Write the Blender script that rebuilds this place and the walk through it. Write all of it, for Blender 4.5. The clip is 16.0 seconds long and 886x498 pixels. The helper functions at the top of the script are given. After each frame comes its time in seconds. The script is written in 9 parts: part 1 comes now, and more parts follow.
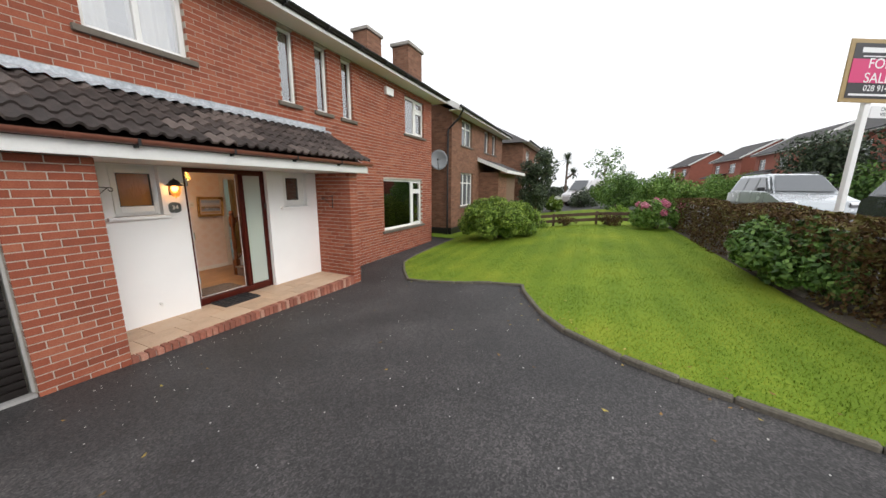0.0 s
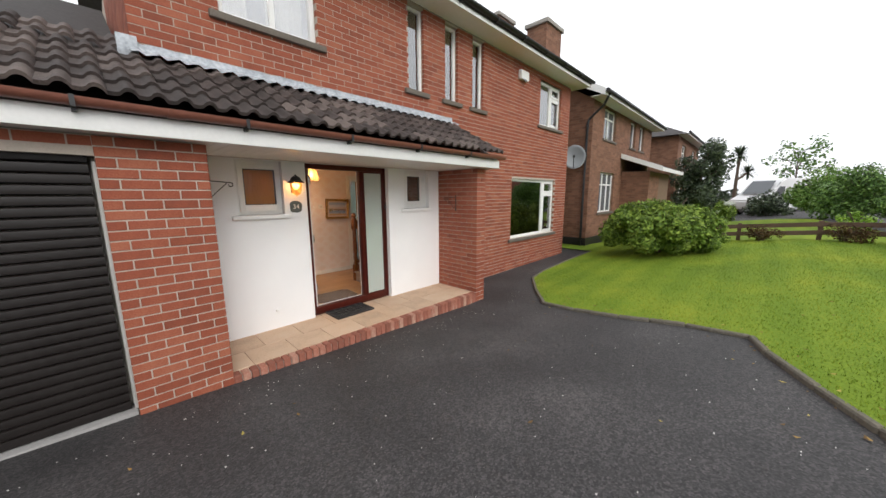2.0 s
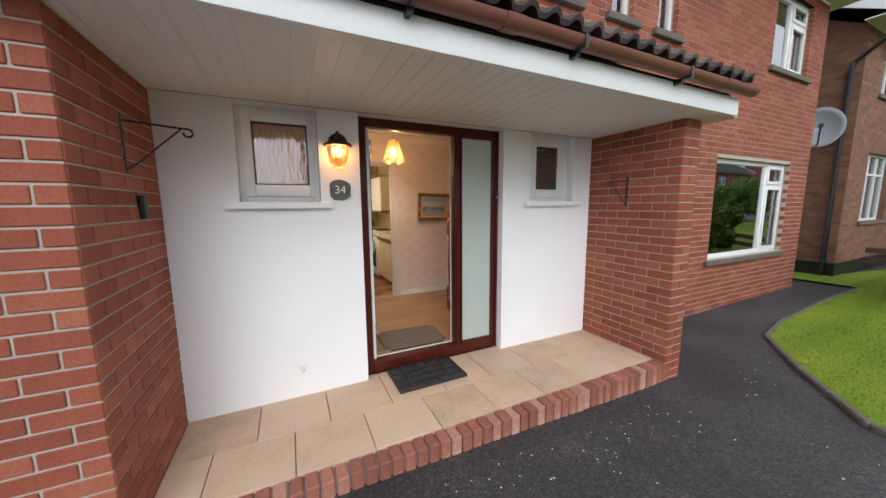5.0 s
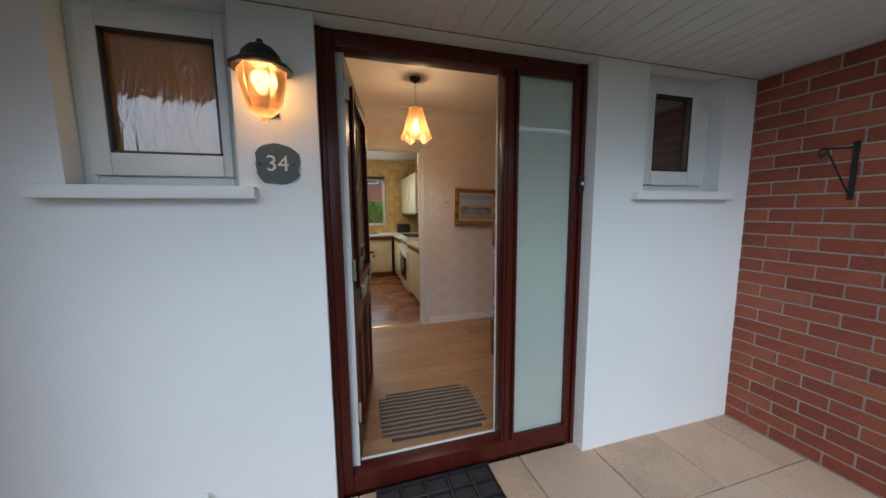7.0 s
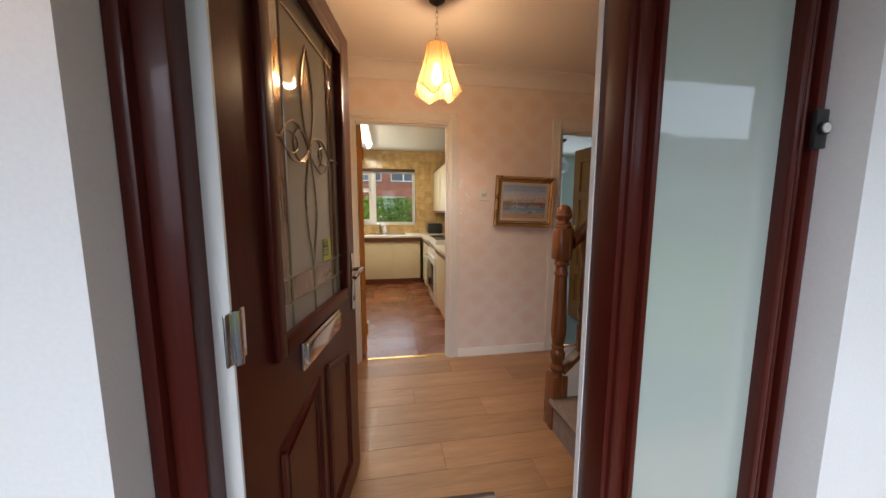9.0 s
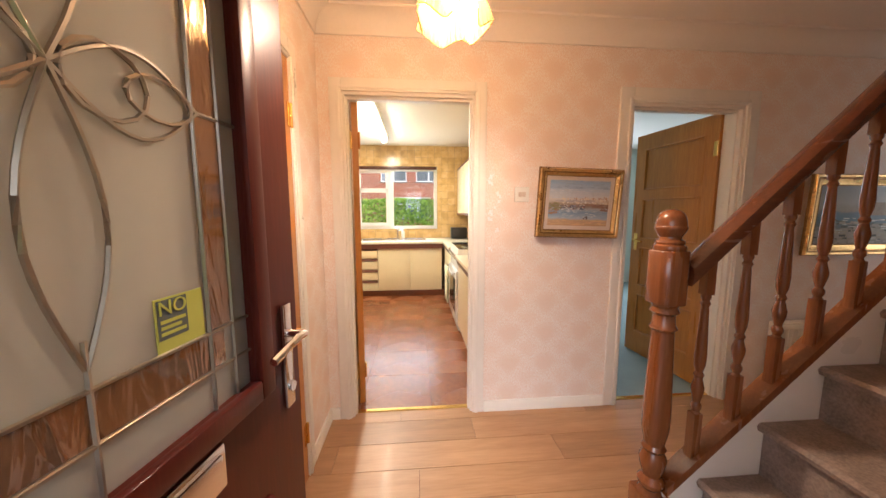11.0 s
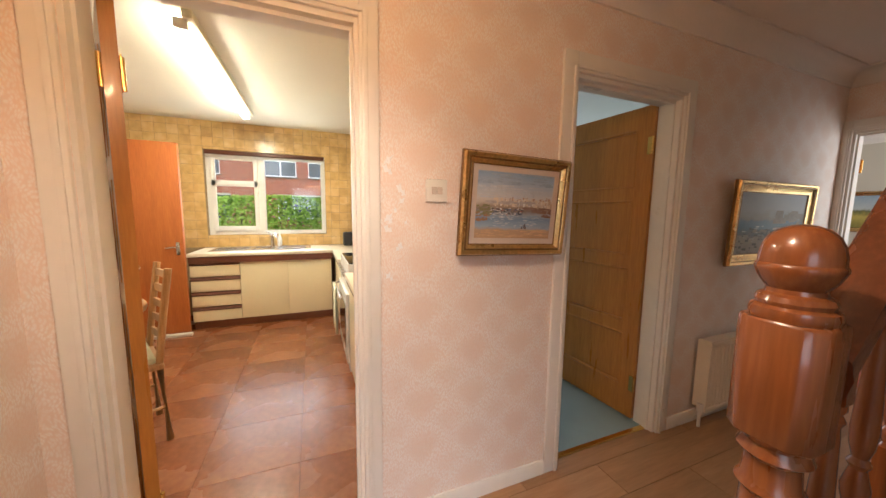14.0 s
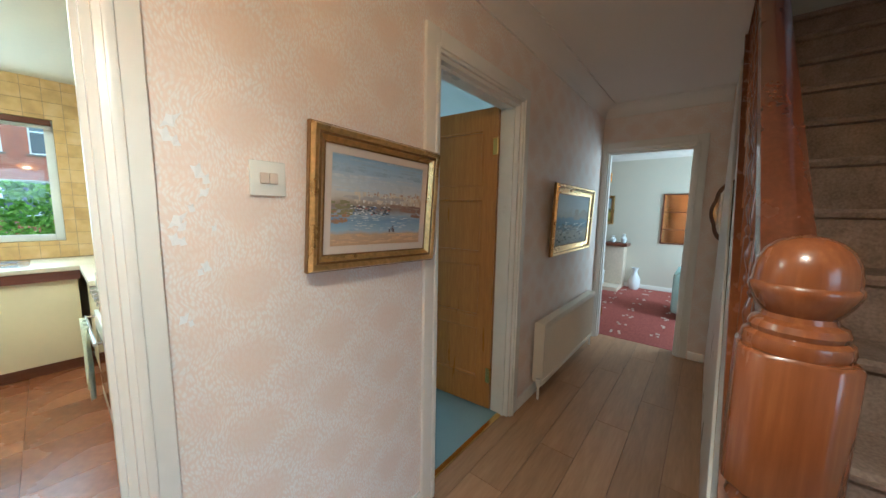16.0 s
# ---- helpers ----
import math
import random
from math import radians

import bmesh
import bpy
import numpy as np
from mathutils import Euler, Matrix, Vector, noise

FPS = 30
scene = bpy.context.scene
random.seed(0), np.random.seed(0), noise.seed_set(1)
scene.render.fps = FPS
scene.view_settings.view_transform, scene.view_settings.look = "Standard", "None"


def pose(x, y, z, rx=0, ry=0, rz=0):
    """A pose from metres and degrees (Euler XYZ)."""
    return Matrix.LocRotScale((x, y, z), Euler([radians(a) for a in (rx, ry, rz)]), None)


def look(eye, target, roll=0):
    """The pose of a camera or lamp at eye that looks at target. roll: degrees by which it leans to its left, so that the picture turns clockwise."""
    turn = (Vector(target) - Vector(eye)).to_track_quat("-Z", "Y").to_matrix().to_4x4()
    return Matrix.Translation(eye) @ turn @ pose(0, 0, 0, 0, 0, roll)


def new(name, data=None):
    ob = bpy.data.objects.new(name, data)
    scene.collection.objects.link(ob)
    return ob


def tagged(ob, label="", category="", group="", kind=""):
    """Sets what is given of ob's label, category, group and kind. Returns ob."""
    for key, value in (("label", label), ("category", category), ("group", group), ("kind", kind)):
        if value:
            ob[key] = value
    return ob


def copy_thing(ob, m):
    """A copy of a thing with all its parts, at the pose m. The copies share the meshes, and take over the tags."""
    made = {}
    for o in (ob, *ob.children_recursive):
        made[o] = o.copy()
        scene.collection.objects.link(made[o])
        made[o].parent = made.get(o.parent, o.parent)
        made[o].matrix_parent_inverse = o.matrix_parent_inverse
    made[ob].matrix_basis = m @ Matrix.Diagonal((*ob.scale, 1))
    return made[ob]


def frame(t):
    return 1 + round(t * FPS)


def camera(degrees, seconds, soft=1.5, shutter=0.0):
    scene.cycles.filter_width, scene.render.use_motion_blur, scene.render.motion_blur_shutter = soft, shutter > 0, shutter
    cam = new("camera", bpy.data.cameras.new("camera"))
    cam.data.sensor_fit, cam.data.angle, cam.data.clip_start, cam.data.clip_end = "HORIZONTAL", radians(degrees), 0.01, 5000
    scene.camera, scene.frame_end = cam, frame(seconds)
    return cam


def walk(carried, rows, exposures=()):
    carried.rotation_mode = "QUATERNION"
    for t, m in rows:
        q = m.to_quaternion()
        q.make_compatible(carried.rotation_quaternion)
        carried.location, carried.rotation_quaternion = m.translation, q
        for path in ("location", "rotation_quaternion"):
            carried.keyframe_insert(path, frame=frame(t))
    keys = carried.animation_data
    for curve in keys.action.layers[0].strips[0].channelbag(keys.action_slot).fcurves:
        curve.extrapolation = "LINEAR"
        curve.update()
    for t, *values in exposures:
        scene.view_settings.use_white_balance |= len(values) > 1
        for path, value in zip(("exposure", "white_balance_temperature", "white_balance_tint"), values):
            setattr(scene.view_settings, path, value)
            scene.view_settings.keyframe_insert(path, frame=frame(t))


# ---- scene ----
cam = camera(107.8, 16.0)
PATH = [
    (0, (-2.721, -5.283, 1.845), (-0.934, -4.47, 1.467), 0.4),
    (0.5, (-2.518, -5.007, 1.797), (-0.79, -4.075, 1.415), 0.3),
    (1, (-2.316, -4.744, 1.756), (-0.682, -3.653, 1.382), 0.1),
    (1.5, (-2.095, -4.501, 1.724), (-0.563, -3.263, 1.378), -0.1),
    (2, (-1.827, -4.259, 1.679), (-0.413, -2.883, 1.347), -0.3),
    (2.5, (-1.598, -4.029, 1.651), (-0.283, -2.558, 1.326), -0.3),
    (3, (-1.349, -3.726, 1.592), (-0.124, -2.177, 1.273), -0.5),
    (3.5, (-1.097, -3.43, 1.55), (0.04, -1.812, 1.254), -0.5),
    (4, (-0.885, -3.114, 1.524), (0.154, -1.429, 1.242), -0.1),
    (4.2, (-0.814, -2.987, 1.5), (0.188, -1.28, 1.216), -0.1),
    (6.3, (-0.08, -1.776, 1.358), (0.571, 0.101, 1.127), -0.7),
    (6.5, (-0.04, -1.658, 1.361), (0.593, 0.224, 1.126), -0.6),
    (7, (0.092, -1.388, 1.354), (0.655, 0.516, 1.12), -0.5),
    (7.5, (0.186, -1.133, 1.338), (0.695, 0.786, 1.095), -0.3),
    (8, (0.26, -0.88, 1.328), (0.714, 1.051, 1.071), -0.4),
    (8.5, (0.334, -0.697, 1.327), (0.737, 1.245, 1.074), -0.1),
    (9, (0.397, -0.494, 1.32), (0.727, 1.464, 1.085), 0.1),
    (9.2, (0.42, -0.41, 1.318), (0.721, 1.553, 1.085), -0.1),
    (11.3, (0.549, 0.271, 1.355), (0.703, 2.252, 1.122), 0.1),
    (11.5, (0.553, 0.321, 1.358), (0.696, 2.302, 1.119), 0.2),
    (12, (0.565, 0.485, 1.356), (0.659, 2.469, 1.124), 0.3),
    (12.5, (0.586, 0.63, 1.359), (0.654, 2.615, 1.122), 0.1),
    (13, (0.636, 0.746, 1.348), (0.86, 2.72, 1.116), 0.5),
    (13.5, (0.692, 0.847, 1.36), (1.158, 2.779, 1.133), 0.6),
    (14, (0.729, 0.931, 1.365), (1.475, 2.773, 1.14), 0.7),
    (14.5, (0.75, 1.022, 1.367), (1.742, 2.744, 1.149), 0.8),
    (15, (0.774, 1.12, 1.369), (1.998, 2.686, 1.145), 1.0),
    (15.5, (0.796, 1.187, 1.369), (2.197, 2.596, 1.139), 1.0),
    (16, (0.815, 1.242, 1.375), (2.354, 2.498, 1.139), 1.0),
]
walk(cam, [(t, look(e, g, r)) for t, e, g, r in PATH],
     exposures=[(0.0, 0.6, 6500, 10), (4.0, 0.66, 6350, 10), (6.5, 0.25, 5400, 8), (7.0, 0.03, 5300, 4), (8.0, 0.0, 5250, 2), (8.6, 0.4, 5400, 6), (9.2, 0.8, 5700, 10), (11.3, 1.8, 5800, 13), (12.0, 1.72, 5700, 12), (12.5, 1.54, 5800, 11), (14.0, 1.48, 5800, 10), (15.0, 1.48, 5500, 8), (16.0, 1.5, 4400, -11)])

# world: bright overcast daylight
world = bpy.data.worlds.new("overcast_sky")
scene.world = world
world.use_nodes = True
wn = world.node_tree
wn.nodes.clear()
sky = wn.nodes.new("ShaderNodeTexSky")
sky.sky_type = 'NISHITA'
sky.sun_disc = False
sky.sun_elevation = radians(33)
sky.sun_rotation = radians(200)
sky.air_density = 1.0
sky.dust_density = 3.0
hsv = wn.nodes.new("ShaderNodeHueSaturation")
hsv.inputs["Saturation"].default_value = 0.18
bgn = wn.nodes.new("ShaderNodeBackground")
bgn.inputs["Strength"].default_value = 0.15
out = wn.nodes.new("ShaderNodeOutputWorld")
veil = wn.nodes.new("ShaderNodeMix")
veil.data_type = 'RGBA'
veil.inputs[0].default_value = 0.8
veil.inputs[7].default_value = (6.3, 6.45, 6.7, 1)
wn.links.new(sky.outputs[0], hsv.inputs["Color"])
wn.links.new(hsv.outputs[0], veil.inputs[6])
wn.links.new(veil.outputs[2], bgn.inputs["Color"])
wn.links.new(bgn.outputs[0], out.inputs["Surface"])
sun_data = bpy.data.lights.new("sun", 'SUN')
sun_data.energy = 0.65
sun_data.angle = radians(30)
sun_data.color = (1.0, 0.96, 0.9)
sun_ob = new("sun", sun_data)
sun_ob.matrix_world = look((-5, -16, 11), (0, 0, 0))


def lamp_point(name, at, watts, colour, size=0.05):
    d = bpy.data.lights.new(name, 'POINT')
    d.energy, d.color, d.shadow_soft_size = watts, colour, size
    o = new(name, d)
    o.location = at
    return o


def lamp_area(name, m, watts, colour, sx, sy):
    d = bpy.data.lights.new(name, 'AREA')
    d.shape, d.size, d.size_y, d.energy, d.color = 'RECTANGLE', sx, sy, watts, colour
    o = new(name, d)
    o.matrix_world = m
    return o


lamp_point("hall_bulb", (0.665, 1.30, 2.0), 18.5, (1.0, 0.74, 0.5), 0.04)
lamp_point("lantern_bulb", (-0.165, -0.10, 1.80), 0.45, (1.0, 0.5, 0.2), 0.03)
lamp_area("kitchen_tube_light", pose(0.095, 4.1, 2.325, 0, 0, 0), 11, (1.0, 0.86, 0.6), 0.06, 1.5)
# area lamps added inside the windows of the rooms behind, to boost the daylight
lamp_area("lounge_window_fill", pose(6.05, 0.36, 1.35, -90, 0, 180), 22, (1.0, 0.97, 0.9), 2.3, 1.35)
lamp_area("back_room_window_fill", pose(3.2, 5.5, 1.5, -90, 0, 0), 9, (0.9, 0.97, 1.0), 1.6, 1.1)
lamp_area("kitchen_window_fill", pose(0.22, 5.66, 1.56, -90, 0, 0), 4.5, (0.95, 1.0, 0.95), 1.3, 0.95)
lamp_area("landing_window_fill", pose(2.75, 0.34, 3.9, -90, 0, 180), 0.4, (0.95, 0.97, 1.0), 2.0, 1.0)


# ---- materials ----
def nodes_of(m):
    m.use_nodes = True
    t = m.node_tree
    return t, t.nodes, t.links, t.nodes["Principled BSDF"]


def ramp(nodes, stops):
    r = nodes.new("ShaderNodeValToRGB")
    e = r.color_ramp.elements
    while len(e) < len(stops):
        e.new(0.5)
    for k, (p, c) in enumerate(stops):
        e[k].position = p
        e[k].color = (*c, 1)
    return r


def shade(c, k):
    return tuple(max(0.0, min(1.0, v * k)) for v in c)


def surface(name, colour, rough=0.6, metal=0.0, grain=60.0, blotch=3.0, vary=0.18, bump=0.15, second=None,
            stretch=(1, 1, 1), rand=0.0, island=False, spec=0.5, coat=0.0, dist=0.004):
    """A worn surface: blotches and grain, fine relief."""
    m = bpy.data.materials.new(name)
    t, n, l, b = nodes_of(m)
    tc = n.new("ShaderNodeTexCoord")
    mp = n.new("ShaderNodeMapping")
    mp.inputs["Scale"].default_value = stretch
    l.new(tc.outputs["Object"], mp.inputs["Vector"])
    n1 = n.new("ShaderNodeTexNoise")
    n1.inputs["Scale"].default_value = blotch
    n1.inputs["Detail"].default_value = 5
    n2 = n.new("ShaderNodeTexNoise")
    n2.inputs["Scale"].default_value = grain
    n2.inputs["Detail"].default_value = 4
    l.new(mp.outputs[0], n1.inputs["Vector"])
    l.new(mp.outputs[0], n2.inputs["Vector"])
    mix = n.new("ShaderNodeMath")
    mix.operation = 'MULTIPLY_ADD'
    mix.inputs[1].default_value = 0.5
    l.new(n1.outputs["Fac"], mix.inputs[0])
    half = n.new("ShaderNodeMath")
    half.operation = 'MULTIPLY'
    half.inputs[1].default_value = 0.5
    l.new(n2.outputs["Fac"], half.inputs[0])
    l.new(half.outputs[0], mix.inputs[2])
    src = mix.outputs[0]
    if rand:
        if island:
            g = n.new("ShaderNodeNewGeometry")
            ro = g.outputs["Random Per Island"]
        else:
            g = n.new("ShaderNodeObjectInfo")
            ro = g.outputs["Random"]
        a = n.new("ShaderNodeMath")
        a.operation = 'MULTIPLY_ADD'
        a.inputs[1].default_value = rand
        l.new(ro, a.inputs[0])
        s2 = n.new("ShaderNodeMath")
        s2.operation = 'SUBTRACT'
        s2.inputs[1].default_value = rand / 2
        l.new(src, s2.inputs[0])
        l.new(s2.outputs[0], a.inputs[2])
        src = a.outputs[0]
    r = ramp(n, [(0.25, shade(colour, 1 - vary)), (0.5, colour), (0.75, second or shade(colour, 1 + vary))])
    l.new(src, r.inputs[0])
    l.new(r.outputs[0], b.inputs["Base Color"])
    rr = n.new("ShaderNodeMapRange")
    rr.inputs[3].default_value = max(0.02, rough - 0.08)
    rr.inputs[4].default_value = min(1.0, rough + 0.08)
    l.new(n1.outputs["Fac"], rr.inputs[0])
    l.new(rr.outputs[0], b.inputs["Roughness"])
    b.inputs["Metallic"].default_value = metal
    b.inputs["Specular IOR Level"].default_value = spec
    b.inputs["Coat Weight"].default_value = coat
    if bump:
        bp = n.new("ShaderNodeBump")
        bp.inputs["Strength"].default_value = bump
        bp.inputs["Distance"].default_value = dist
        l.new(mix.outputs[0], bp.inputs["Height"])
        l.new(bp.outputs[0], b.inputs["Normal"])
    return m


def wood(name, c1, c2, rough=0.35, axis=2, scale=1.0, rand=0.0, coat=0.2):
    st = [14.0 * scale] * 3
    st[axis] = 1.2 * scale
    return surface(name, c1, rough, grain=9, blotch=1.6, vary=0.25, bump=0.08, second=c2, stretch=tuple(st), rand=rand, coat=coat, dist=0.002)


def glow(name, colour, strength, base=None):
    m = bpy.data.materials.new(name)
    t, n, l, b = nodes_of(m)
    b.inputs["Base Color"].default_value = (*(base or colour), 1)
    b.inputs["Emission Color"].default_value = (*colour, 1)
    b.inputs["Emission Strength"].default_value = strength
    return m


def glass(name, tint=(1, 1, 1), rough=0.0):
    m = bpy.data.materials.new(name)
    t, n, l, b = nodes_of(m)
    b.inputs["Base Color"].default_value = (*tint, 1)
    b.inputs["Roughness"].default_value = rough
    b.inputs["Transmission Weight"].default_value = 1.0
    b.inputs["IOR"].default_value = 1.45
    return m


def pane_glass(name, tint=(1, 1, 1), gloss=0.12):
    """Thin window glass: mostly clear, with a mirror gloss that grows at grazing view."""
    m = bpy.data.materials.new(name)
    t, n, l, b = nodes_of(m)
    n.remove(b)
    tr = n.new("ShaderNodeBsdfTransparent")
    tr.inputs[0].default_value = (*tint, 1)
    gl = n.new("ShaderNodeBsdfGlossy")
    gl.inputs["Roughness"].default_value = 0.01
    fr = n.new("ShaderNodeFresnel")
    fr.inputs[0].default_value = 1.5
    ad = n.new("ShaderNodeMath")
    ad.operation = 'MULTIPLY_ADD'
    ad.inputs[1].default_value = 1.0
    ad.inputs[2].default_value = gloss
    ad.use_clamp = True
    mx = n.new("ShaderNodeMixShader")
    l.new(fr.outputs[0], ad.inputs[0])
    l.new(ad.outputs[0], mx.inputs[0])
    l.new(tr.outputs[0], mx.inputs[1])
    l.new(gl.outputs[0], mx.inputs[2])
    l.new(mx.outputs[0], n["Material Output"].inputs["Surface"])
    return m


M = {}
BR, BR2 = (0.28, 0.072, 0.036), (0.36, 0.12, 0.065)
M["brick"] = surface("red_brick", BR, 0.85, grain=90, blotch=5, vary=0.3, second=BR2, bump=0.5, rand=0.35)
M["brick_field"] = surface("red_brick_courses", BR, 0.85, grain=90, blotch=5, vary=0.3, second=BR2, bump=0.5, rand=0.35, island=True)
M["mortar"] = surface("mortar", (0.45, 0.39, 0.33), 0.95, grain=160, vary=0.2, bump=0.4)
M["brown_brick"] = surface("brown_brick_courses", (0.21, 0.1, 0.06), 0.9, grain=80, blotch=4, vary=0.35, second=(0.29, 0.145, 0.09), bump=0.4, rand=0.3, island=True)
M["brown_mortar"] = surface("brown_mortar", (0.2, 0.13, 0.09), 0.95, vary=0.2, bump=0.3)
M["render"] = surface("white_painted_render", (0.87, 0.87, 0.86), 0.75, grain=140, blotch=2, vary=0.05, bump=0.35, dist=0.003)
M["upvc"] = surface("white_upvc", (0.82, 0.82, 0.8), 0.3, grain=20, vary=0.04, bump=0.02)
M["soffit"] = surface("cream_soffit_board", (0.8, 0.785, 0.75), 0.45, grain=30, vary=0.06, bump=0.05)
M["fascia"] = surface("white_painted_fascia", (0.8, 0.8, 0.78), 0.45, grain=40, vary=0.06, bump=0.05)
M["gutter"] = surface("brown_plastic_gutter", (0.2, 0.075, 0.05), 0.4, grain=30, vary=0.25, bump=0.05)
M["black_plastic"] = surface("black_plastic", (0.015, 0.015, 0.016), 0.4, vary=0.2, bump=0.05)
M["tile"] = surface("dark_concrete_roof_tile", (0.06, 0.045, 0.04), 0.8, grain=70, blotch=6, vary=0.5, second=(0.135, 0.105, 0.092), bump=0.5, rand=0.5)
M["tile_far"] = surface("dark_roof_tiles", (0.06, 0.054, 0.053), 0.8, grain=30, blotch=3, vary=0.4, bump=0.4, rand=0.4, island=True)
M["lead"] = surface("weathered_lead_flashing", (0.4, 0.43, 0.46), 0.6, metal=0.2, grain=40, blotch=9, vary=0.5, second=(0.66, 0.68, 0.69), bump=0.5, dist=0.01)
M["asphalt"] = surface("tarmac", (0.046, 0.0435, 0.044), 0.7, grain=110, blotch=1.1, vary=0.65, second=(0.115, 0.107, 0.106), bump=1.0, dist=0.008)
M["road"] = surface("road_asphalt", (0.13, 0.13, 0.135), 0.85, grain=120, blotch=0.5, vary=0.2, bump=0.3)
M["chip"] = surface("pale_stone_chip", (0.6, 0.58, 0.55), 0.8, vary=0.2)
M["paving"] = surface("pavement", (0.3, 0.29, 0.28), 0.85, vary=0.2)
M["grass_base"] = surface("lawn_ground", (0.165, 0.25, 0.021), 0.9, grain=50, blotch=0.7, vary=0.35, second=(0.34, 0.35, 0.036), bump=0.3, dist=0.01)
M["blade"] = surface("grass_blades", (0.178, 0.268, 0.023), 0.7, grain=3, blotch=0.7, vary=0.35, second=(0.37, 0.375, 0.044), bump=0, rand=0.35, island=True)
M["edging"] = surface("lichened_concrete_edging", (0.13, 0.115, 0.09), 0.95, grain=60, blotch=7, vary=0.5, bump=0.6, dist=0.008)
M["slab"] = surface("buff_paving_slab", (0.58, 0.41, 0.28), 0.75, grain=90, blotch=4, vary=0.3, second=(0.62, 0.47, 0.34), bump=0.15, rand=0.2)
M["stepbrick"] = surface("worn_step_brick", (0.36, 0.13, 0.085), 0.85, grain=60, blotch=9, vary=0.35, second=(0.48, 0.3, 0.22), bump=0.5, rand=0.5)
M["concrete"] = surface("concrete", (0.3, 0.28, 0.25), 0.9, grain=60, vary=0.2, bump=0.4)
M["sill"] = surface("grey_concrete_sill", (0.13, 0.11, 0.09), 0.85, grain=60, vary=0.3, bump=0.3)


def overlay(m, make):
    """Multiply a second, finer pattern into a material's colour."""
    t, n, l, b = nodes_of(m)
    src = b.inputs["Base Color"].links[0].from_socket
    tc = n.new("ShaderNodeTexCoord")
    fac = make(n, l, tc.outputs["Object"])
    mx = n.new("ShaderNodeMix")
    mx.data_type = 'RGBA'
    mx.blend_type = 'MULTIPLY'
    mx.inputs[0].default_value = 1.0
    l.new(src, mx.inputs[6])
    l.new(fac, mx.inputs[7])
    l.new(mx.outputs[2], b.inputs["Base Color"])


def aggregate(n, l, co):
    vo = n.new("ShaderNodeTexVoronoi")
    vo.inputs["Scale"].default_value = 85
    l.new(co, vo.inputs["Vector"])
    sp = n.new("ShaderNodeSeparateColor")
    l.new(vo.outputs["Color"], sp.inputs[0])
    r = ramp(n, [(0.0, (0.45, 0.45, 0.45)), (0.6, (0.95, 0.94, 0.93)), (0.88, (1.5, 1.45, 1.42)), (1.0, (1.7, 1.65, 1.6))])
    r.color_ramp.elements[2].color = (1.4, 1.36, 1.34, 1)
    l.new(sp.outputs[0], r.inputs[0])
    return r.outputs[0]


def mown(n, l, co):
    wv = n.new("ShaderNodeTexWave")
    wv.bands_direction = 'Y'
    wv.inputs["Scale"].default_value = 0.55
    wv.inputs["Distortion"].default_value = 1.2
    wv.inputs["Detail"].default_value = 2
    l.new(co, wv.inputs["Vector"])
    r = ramp(n, [(0.3, (0.87, 0.91, 0.87)), (0.7, (1.0, 1.0, 1.0))])
    l.new(wv.outputs["Fac"], r.inputs[0])
    return r.outputs[0]


overlay(M["asphalt"], aggregate)
overlay(M["grass_base"], mown)
overlay(M["blade"], mown)
M["roller"] = surface("dark_brown_roller_door", (0.015, 0.012, 0.011), 0.42, grain=20, vary=0.15, bump=0.04, spec=0.3)
M["mahog"] = wood("mahogany_effect_frame", (0.07, 0.01, 0.006), (0.105, 0.017, 0.009), 0.34, 2, 1.0, coat=0.12)
M["mahog"].node_tree.nodes["Principled BSDF"].inputs["Specular IOR Level"].default_value = 0.25
M["oak"] = wood("orange_varnished_pine", (0.46, 0.185, 0.03), (0.55, 0.245, 0.044), 0.3, 2, 1.0, coat=0.3)
M["stairwood"] = wood("varnished_stair_wood", (0.175, 0.055, 0.016), (0.245, 0.087, 0.024), 0.26, 2, 1.0, coat=0.3)
M["dark_rail"] = wood("red_brown_handrail", (0.105, 0.031, 0.012), (0.15, 0.047, 0.018), 0.25, 0, 1.0, coat=0.4)
M["cupboard"] = wood("orange_veneer", (0.42, 0.12, 0.02), (0.5, 0.17, 0.03), 0.6, 2, 1.0, coat=0.0)
M["laminate"] = wood("light_oak_laminate", (0.39, 0.215, 0.105), (0.48, 0.285, 0.15), 0.4, 0, 0.75, rand=0.25, coat=0.03)
M["gloss_white"] = surface("white_gloss_paint", (0.78, 0.74, 0.68), 0.3, grain=20, vary=0.04, bump=0.03)
M["ceiling"] = surface("ceiling_paint", (0.8, 0.74, 0.68), 0.8, grain=60, vary=0.03, bump=0.1)
M["kceiling"] = surface("cream_ceiling_paint", (0.82, 0.78, 0.66), 0.7, grain=60, vary=0.03, bump=0.1)
M["teal_carpet"] = surface("blue_green_carpet", (0.27, 0.35, 0.355), 0.95, grain=200, vary=0.2, bump=0.6)
M["stair_carpet"] = surface("mottled_beige_carpet", (0.27, 0.205, 0.17), 0.95, grain=120, blotch=14, vary=0.5, bump=0.8, dist=0.006)
M["pale_wall"] = surface("pale_sage_wall", (0.62, 0.68, 0.63), 0.8, grain=50, vary=0.04, bump=0.1)
M["cream_wall"] = surface("cream_wall", (0.7, 0.62, 0.45), 0.8, grain=50, vary=0.05, bump=0.1)
M["chrome"] = surface("chrome", (0.75, 0.75, 0.75), 0.12, metal=1.0, vary=0.05, bump=0)
M["brass"] = surface("polished_brass", (0.75, 0.5, 0.16), 0.2, metal=1.0, vary=0.1, bump=0.02)
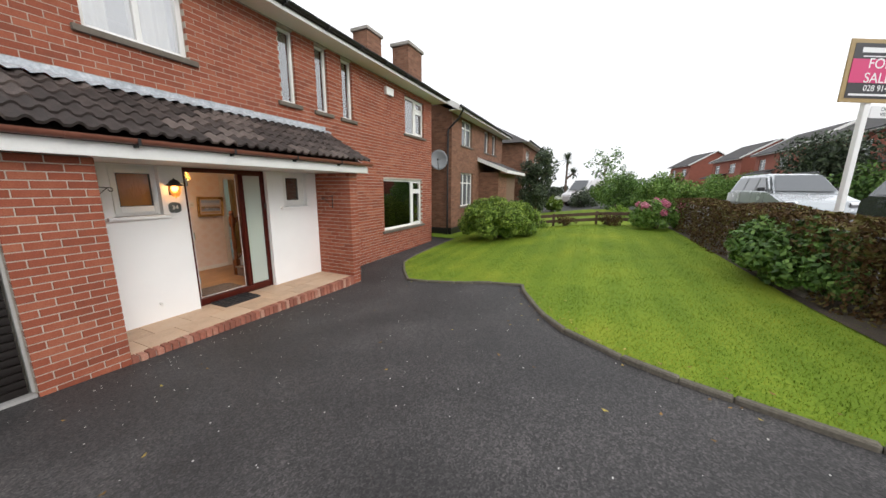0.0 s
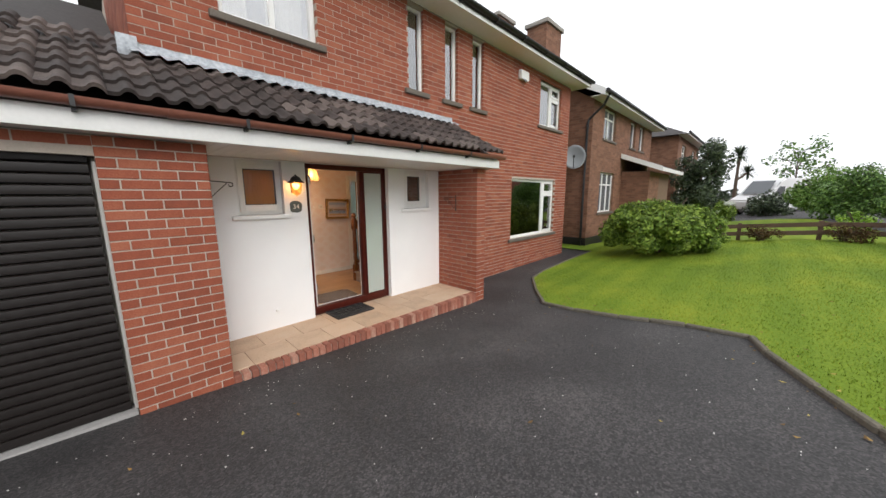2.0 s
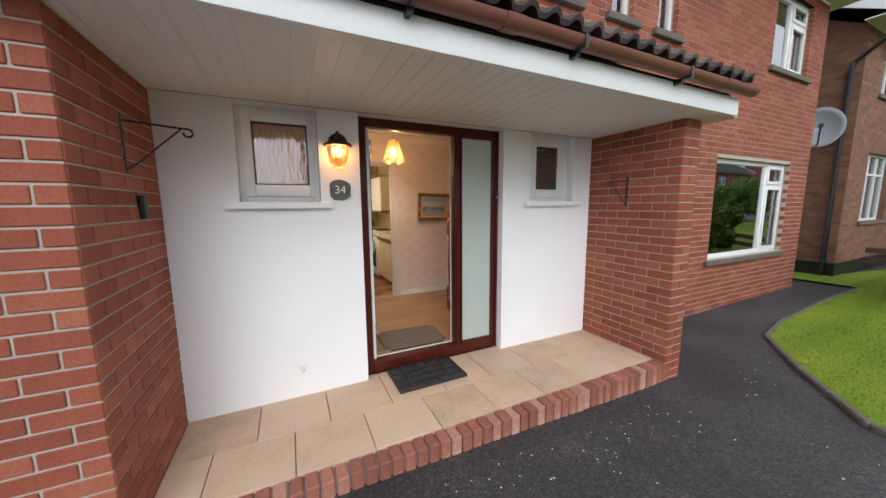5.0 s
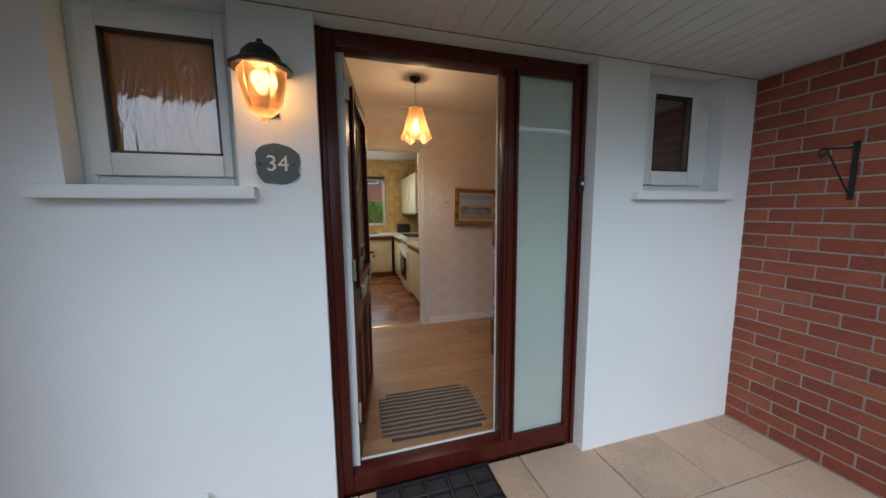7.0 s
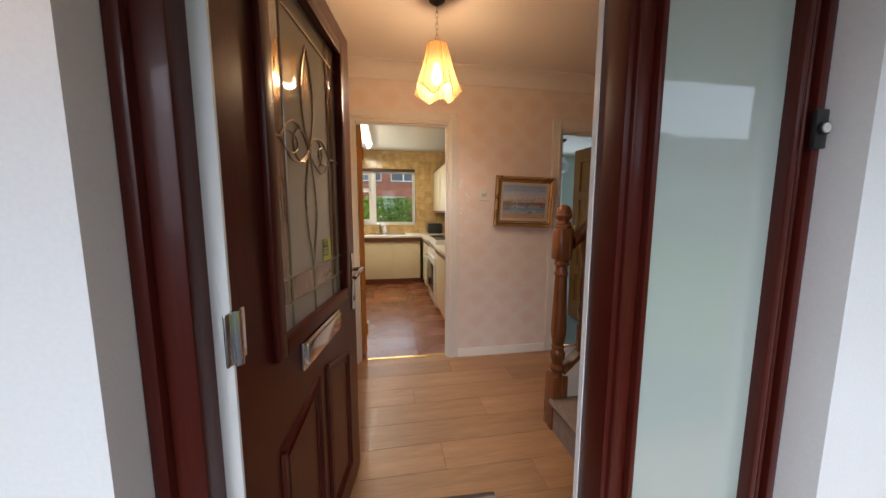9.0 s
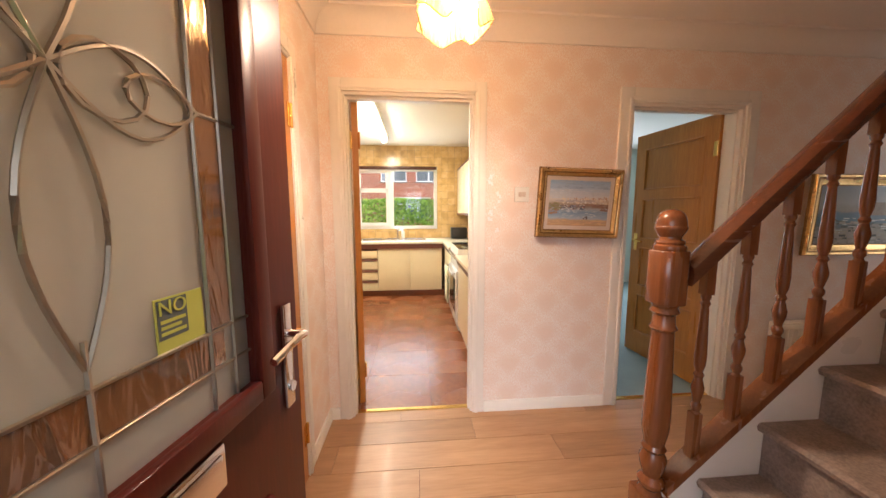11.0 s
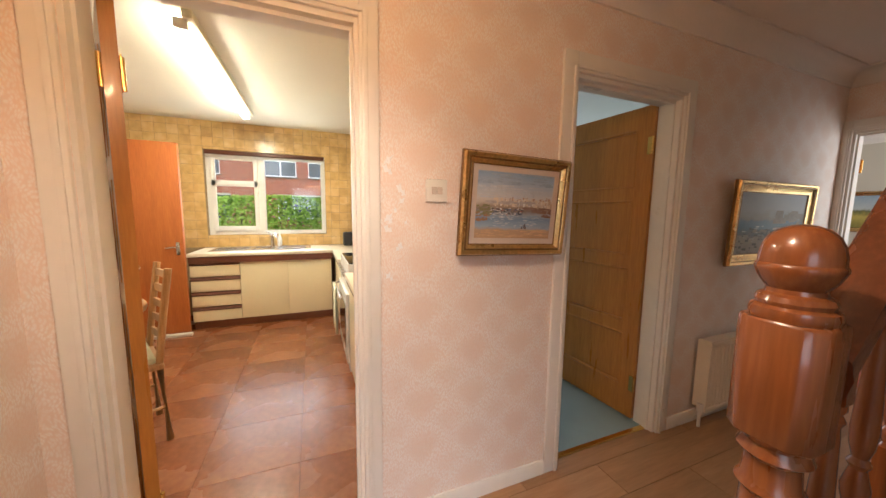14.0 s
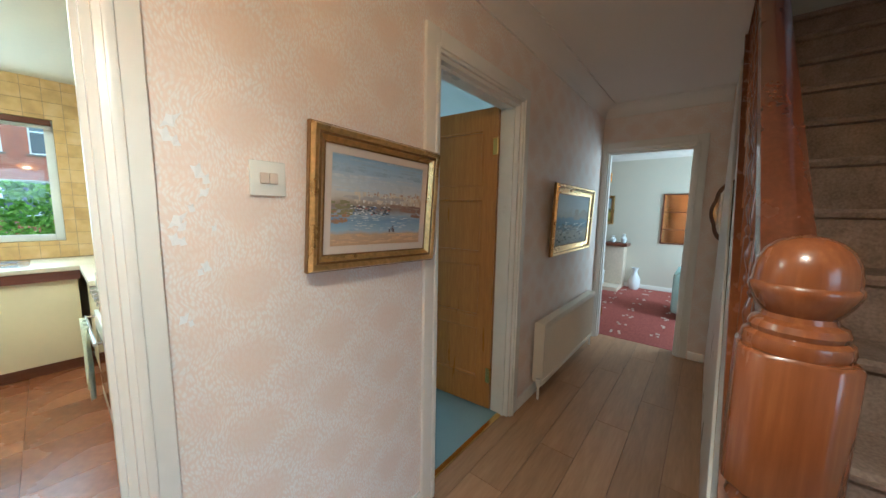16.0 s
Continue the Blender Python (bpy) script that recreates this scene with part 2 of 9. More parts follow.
M["gilt"] = surface("gilt_frame", (0.68, 0.46, 0.18), 0.28, metal=0.85, grain=70, vary=0.45, bump=0.5)
M["bronze"] = surface("dark_bronze_frame_edge", (0.25, 0.14, 0.05), 0.4, metal=0.6, grain=60, vary=0.4, bump=0.4)
M["mount"] = surface("linen_picture_mount", (0.62, 0.52, 0.44), 0.8, vary=0.05)
M["iron"] = surface("black_wrought_iron", (0.012, 0.012, 0.013), 0.5, vary=0.2, bump=0.2)
M["unit"] = surface("cream_laminate_unit", (0.74, 0.64, 0.42), 0.35, grain=30, vary=0.03, bump=0.02)
M["trim_brown"] = wood("dark_brown_trim", (0.11, 0.034, 0.016), (0.16, 0.053, 0.026), 0.4, 0, 1.0)
M["plinth_brown"] = wood("red_brown_plinth", (0.2, 0.07, 0.028), (0.27, 0.1, 0.04), 0.5, 0, 1.0)
M["worktop"] = surface("cream_worktop", (0.74, 0.66, 0.52), 0.35, grain=90, vary=0.06, bump=0.02)
M["steel"] = surface("stainless_steel", (0.6, 0.6, 0.6), 0.25, metal=1.0, grain=60, vary=0.08, bump=0.02)
M["ktile"] = surface("ochre_glazed_wall_tile", (0.64, 0.43, 0.17), 0.22, grain=14, blotch=9, vary=0.3, second=(0.74, 0.55, 0.28), bump=0.06, rand=0.2, island=True)
M["kgrout"] = surface("tile_grout", (0.32, 0.24, 0.14), 0.9, vary=0.1)
M["kfloor"] = surface("terracotta_vinyl_tile", (0.22, 0.078, 0.03), 0.27, grain=26, blotch=2.2, vary=0.4, second=(0.33, 0.135, 0.055), bump=0.08, rand=0.2)
M["appliance"] = surface("white_enamel", (0.8, 0.78, 0.72), 0.25, vary=0.03, bump=0.0)
M["black_glass"] = surface("black_glass", (0.01, 0.01, 0.01), 0.08, vary=0.1, bump=0)
M["towel"] = surface("pale_green_tea_towel", (0.66, 0.68, 0.5), 0.95, grain=120, blotch=14, vary=0.3, bump=0.5)
M["radiator"] = surface("cream_radiator_enamel", (0.74, 0.66, 0.54), 0.35, vary=0.04, bump=0.02)
M["jamb_grey"] = surface("grey_painted_jamb", (0.4, 0.39, 0.37), 0.6, vary=0.15, bump=0.1)
M["slate"] = surface("slate_sign", (0.09, 0.105, 0.1), 0.6, grain=40, vary=0.3, bump=0.4)
M["letter"] = surface("pale_paint", (0.75, 0.74, 0.68), 0.6, vary=0.05)
M["rubber"] = surface("black_rubber_mat", (0.025, 0.025, 0.027), 0.42, vary=0.4, bump=0.5)
M["rubber_pale"] = surface("worn_mat_fleck", (0.05, 0.05, 0.052), 0.8, grain=90, vary=0.5, bump=0.4)
M["fence"] = surface("weathered_brown_fence_wood", (0.1, 0.06, 0.04), 0.85, grain=40, vary=0.4, bump=0.3)
M["bark"] = surface("bark", (0.1, 0.07, 0.05), 0.95, grain=30, vary=0.4, bump=0.8, dist=0.02)
M["soil"] = surface("soil", (0.06, 0.045, 0.03), 0.95, grain=40, vary=0.5, bump=0.8, dist=0.02)
M["stone"] = surface("grey_rubble_stone", (0.22, 0.2, 0.17), 0.9, grain=30, blotch=5, vary=0.4, bump=0.6, rand=0.4)
M["leaf_shrub"] = surface("bright_shrub_leaf", (0.135, 0.225, 0.032), 0.6, grain=3, blotch=2, vary=0.55, second=(0.25, 0.34, 0.055), bump=0, rand=0.6, island=True)
M["leaf_hedge"] = surface("copper_hedge_leaf", (0.105, 0.056, 0.022), 0.75, grain=3, blotch=1.0, vary=0.55, second=(0.13, 0.12, 0.035), bump=0, rand=0.6, island=True)
M["leaf_laurel"] = surface("green_laurel_leaf", (0.09, 0.18, 0.04), 0.45, grain=3, blotch=2, vary=0.5, second=(0.18, 0.29, 0.07), bump=0, rand=0.6, island=True)
M["leaf_dark"] = surface("dark_leaf", (0.035, 0.06, 0.025), 0.6, grain=3, blotch=2, vary=0.5, second=(0.08, 0.11, 0.045), bump=0, rand=0.6, island=True)
M["leaf_mid"] = surface("green_leaf", (0.13, 0.25, 0.045), 0.55, grain=3, blotch=2, vary=0.45, second=(0.2, 0.3, 0.065), bump=0, rand=0.6, island=True)
M["leaf_yellow"] = surface("yellow_green_hedge_leaf", (0.24, 0.42, 0.045), 0.5, grain=3, blotch=2, vary=0.4, second=(0.42, 0.6, 0.1), bump=0, rand=0.6, island=True)
M["pink"] = surface("pink_hydrangea_floret", (0.62, 0.13, 0.24), 0.7, grain=3, blotch=4, vary=0.3, second=(0.72, 0.32, 0.42), bump=0, rand=0.7, island=True)
M["whitefl"] = surface("white_floret", (0.78, 0.8, 0.72), 0.7, vary=0.1, bump=0)
M["silver"] = surface("silver_car_paint", (0.55, 0.58, 0.6), 0.25, metal=0.5, vary=0.04, bump=0, coat=0.8)
M["darkcar"] = surface("dark_grey_car_paint", (0.05, 0.055, 0.06), 0.25, metal=0.4, vary=0.04, bump=0, coat=0.8)
M["vanwhite"] = surface("white_van_paint", (0.8, 0.8, 0.8), 0.3, vary=0.03, bump=0, coat=0.5)
M["carglass"] = surface("dark_car_glass", (0.12, 0.13, 0.14), 0.05, vary=0.05, bump=0, spec=0.8)
M["tyre"] = surface("tyre_rubber", (0.02, 0.02, 0.02), 0.8, vary=0.2)
M["sign_black"] = surface("sign_black", (0.02, 0.02, 0.025), 0.5, vary=0.05, bump=0)
M["sign_pink"] = surface("sign_magenta", (0.62, 0.03, 0.16), 0.5, vary=0.04, bump=0)
M["sign_gold"] = surface("sign_gold_border", (0.36, 0.25, 0.1), 0.5, vary=0.2, bump=0.1)
M["sign_white"] = surface("sign_white", (0.82, 0.82, 0.82), 0.5, vary=0.03, bump=0)
M["interior_dim"] = surface("room_wall", (0.5, 0.46, 0.4), 0.9, vary=0.05)
M["curtain"] = surface("pale_curtain_cloth", (0.6, 0.58, 0.5), 0.9, grain=80, vary=0.1, bump=0.3)
M["terracotta"] = surface("dark_glazed_flower_pot", (0.035, 0.04, 0.05), 0.35, vary=0.3)
M["dish"] = surface("grey_dish_mesh", (0.3, 0.32, 0.34), 0.5, vary=0.1)
for k in ("leaf_shrub", "leaf_hedge", "leaf_laurel", "leaf_mid", "leaf_yellow", "blade", "grass_base"):
    M[k].node_tree.nodes["Principled BSDF"].inputs["Specular IOR Level"].default_value = 0.2
M["pewter"] = surface("pewter_lead", (0.42, 0.36, 0.28), 0.3, metal=0.9, vary=0.1, bump=0)
M["pane"] = pane_glass("window_pane", (1, 1, 1), 0.32)
M["pane_clear"] = pane_glass("clean_kitchen_pane", (1, 1, 1), 0.0)
M["mirror"] = surface("mirror", (0.85, 0.85, 0.85), 0.02, metal=1.0, vary=0.01, bump=0)


def frosted():
    m = bpy.data.materials.new("frosted_sidelight_glass")
    t, n, l, b = nodes_of(m)
    b.inputs["Base Color"].default_value = (0.6, 0.67, 0.61, 1)
    b.inputs["Roughness"].default_value = 0.04
    b.inputs["Coat Weight"].default_value = 1.0
    b.inputs["Coat Roughness"].default_value = 0.02
    b.inputs["Transmission Weight"].default_value = 0.25
    return m


M["frosted"] = frosted()


def obscured(name, tint, clear=0.85):
    """Patterned privacy glass with vertical ripples."""
    m = bpy.data.materials.new(name)
    t, n, l, b = nodes_of(m)
    b.inputs["Base Color"].default_value = (*tint, 1)
    b.inputs["Roughness"].default_value = 0.08
    b.inputs["Transmission Weight"].default_value = clear
    b.inputs["Coat Weight"].default_value = 1.0
    b.inputs["Coat IOR"].default_value = 2.3
    b.inputs["Coat Roughness"].default_value = 0.05
    tc = n.new("ShaderNodeTexCoord")
    mp = n.new("ShaderNodeMapping")
    mp.inputs["Scale"].default_value = (1, 1, 0.25)
    nz = n.new("ShaderNodeTexNoise")
    nz.inputs["Scale"].default_value = 28
    nz.inputs["Distortion"].default_value = 1.0
    bp = n.new("ShaderNodeBump")
    bp.inputs["Strength"].default_value = 0.6
    bp.inputs["Distance"].default_value = 0.02
    l.new(tc.outputs["Object"], mp.inputs[0])
    l.new(mp.outputs[0], nz.inputs["Vector"])
    l.new(nz.outputs["Fac"], bp.inputs["Height"])
    l.new(bp.outputs[0], b.inputs["Normal"])
    bc = n.new("ShaderNodeBump")
    bc.inputs["Strength"].default_value = 0.06
    bc.inputs["Distance"].default_value = 0.02
    l.new(nz.outputs["Fac"], bc.inputs["Height"])
    l.new(bc.outputs[0], b.inputs["Coat Normal"])
    return m


M["obscure"] = obscured("amber_patterned_privacy_glass", (0.4, 0.17, 0.04), 0.15)
M["obscure_dark"] = obscured("patterned_privacy_glass_dark", (0.1, 0.1, 0.085), 0.6)


def wallpaper(name, base, motif, glossy):
    """Damask: small leafy sprays with a satin sheen on a matt ground."""
    m = bpy.data.materials.new(name)
    t, n, l, b = nodes_of(m)
    tc = n.new("ShaderNodeTexCoord")
    nz = n.new("ShaderNodeTexNoise")
    nz.inputs["Scale"].default_value = 16
    nz.inputs["Detail"].default_value = 2
    bend = n.new("ShaderNodeVectorMath")
    bend.operation = 'MULTIPLY_ADD'
    bend.inputs[1].default_value = (0.025, 0.025, 0.025)
    l.new(tc.outputs["Object"], nz.inputs["Vector"])
    l.new(nz.outputs["Color"], bend.inputs[0])
    l.new(tc.outputs["Object"], bend.inputs[2])
    sep = n.new("ShaderNodeSeparateXYZ")
    l.new(bend.outputs[0], sep.inputs[0])

    def calc(op, a, b_=None, c=None):
        q = n.new("ShaderNodeMath")
        q.operation = op
        for k, v in enumerate((a, b_, c)):
            if v is None:
                continue
            if isinstance(v, (int, float)):
                q.inputs[k].default_value = v
            else:
                l.new(v, q.inputs[k])
        return q.outputs[0]

    along = calc('ADD', sep.outputs["X"], sep.outputs["Y"])
    cu_ = calc('COSINE', calc('MULTIPLY', along, 2 * math.pi / 0.235))
    up = calc('MULTIPLY_ADD', calc('ABSOLUTE', cu_), 0.55, calc('MULTIPLY', sep.outputs["Z"], 2 * math.pi / 0.20))
    ogee = calc('MULTIPLY_ADD', calc('ADD', cu_, calc('COSINE', up)), 0.5, 0.0)
    feather = n.new("ShaderNodeTexVoronoi")
    feather.voronoi_dimensions = '2D'
    fv = n.new("ShaderNodeCombineXYZ")
    l.new(calc('MULTIPLY_ADD', ogee, 0.5, calc('MULTIPLY', along, 34)), fv.inputs[0])
    l.new(calc('MULTIPLY', calc('MULTIPLY_ADD', calc('ABSOLUTE', cu_), 0.02, sep.outputs["Z"]), 15), fv.inputs[1])
    l.new(fv.outputs[0], feather.inputs["Vector"])
    fr_ = ramp(n, [(0.15, (1, 1, 1)), (0.6, (0.1, 0.1, 0.1))])
    l.new(feather.outputs["Distance"], fr_.inputs[0])
    band = ramp(n, [(0.0, (0.5, 0.5, 0.5)), (0.3, (0.9, 0.9, 0.9)), (0.5, (1, 1, 1)), (0.7, (0.55, 0.55, 0.55)), (0.9, (0.25, 0.25, 0.25))])
    l.new(calc('MULTIPLY_ADD', ogee, 0.5, 0.5), band.inputs[0])
    mul = n.new("ShaderNodeMath")
    mul.operation = 'MULTIPLY'
    l.new(band.outputs[0], mul.inputs[0])
    l.new(calc('MULTIPLY_ADD', fr_.outputs[0], 0.85, 0.1), mul.inputs[1])
    big = n.new("ShaderNodeTexNoise")
    big.inputs["Scale"].default_value = 1.7
    big.inputs["Detail"].default_value = 4
    l.new(tc.outputs["Object"], big.inputs["Vector"])
    aged = n.new("ShaderNodeMix")
    aged.data_type = 'RGBA'
    aged.inputs[6].default_value = (*base, 1)
    aged.inputs[7].default_value = (*shade(base, 0.9), 1)
    l.new(big.outputs["Fac"], aged.inputs[0])
    cm = n.new("ShaderNodeMix")
    cm.data_type = 'RGBA'
    cm.inputs[7].default_value = (*motif, 1)
    l.new(mul.outputs[0], cm.inputs[0])
    l.new(aged.outputs[2], cm.inputs[6])
    l.new(cm.outputs[2], b.inputs["Base Color"])
    rg = n.new("ShaderNodeMapRange")
    rg.inputs[3].default_value = 0.75
    rg.inputs[4].default_value = glossy
    l.new(mul.outputs[0], rg.inputs[0])
    l.new(rg.outputs[0], b.inputs["Roughness"])
    bp = n.new("ShaderNodeBump")
    bp.inputs["Strength"].default_value = 0.12
    bp.inputs["Distance"].default_value = 0.003
    l.new(mul.outputs[0], bp.inputs["Height"])
    l.new(bp.outputs[0], b.inputs["Normal"])
    return m


M["paper"] = wallpaper("pink_damask_wallpaper", (0.815, 0.645, 0.54), (0.85, 0.795, 0.75), 0.36)
M["paper_lounge"] = wallpaper("pale_lounge_wallpaper", (0.66, 0.6, 0.49), (0.6, 0.56, 0.47), 0.5)


def doormat():
    m = bpy.data.materials.new("striped_doormat")
    t, n, l, b = nodes_of(m)
    tc = n.new("ShaderNodeTexCoord")
    wv = n.new("ShaderNodeTexWave")
    wv.bands_direction = 'Y'
    wv.inputs["Scale"].default_value = 7.5
    wv.inputs["Distortion"].default_value = 2.2
    wv.inputs["Detail"].default_value = 3
    nz = n.new("ShaderNodeTexNoise")
    nz.inputs["Scale"].default_value = 150
    l.new(tc.outputs["Object"], wv.inputs[0])
    l.new(tc.outputs["Object"], nz.inputs[0])
    r = ramp(n, [(0.15, (0.075, 0.05, 0.038)), (0.5, (0.15, 0.105, 0.082)), (0.95, (0.27, 0.215, 0.18))])
    l.new(wv.outputs["Fac"], r.inputs[0])
    l.new(r.outputs[0], b.inputs["Base Color"])
    b.inputs["Roughness"].default_value = 0.95
    bp = n.new("ShaderNodeBump")
    bp.inputs["Strength"].default_value = 0.7
    l.new(nz.outputs["Fac"], bp.inputs["Height"])
    l.new(bp.outputs[0], b.inputs["Normal"])
    return m


M["doormat"] = doormat()


def red_carpet():
    m = bpy.data.materials.new("red_carpet")
    t, n, l, b = nodes_of(m)
    tc = n.new("ShaderNodeTexCoord")
    nz = n.new("ShaderNodeTexNoise")
    nz.inputs["Scale"].default_value = 60
    l.new(tc.outputs["Object"], nz.inputs[0])
    r = ramp(n, [(0.3, (0.23, 0.052, 0.042)), (0.7, (0.34, 0.09, 0.07))])
    l.new(nz.outputs["Fac"], r.inputs[0])
    l.new(r.outputs[0], b.inputs["Base Color"])
    b.inputs["Roughness"].default_value = 0.95
    return m


M["red_carpet"] = red_carpet()


# ---- building helpers ----
def bx(bm, x0, x1, y0, y1, z0, z1, bevel=0.0):
    r = bmesh.ops.create_cube(bm, size=1.0, matrix=Matrix.LocRotScale(((x0 + x1) / 2, (y0 + y1) / 2, (z0 + z1) / 2), None, (abs(x1 - x0), abs(y1 - y0), abs(z1 - z0))))
    if bevel:
        es = list({e for v in r["verts"] for e in v.link_edges})
        bmesh.ops.bevel(bm, geom=es, offset=bevel, segments=2, affect='EDGES', profile=0.6)
    return r["verts"]


def cyl(bm, a, b, r0, r1=None, seg=12, caps=True):
    a, b = Vector(a), Vector(b)
    d = b - a
    m = Matrix.Translation((a + b) / 2) @ d.to_track_quat('Z', 'Y').to_matrix().to_4x4()
    return bmesh.ops.create_cone(bm, cap_ends=caps, segments=seg, radius1=r0, radius2=r0 if r1 is None else r1, depth=d.length, matrix=m)["verts"]


def lathe(bm, profile, at=(0, 0, 0), seg=20, squash=(1, 1)):
    """Turned shape: profile of (radius, height)."""
    rings = []
    for r, z in profile:
        rings.append([bm.verts.new((at[0] + r * squash[0] * math.cos(2 * math.pi * k / seg), at[1] + r * squash[1] * math.sin(2 * math.pi * k / seg), at[2] + z)) for k in range(seg)])
    for a, b in zip(rings, rings[1:]):
        for k in range(seg):
            bm.faces.new((a[k], a[(k + 1) % seg], b[(k + 1) % seg], b[k]))
    for ring, flip in ((rings[0], True), (rings[-1], False)):
        bm.faces.new(ring[::-1] if flip else ring)


def tube(bm, pts, r, seg=8):
    """A rod bent through points."""
    pts = [Vector(p) for p in pts]
    rings = []
    for i, p in enumerate(pts):
        d = (pts[min(i + 1, len(pts) - 1)] - pts[max(i - 1, 0)]).normalized()
        q = d.to_track_quat('Z', 'Y')
        rings.append([bm.verts.new(p + q @ Vector((r * math.cos(2 * math.pi * k / seg), r * math.sin(2 * math.pi * k / seg), 0))) for k in range(seg)])
    for a, b in zip(rings, rings[1:]):
        for k in range(seg):
            bm.faces.new((a[k], a[(k + 1) % seg], b[(k + 1) % seg], b[k]))
    bm.faces.new(rings[0][::-1])
    bm.faces.new(rings[-1])


def extrude_profile(bm, prof, axis, lo, hi):
    """A moulding: profile points in the two other axes, drawn out along axis."""
    def at(p, s):
        return {'x': (s, p[0], p[1]), 'y': (p[0], s, p[1]), 'z': (p[0], p[1], s)}[axis]
    a = [bm.verts.new(at(p, lo)) for p in prof]
    b = [bm.verts.new(at(p, hi)) for p in prof]
    k = len(prof)
    for i in range(k):
        bm.faces.new((a[i], a[(i + 1) % k], b[(i + 1) % k], b[i]))
    bm.faces.new(a[::-1])
    bm.faces.new(b)


def finish(bm, smooth):
    bmesh.ops.recalc_face_normals(bm, faces=bm.faces[:])
    if smooth:
        for f in bm.faces:
            f.smooth = True
        for e in bm.edges:
            if len(e.link_faces) == 2 and e.calc_face_angle(0) > radians(38):
                e.smooth = False


def part(name, bm, material, parent=None, label="", smooth=True):
    finish(bm, smooth)
    me = bpy.data.meshes.new(name)
    bm.to_mesh(me)
    bm.free()
    me.materials.append(material)
    ob = new(name, me)
    if parent:
        ob.parent = parent
    if label:
        ob["label"] = label
    return ob


def empty(name, label, category, group="", kind="", at=None):
    ob = new(name)
    ob.empty_display_size = 0.1
    if at is not None:
        ob.matrix_basis = at if isinstance(at, Matrix) else Matrix.Translation(at)
    return tagged(ob, label, category, group, kind)


def slabs(bm, u0, u1, w0, w1, holes, put):
    """The rectangle u0..u1 by w0..w1 without the holes, as blocks made by put(u0, u1, w0, w1)."""
    us = sorted({u0, u1, *[v for h in holes for v in h[:2] if u0 < v < u1]})
    ws = sorted({w0, w1, *[v for h in holes for v in h[2:] if w0 < v < w1]})
    for wa, wb in zip(ws, ws[1:]):
        run = None
        for ua, ub in list(zip(us, us[1:])) + [(None, None)]:
            free = ua is not None and not any(h[0] <= ua + 1e-6 and ub <= h[1] + 1e-6 and h[2] <= wa + 1e-6 and wb <= h[3] + 1e-6 for h in holes)
            if free:
                run = (run[0], ub) if run else (ua, ub)
            elif run:
                put(run[0], run[1], wa, wb)
                run = None


def wall_y(name, x0, x1, y0, y1, z0, z1, holes, material, label="", parent=None):
    bm = bmesh.new()
    slabs(bm, x0, x1, z0, z1, holes, lambda a, b, c, d: bx(bm, a, b, y0, y1, c, d))
    ob = part(name, bm, material, parent, smooth=False)
    return ob if parent else tagged(ob, label or "plain wall", "wall", kind="structure")


def wall_x(name, x0, x1, y0, y1, z0, z1, holes, material, label="", parent=None):
    bm = bmesh.new()
    slabs(bm, y0, y1, z0, z1, holes, lambda a, b, c, d: bx(bm, x0, x1, a, b, c, d))
    ob = part(name, bm, material, parent, smooth=False)
    return ob if parent else tagged(ob, label or "plain wall", "wall", kind="structure")


def clamp(v, a, b):
    return max(a, min(b, v))


def G(x, y):
    """Height of the ground: it climbs from the house to the street."""
    return -0.115 - 0.028 * clamp(x, -6, 2.6) + 0.012 * clamp(x - 2.6, 0, 5) + 0.12 * clamp(-y - 0.9, 0, 4.2) + 0.035 * clamp(-y - 5.1, 0, 4) + 0.07 * clamp(-y - 9.1, 0, 2.4)


# ---- brick coursing ----
COURSE, BL, BJ = 0.075, 0.215, 0.010


def course_cells(u0, u1, w0, w1, holes):
    """Stretcher bond cells (u0, u1, w0, w1) of a wall face, cut at its ends and openings."""
    cells = []
    k = 0
    w = w0
    while w < w1 - 0.02:
        top = min(w + COURSE - BJ, w1)
        cuts = sorted([(h[0], h[1]) for h in holes if h[2] < top - 0.01 and h[3] > w + 0.01])
        spans, a = [], u0
        for ha, hb in cuts:
            if ha > a:
                spans.append((a, ha + 0.003))
            a = max(a, hb - 0.003)
        if a < u1:
            spans.append((a, u1))
        off = (k % 2) * (BL + BJ) / 2
        for sa, sb in spans:
            u = u0 - off + math.floor((sa - u0 + off) / (BL + BJ)) * (BL + BJ)
            while u < sb:
                ca, cb = max(u, sa), min(u + BL, sb)
                if cb - ca > 0.025:
                    cells.append((ca, cb, w, top))
                u += BL + BJ
        w += COURSE
        k += 1
    return cells


def box_mesh(name, boxes, material, parent=None, label="", kind=""):
    """Many blocks in one mesh, each (x0, x1, y0, y1, z0, z1)."""
    v, f = [], []
    for x0, x1, y0, y1, z0, z1 in boxes:
        k = len(v)
        v += [(x0, y0, z0), (x1, y0, z0), (x1, y1, z0), (x0, y1, z0), (x0, y0, z1), (x1, y0, z1), (x1, y1, z1), (x0, y1, z1)]
        f += [(k, k + 3, k + 2, k + 1), (k + 4, k + 5, k + 6, k + 7), (k, k + 1, k + 5, k + 4), (k + 1, k + 2, k + 6, k + 5), (k + 2, k + 3, k + 7, k + 6), (k + 3, k, k + 4, k + 7)]
    me = bpy.data.meshes.new(name)
    me.from_pydata(v, [], f)
    me.materials.append(material)
    ob = new(name, me)
    if parent:
        ob.parent = parent
    if kind:
        ob["kind"] = kind
    if label:
        ob["label"] = label
    return ob


brick_meshes = {}


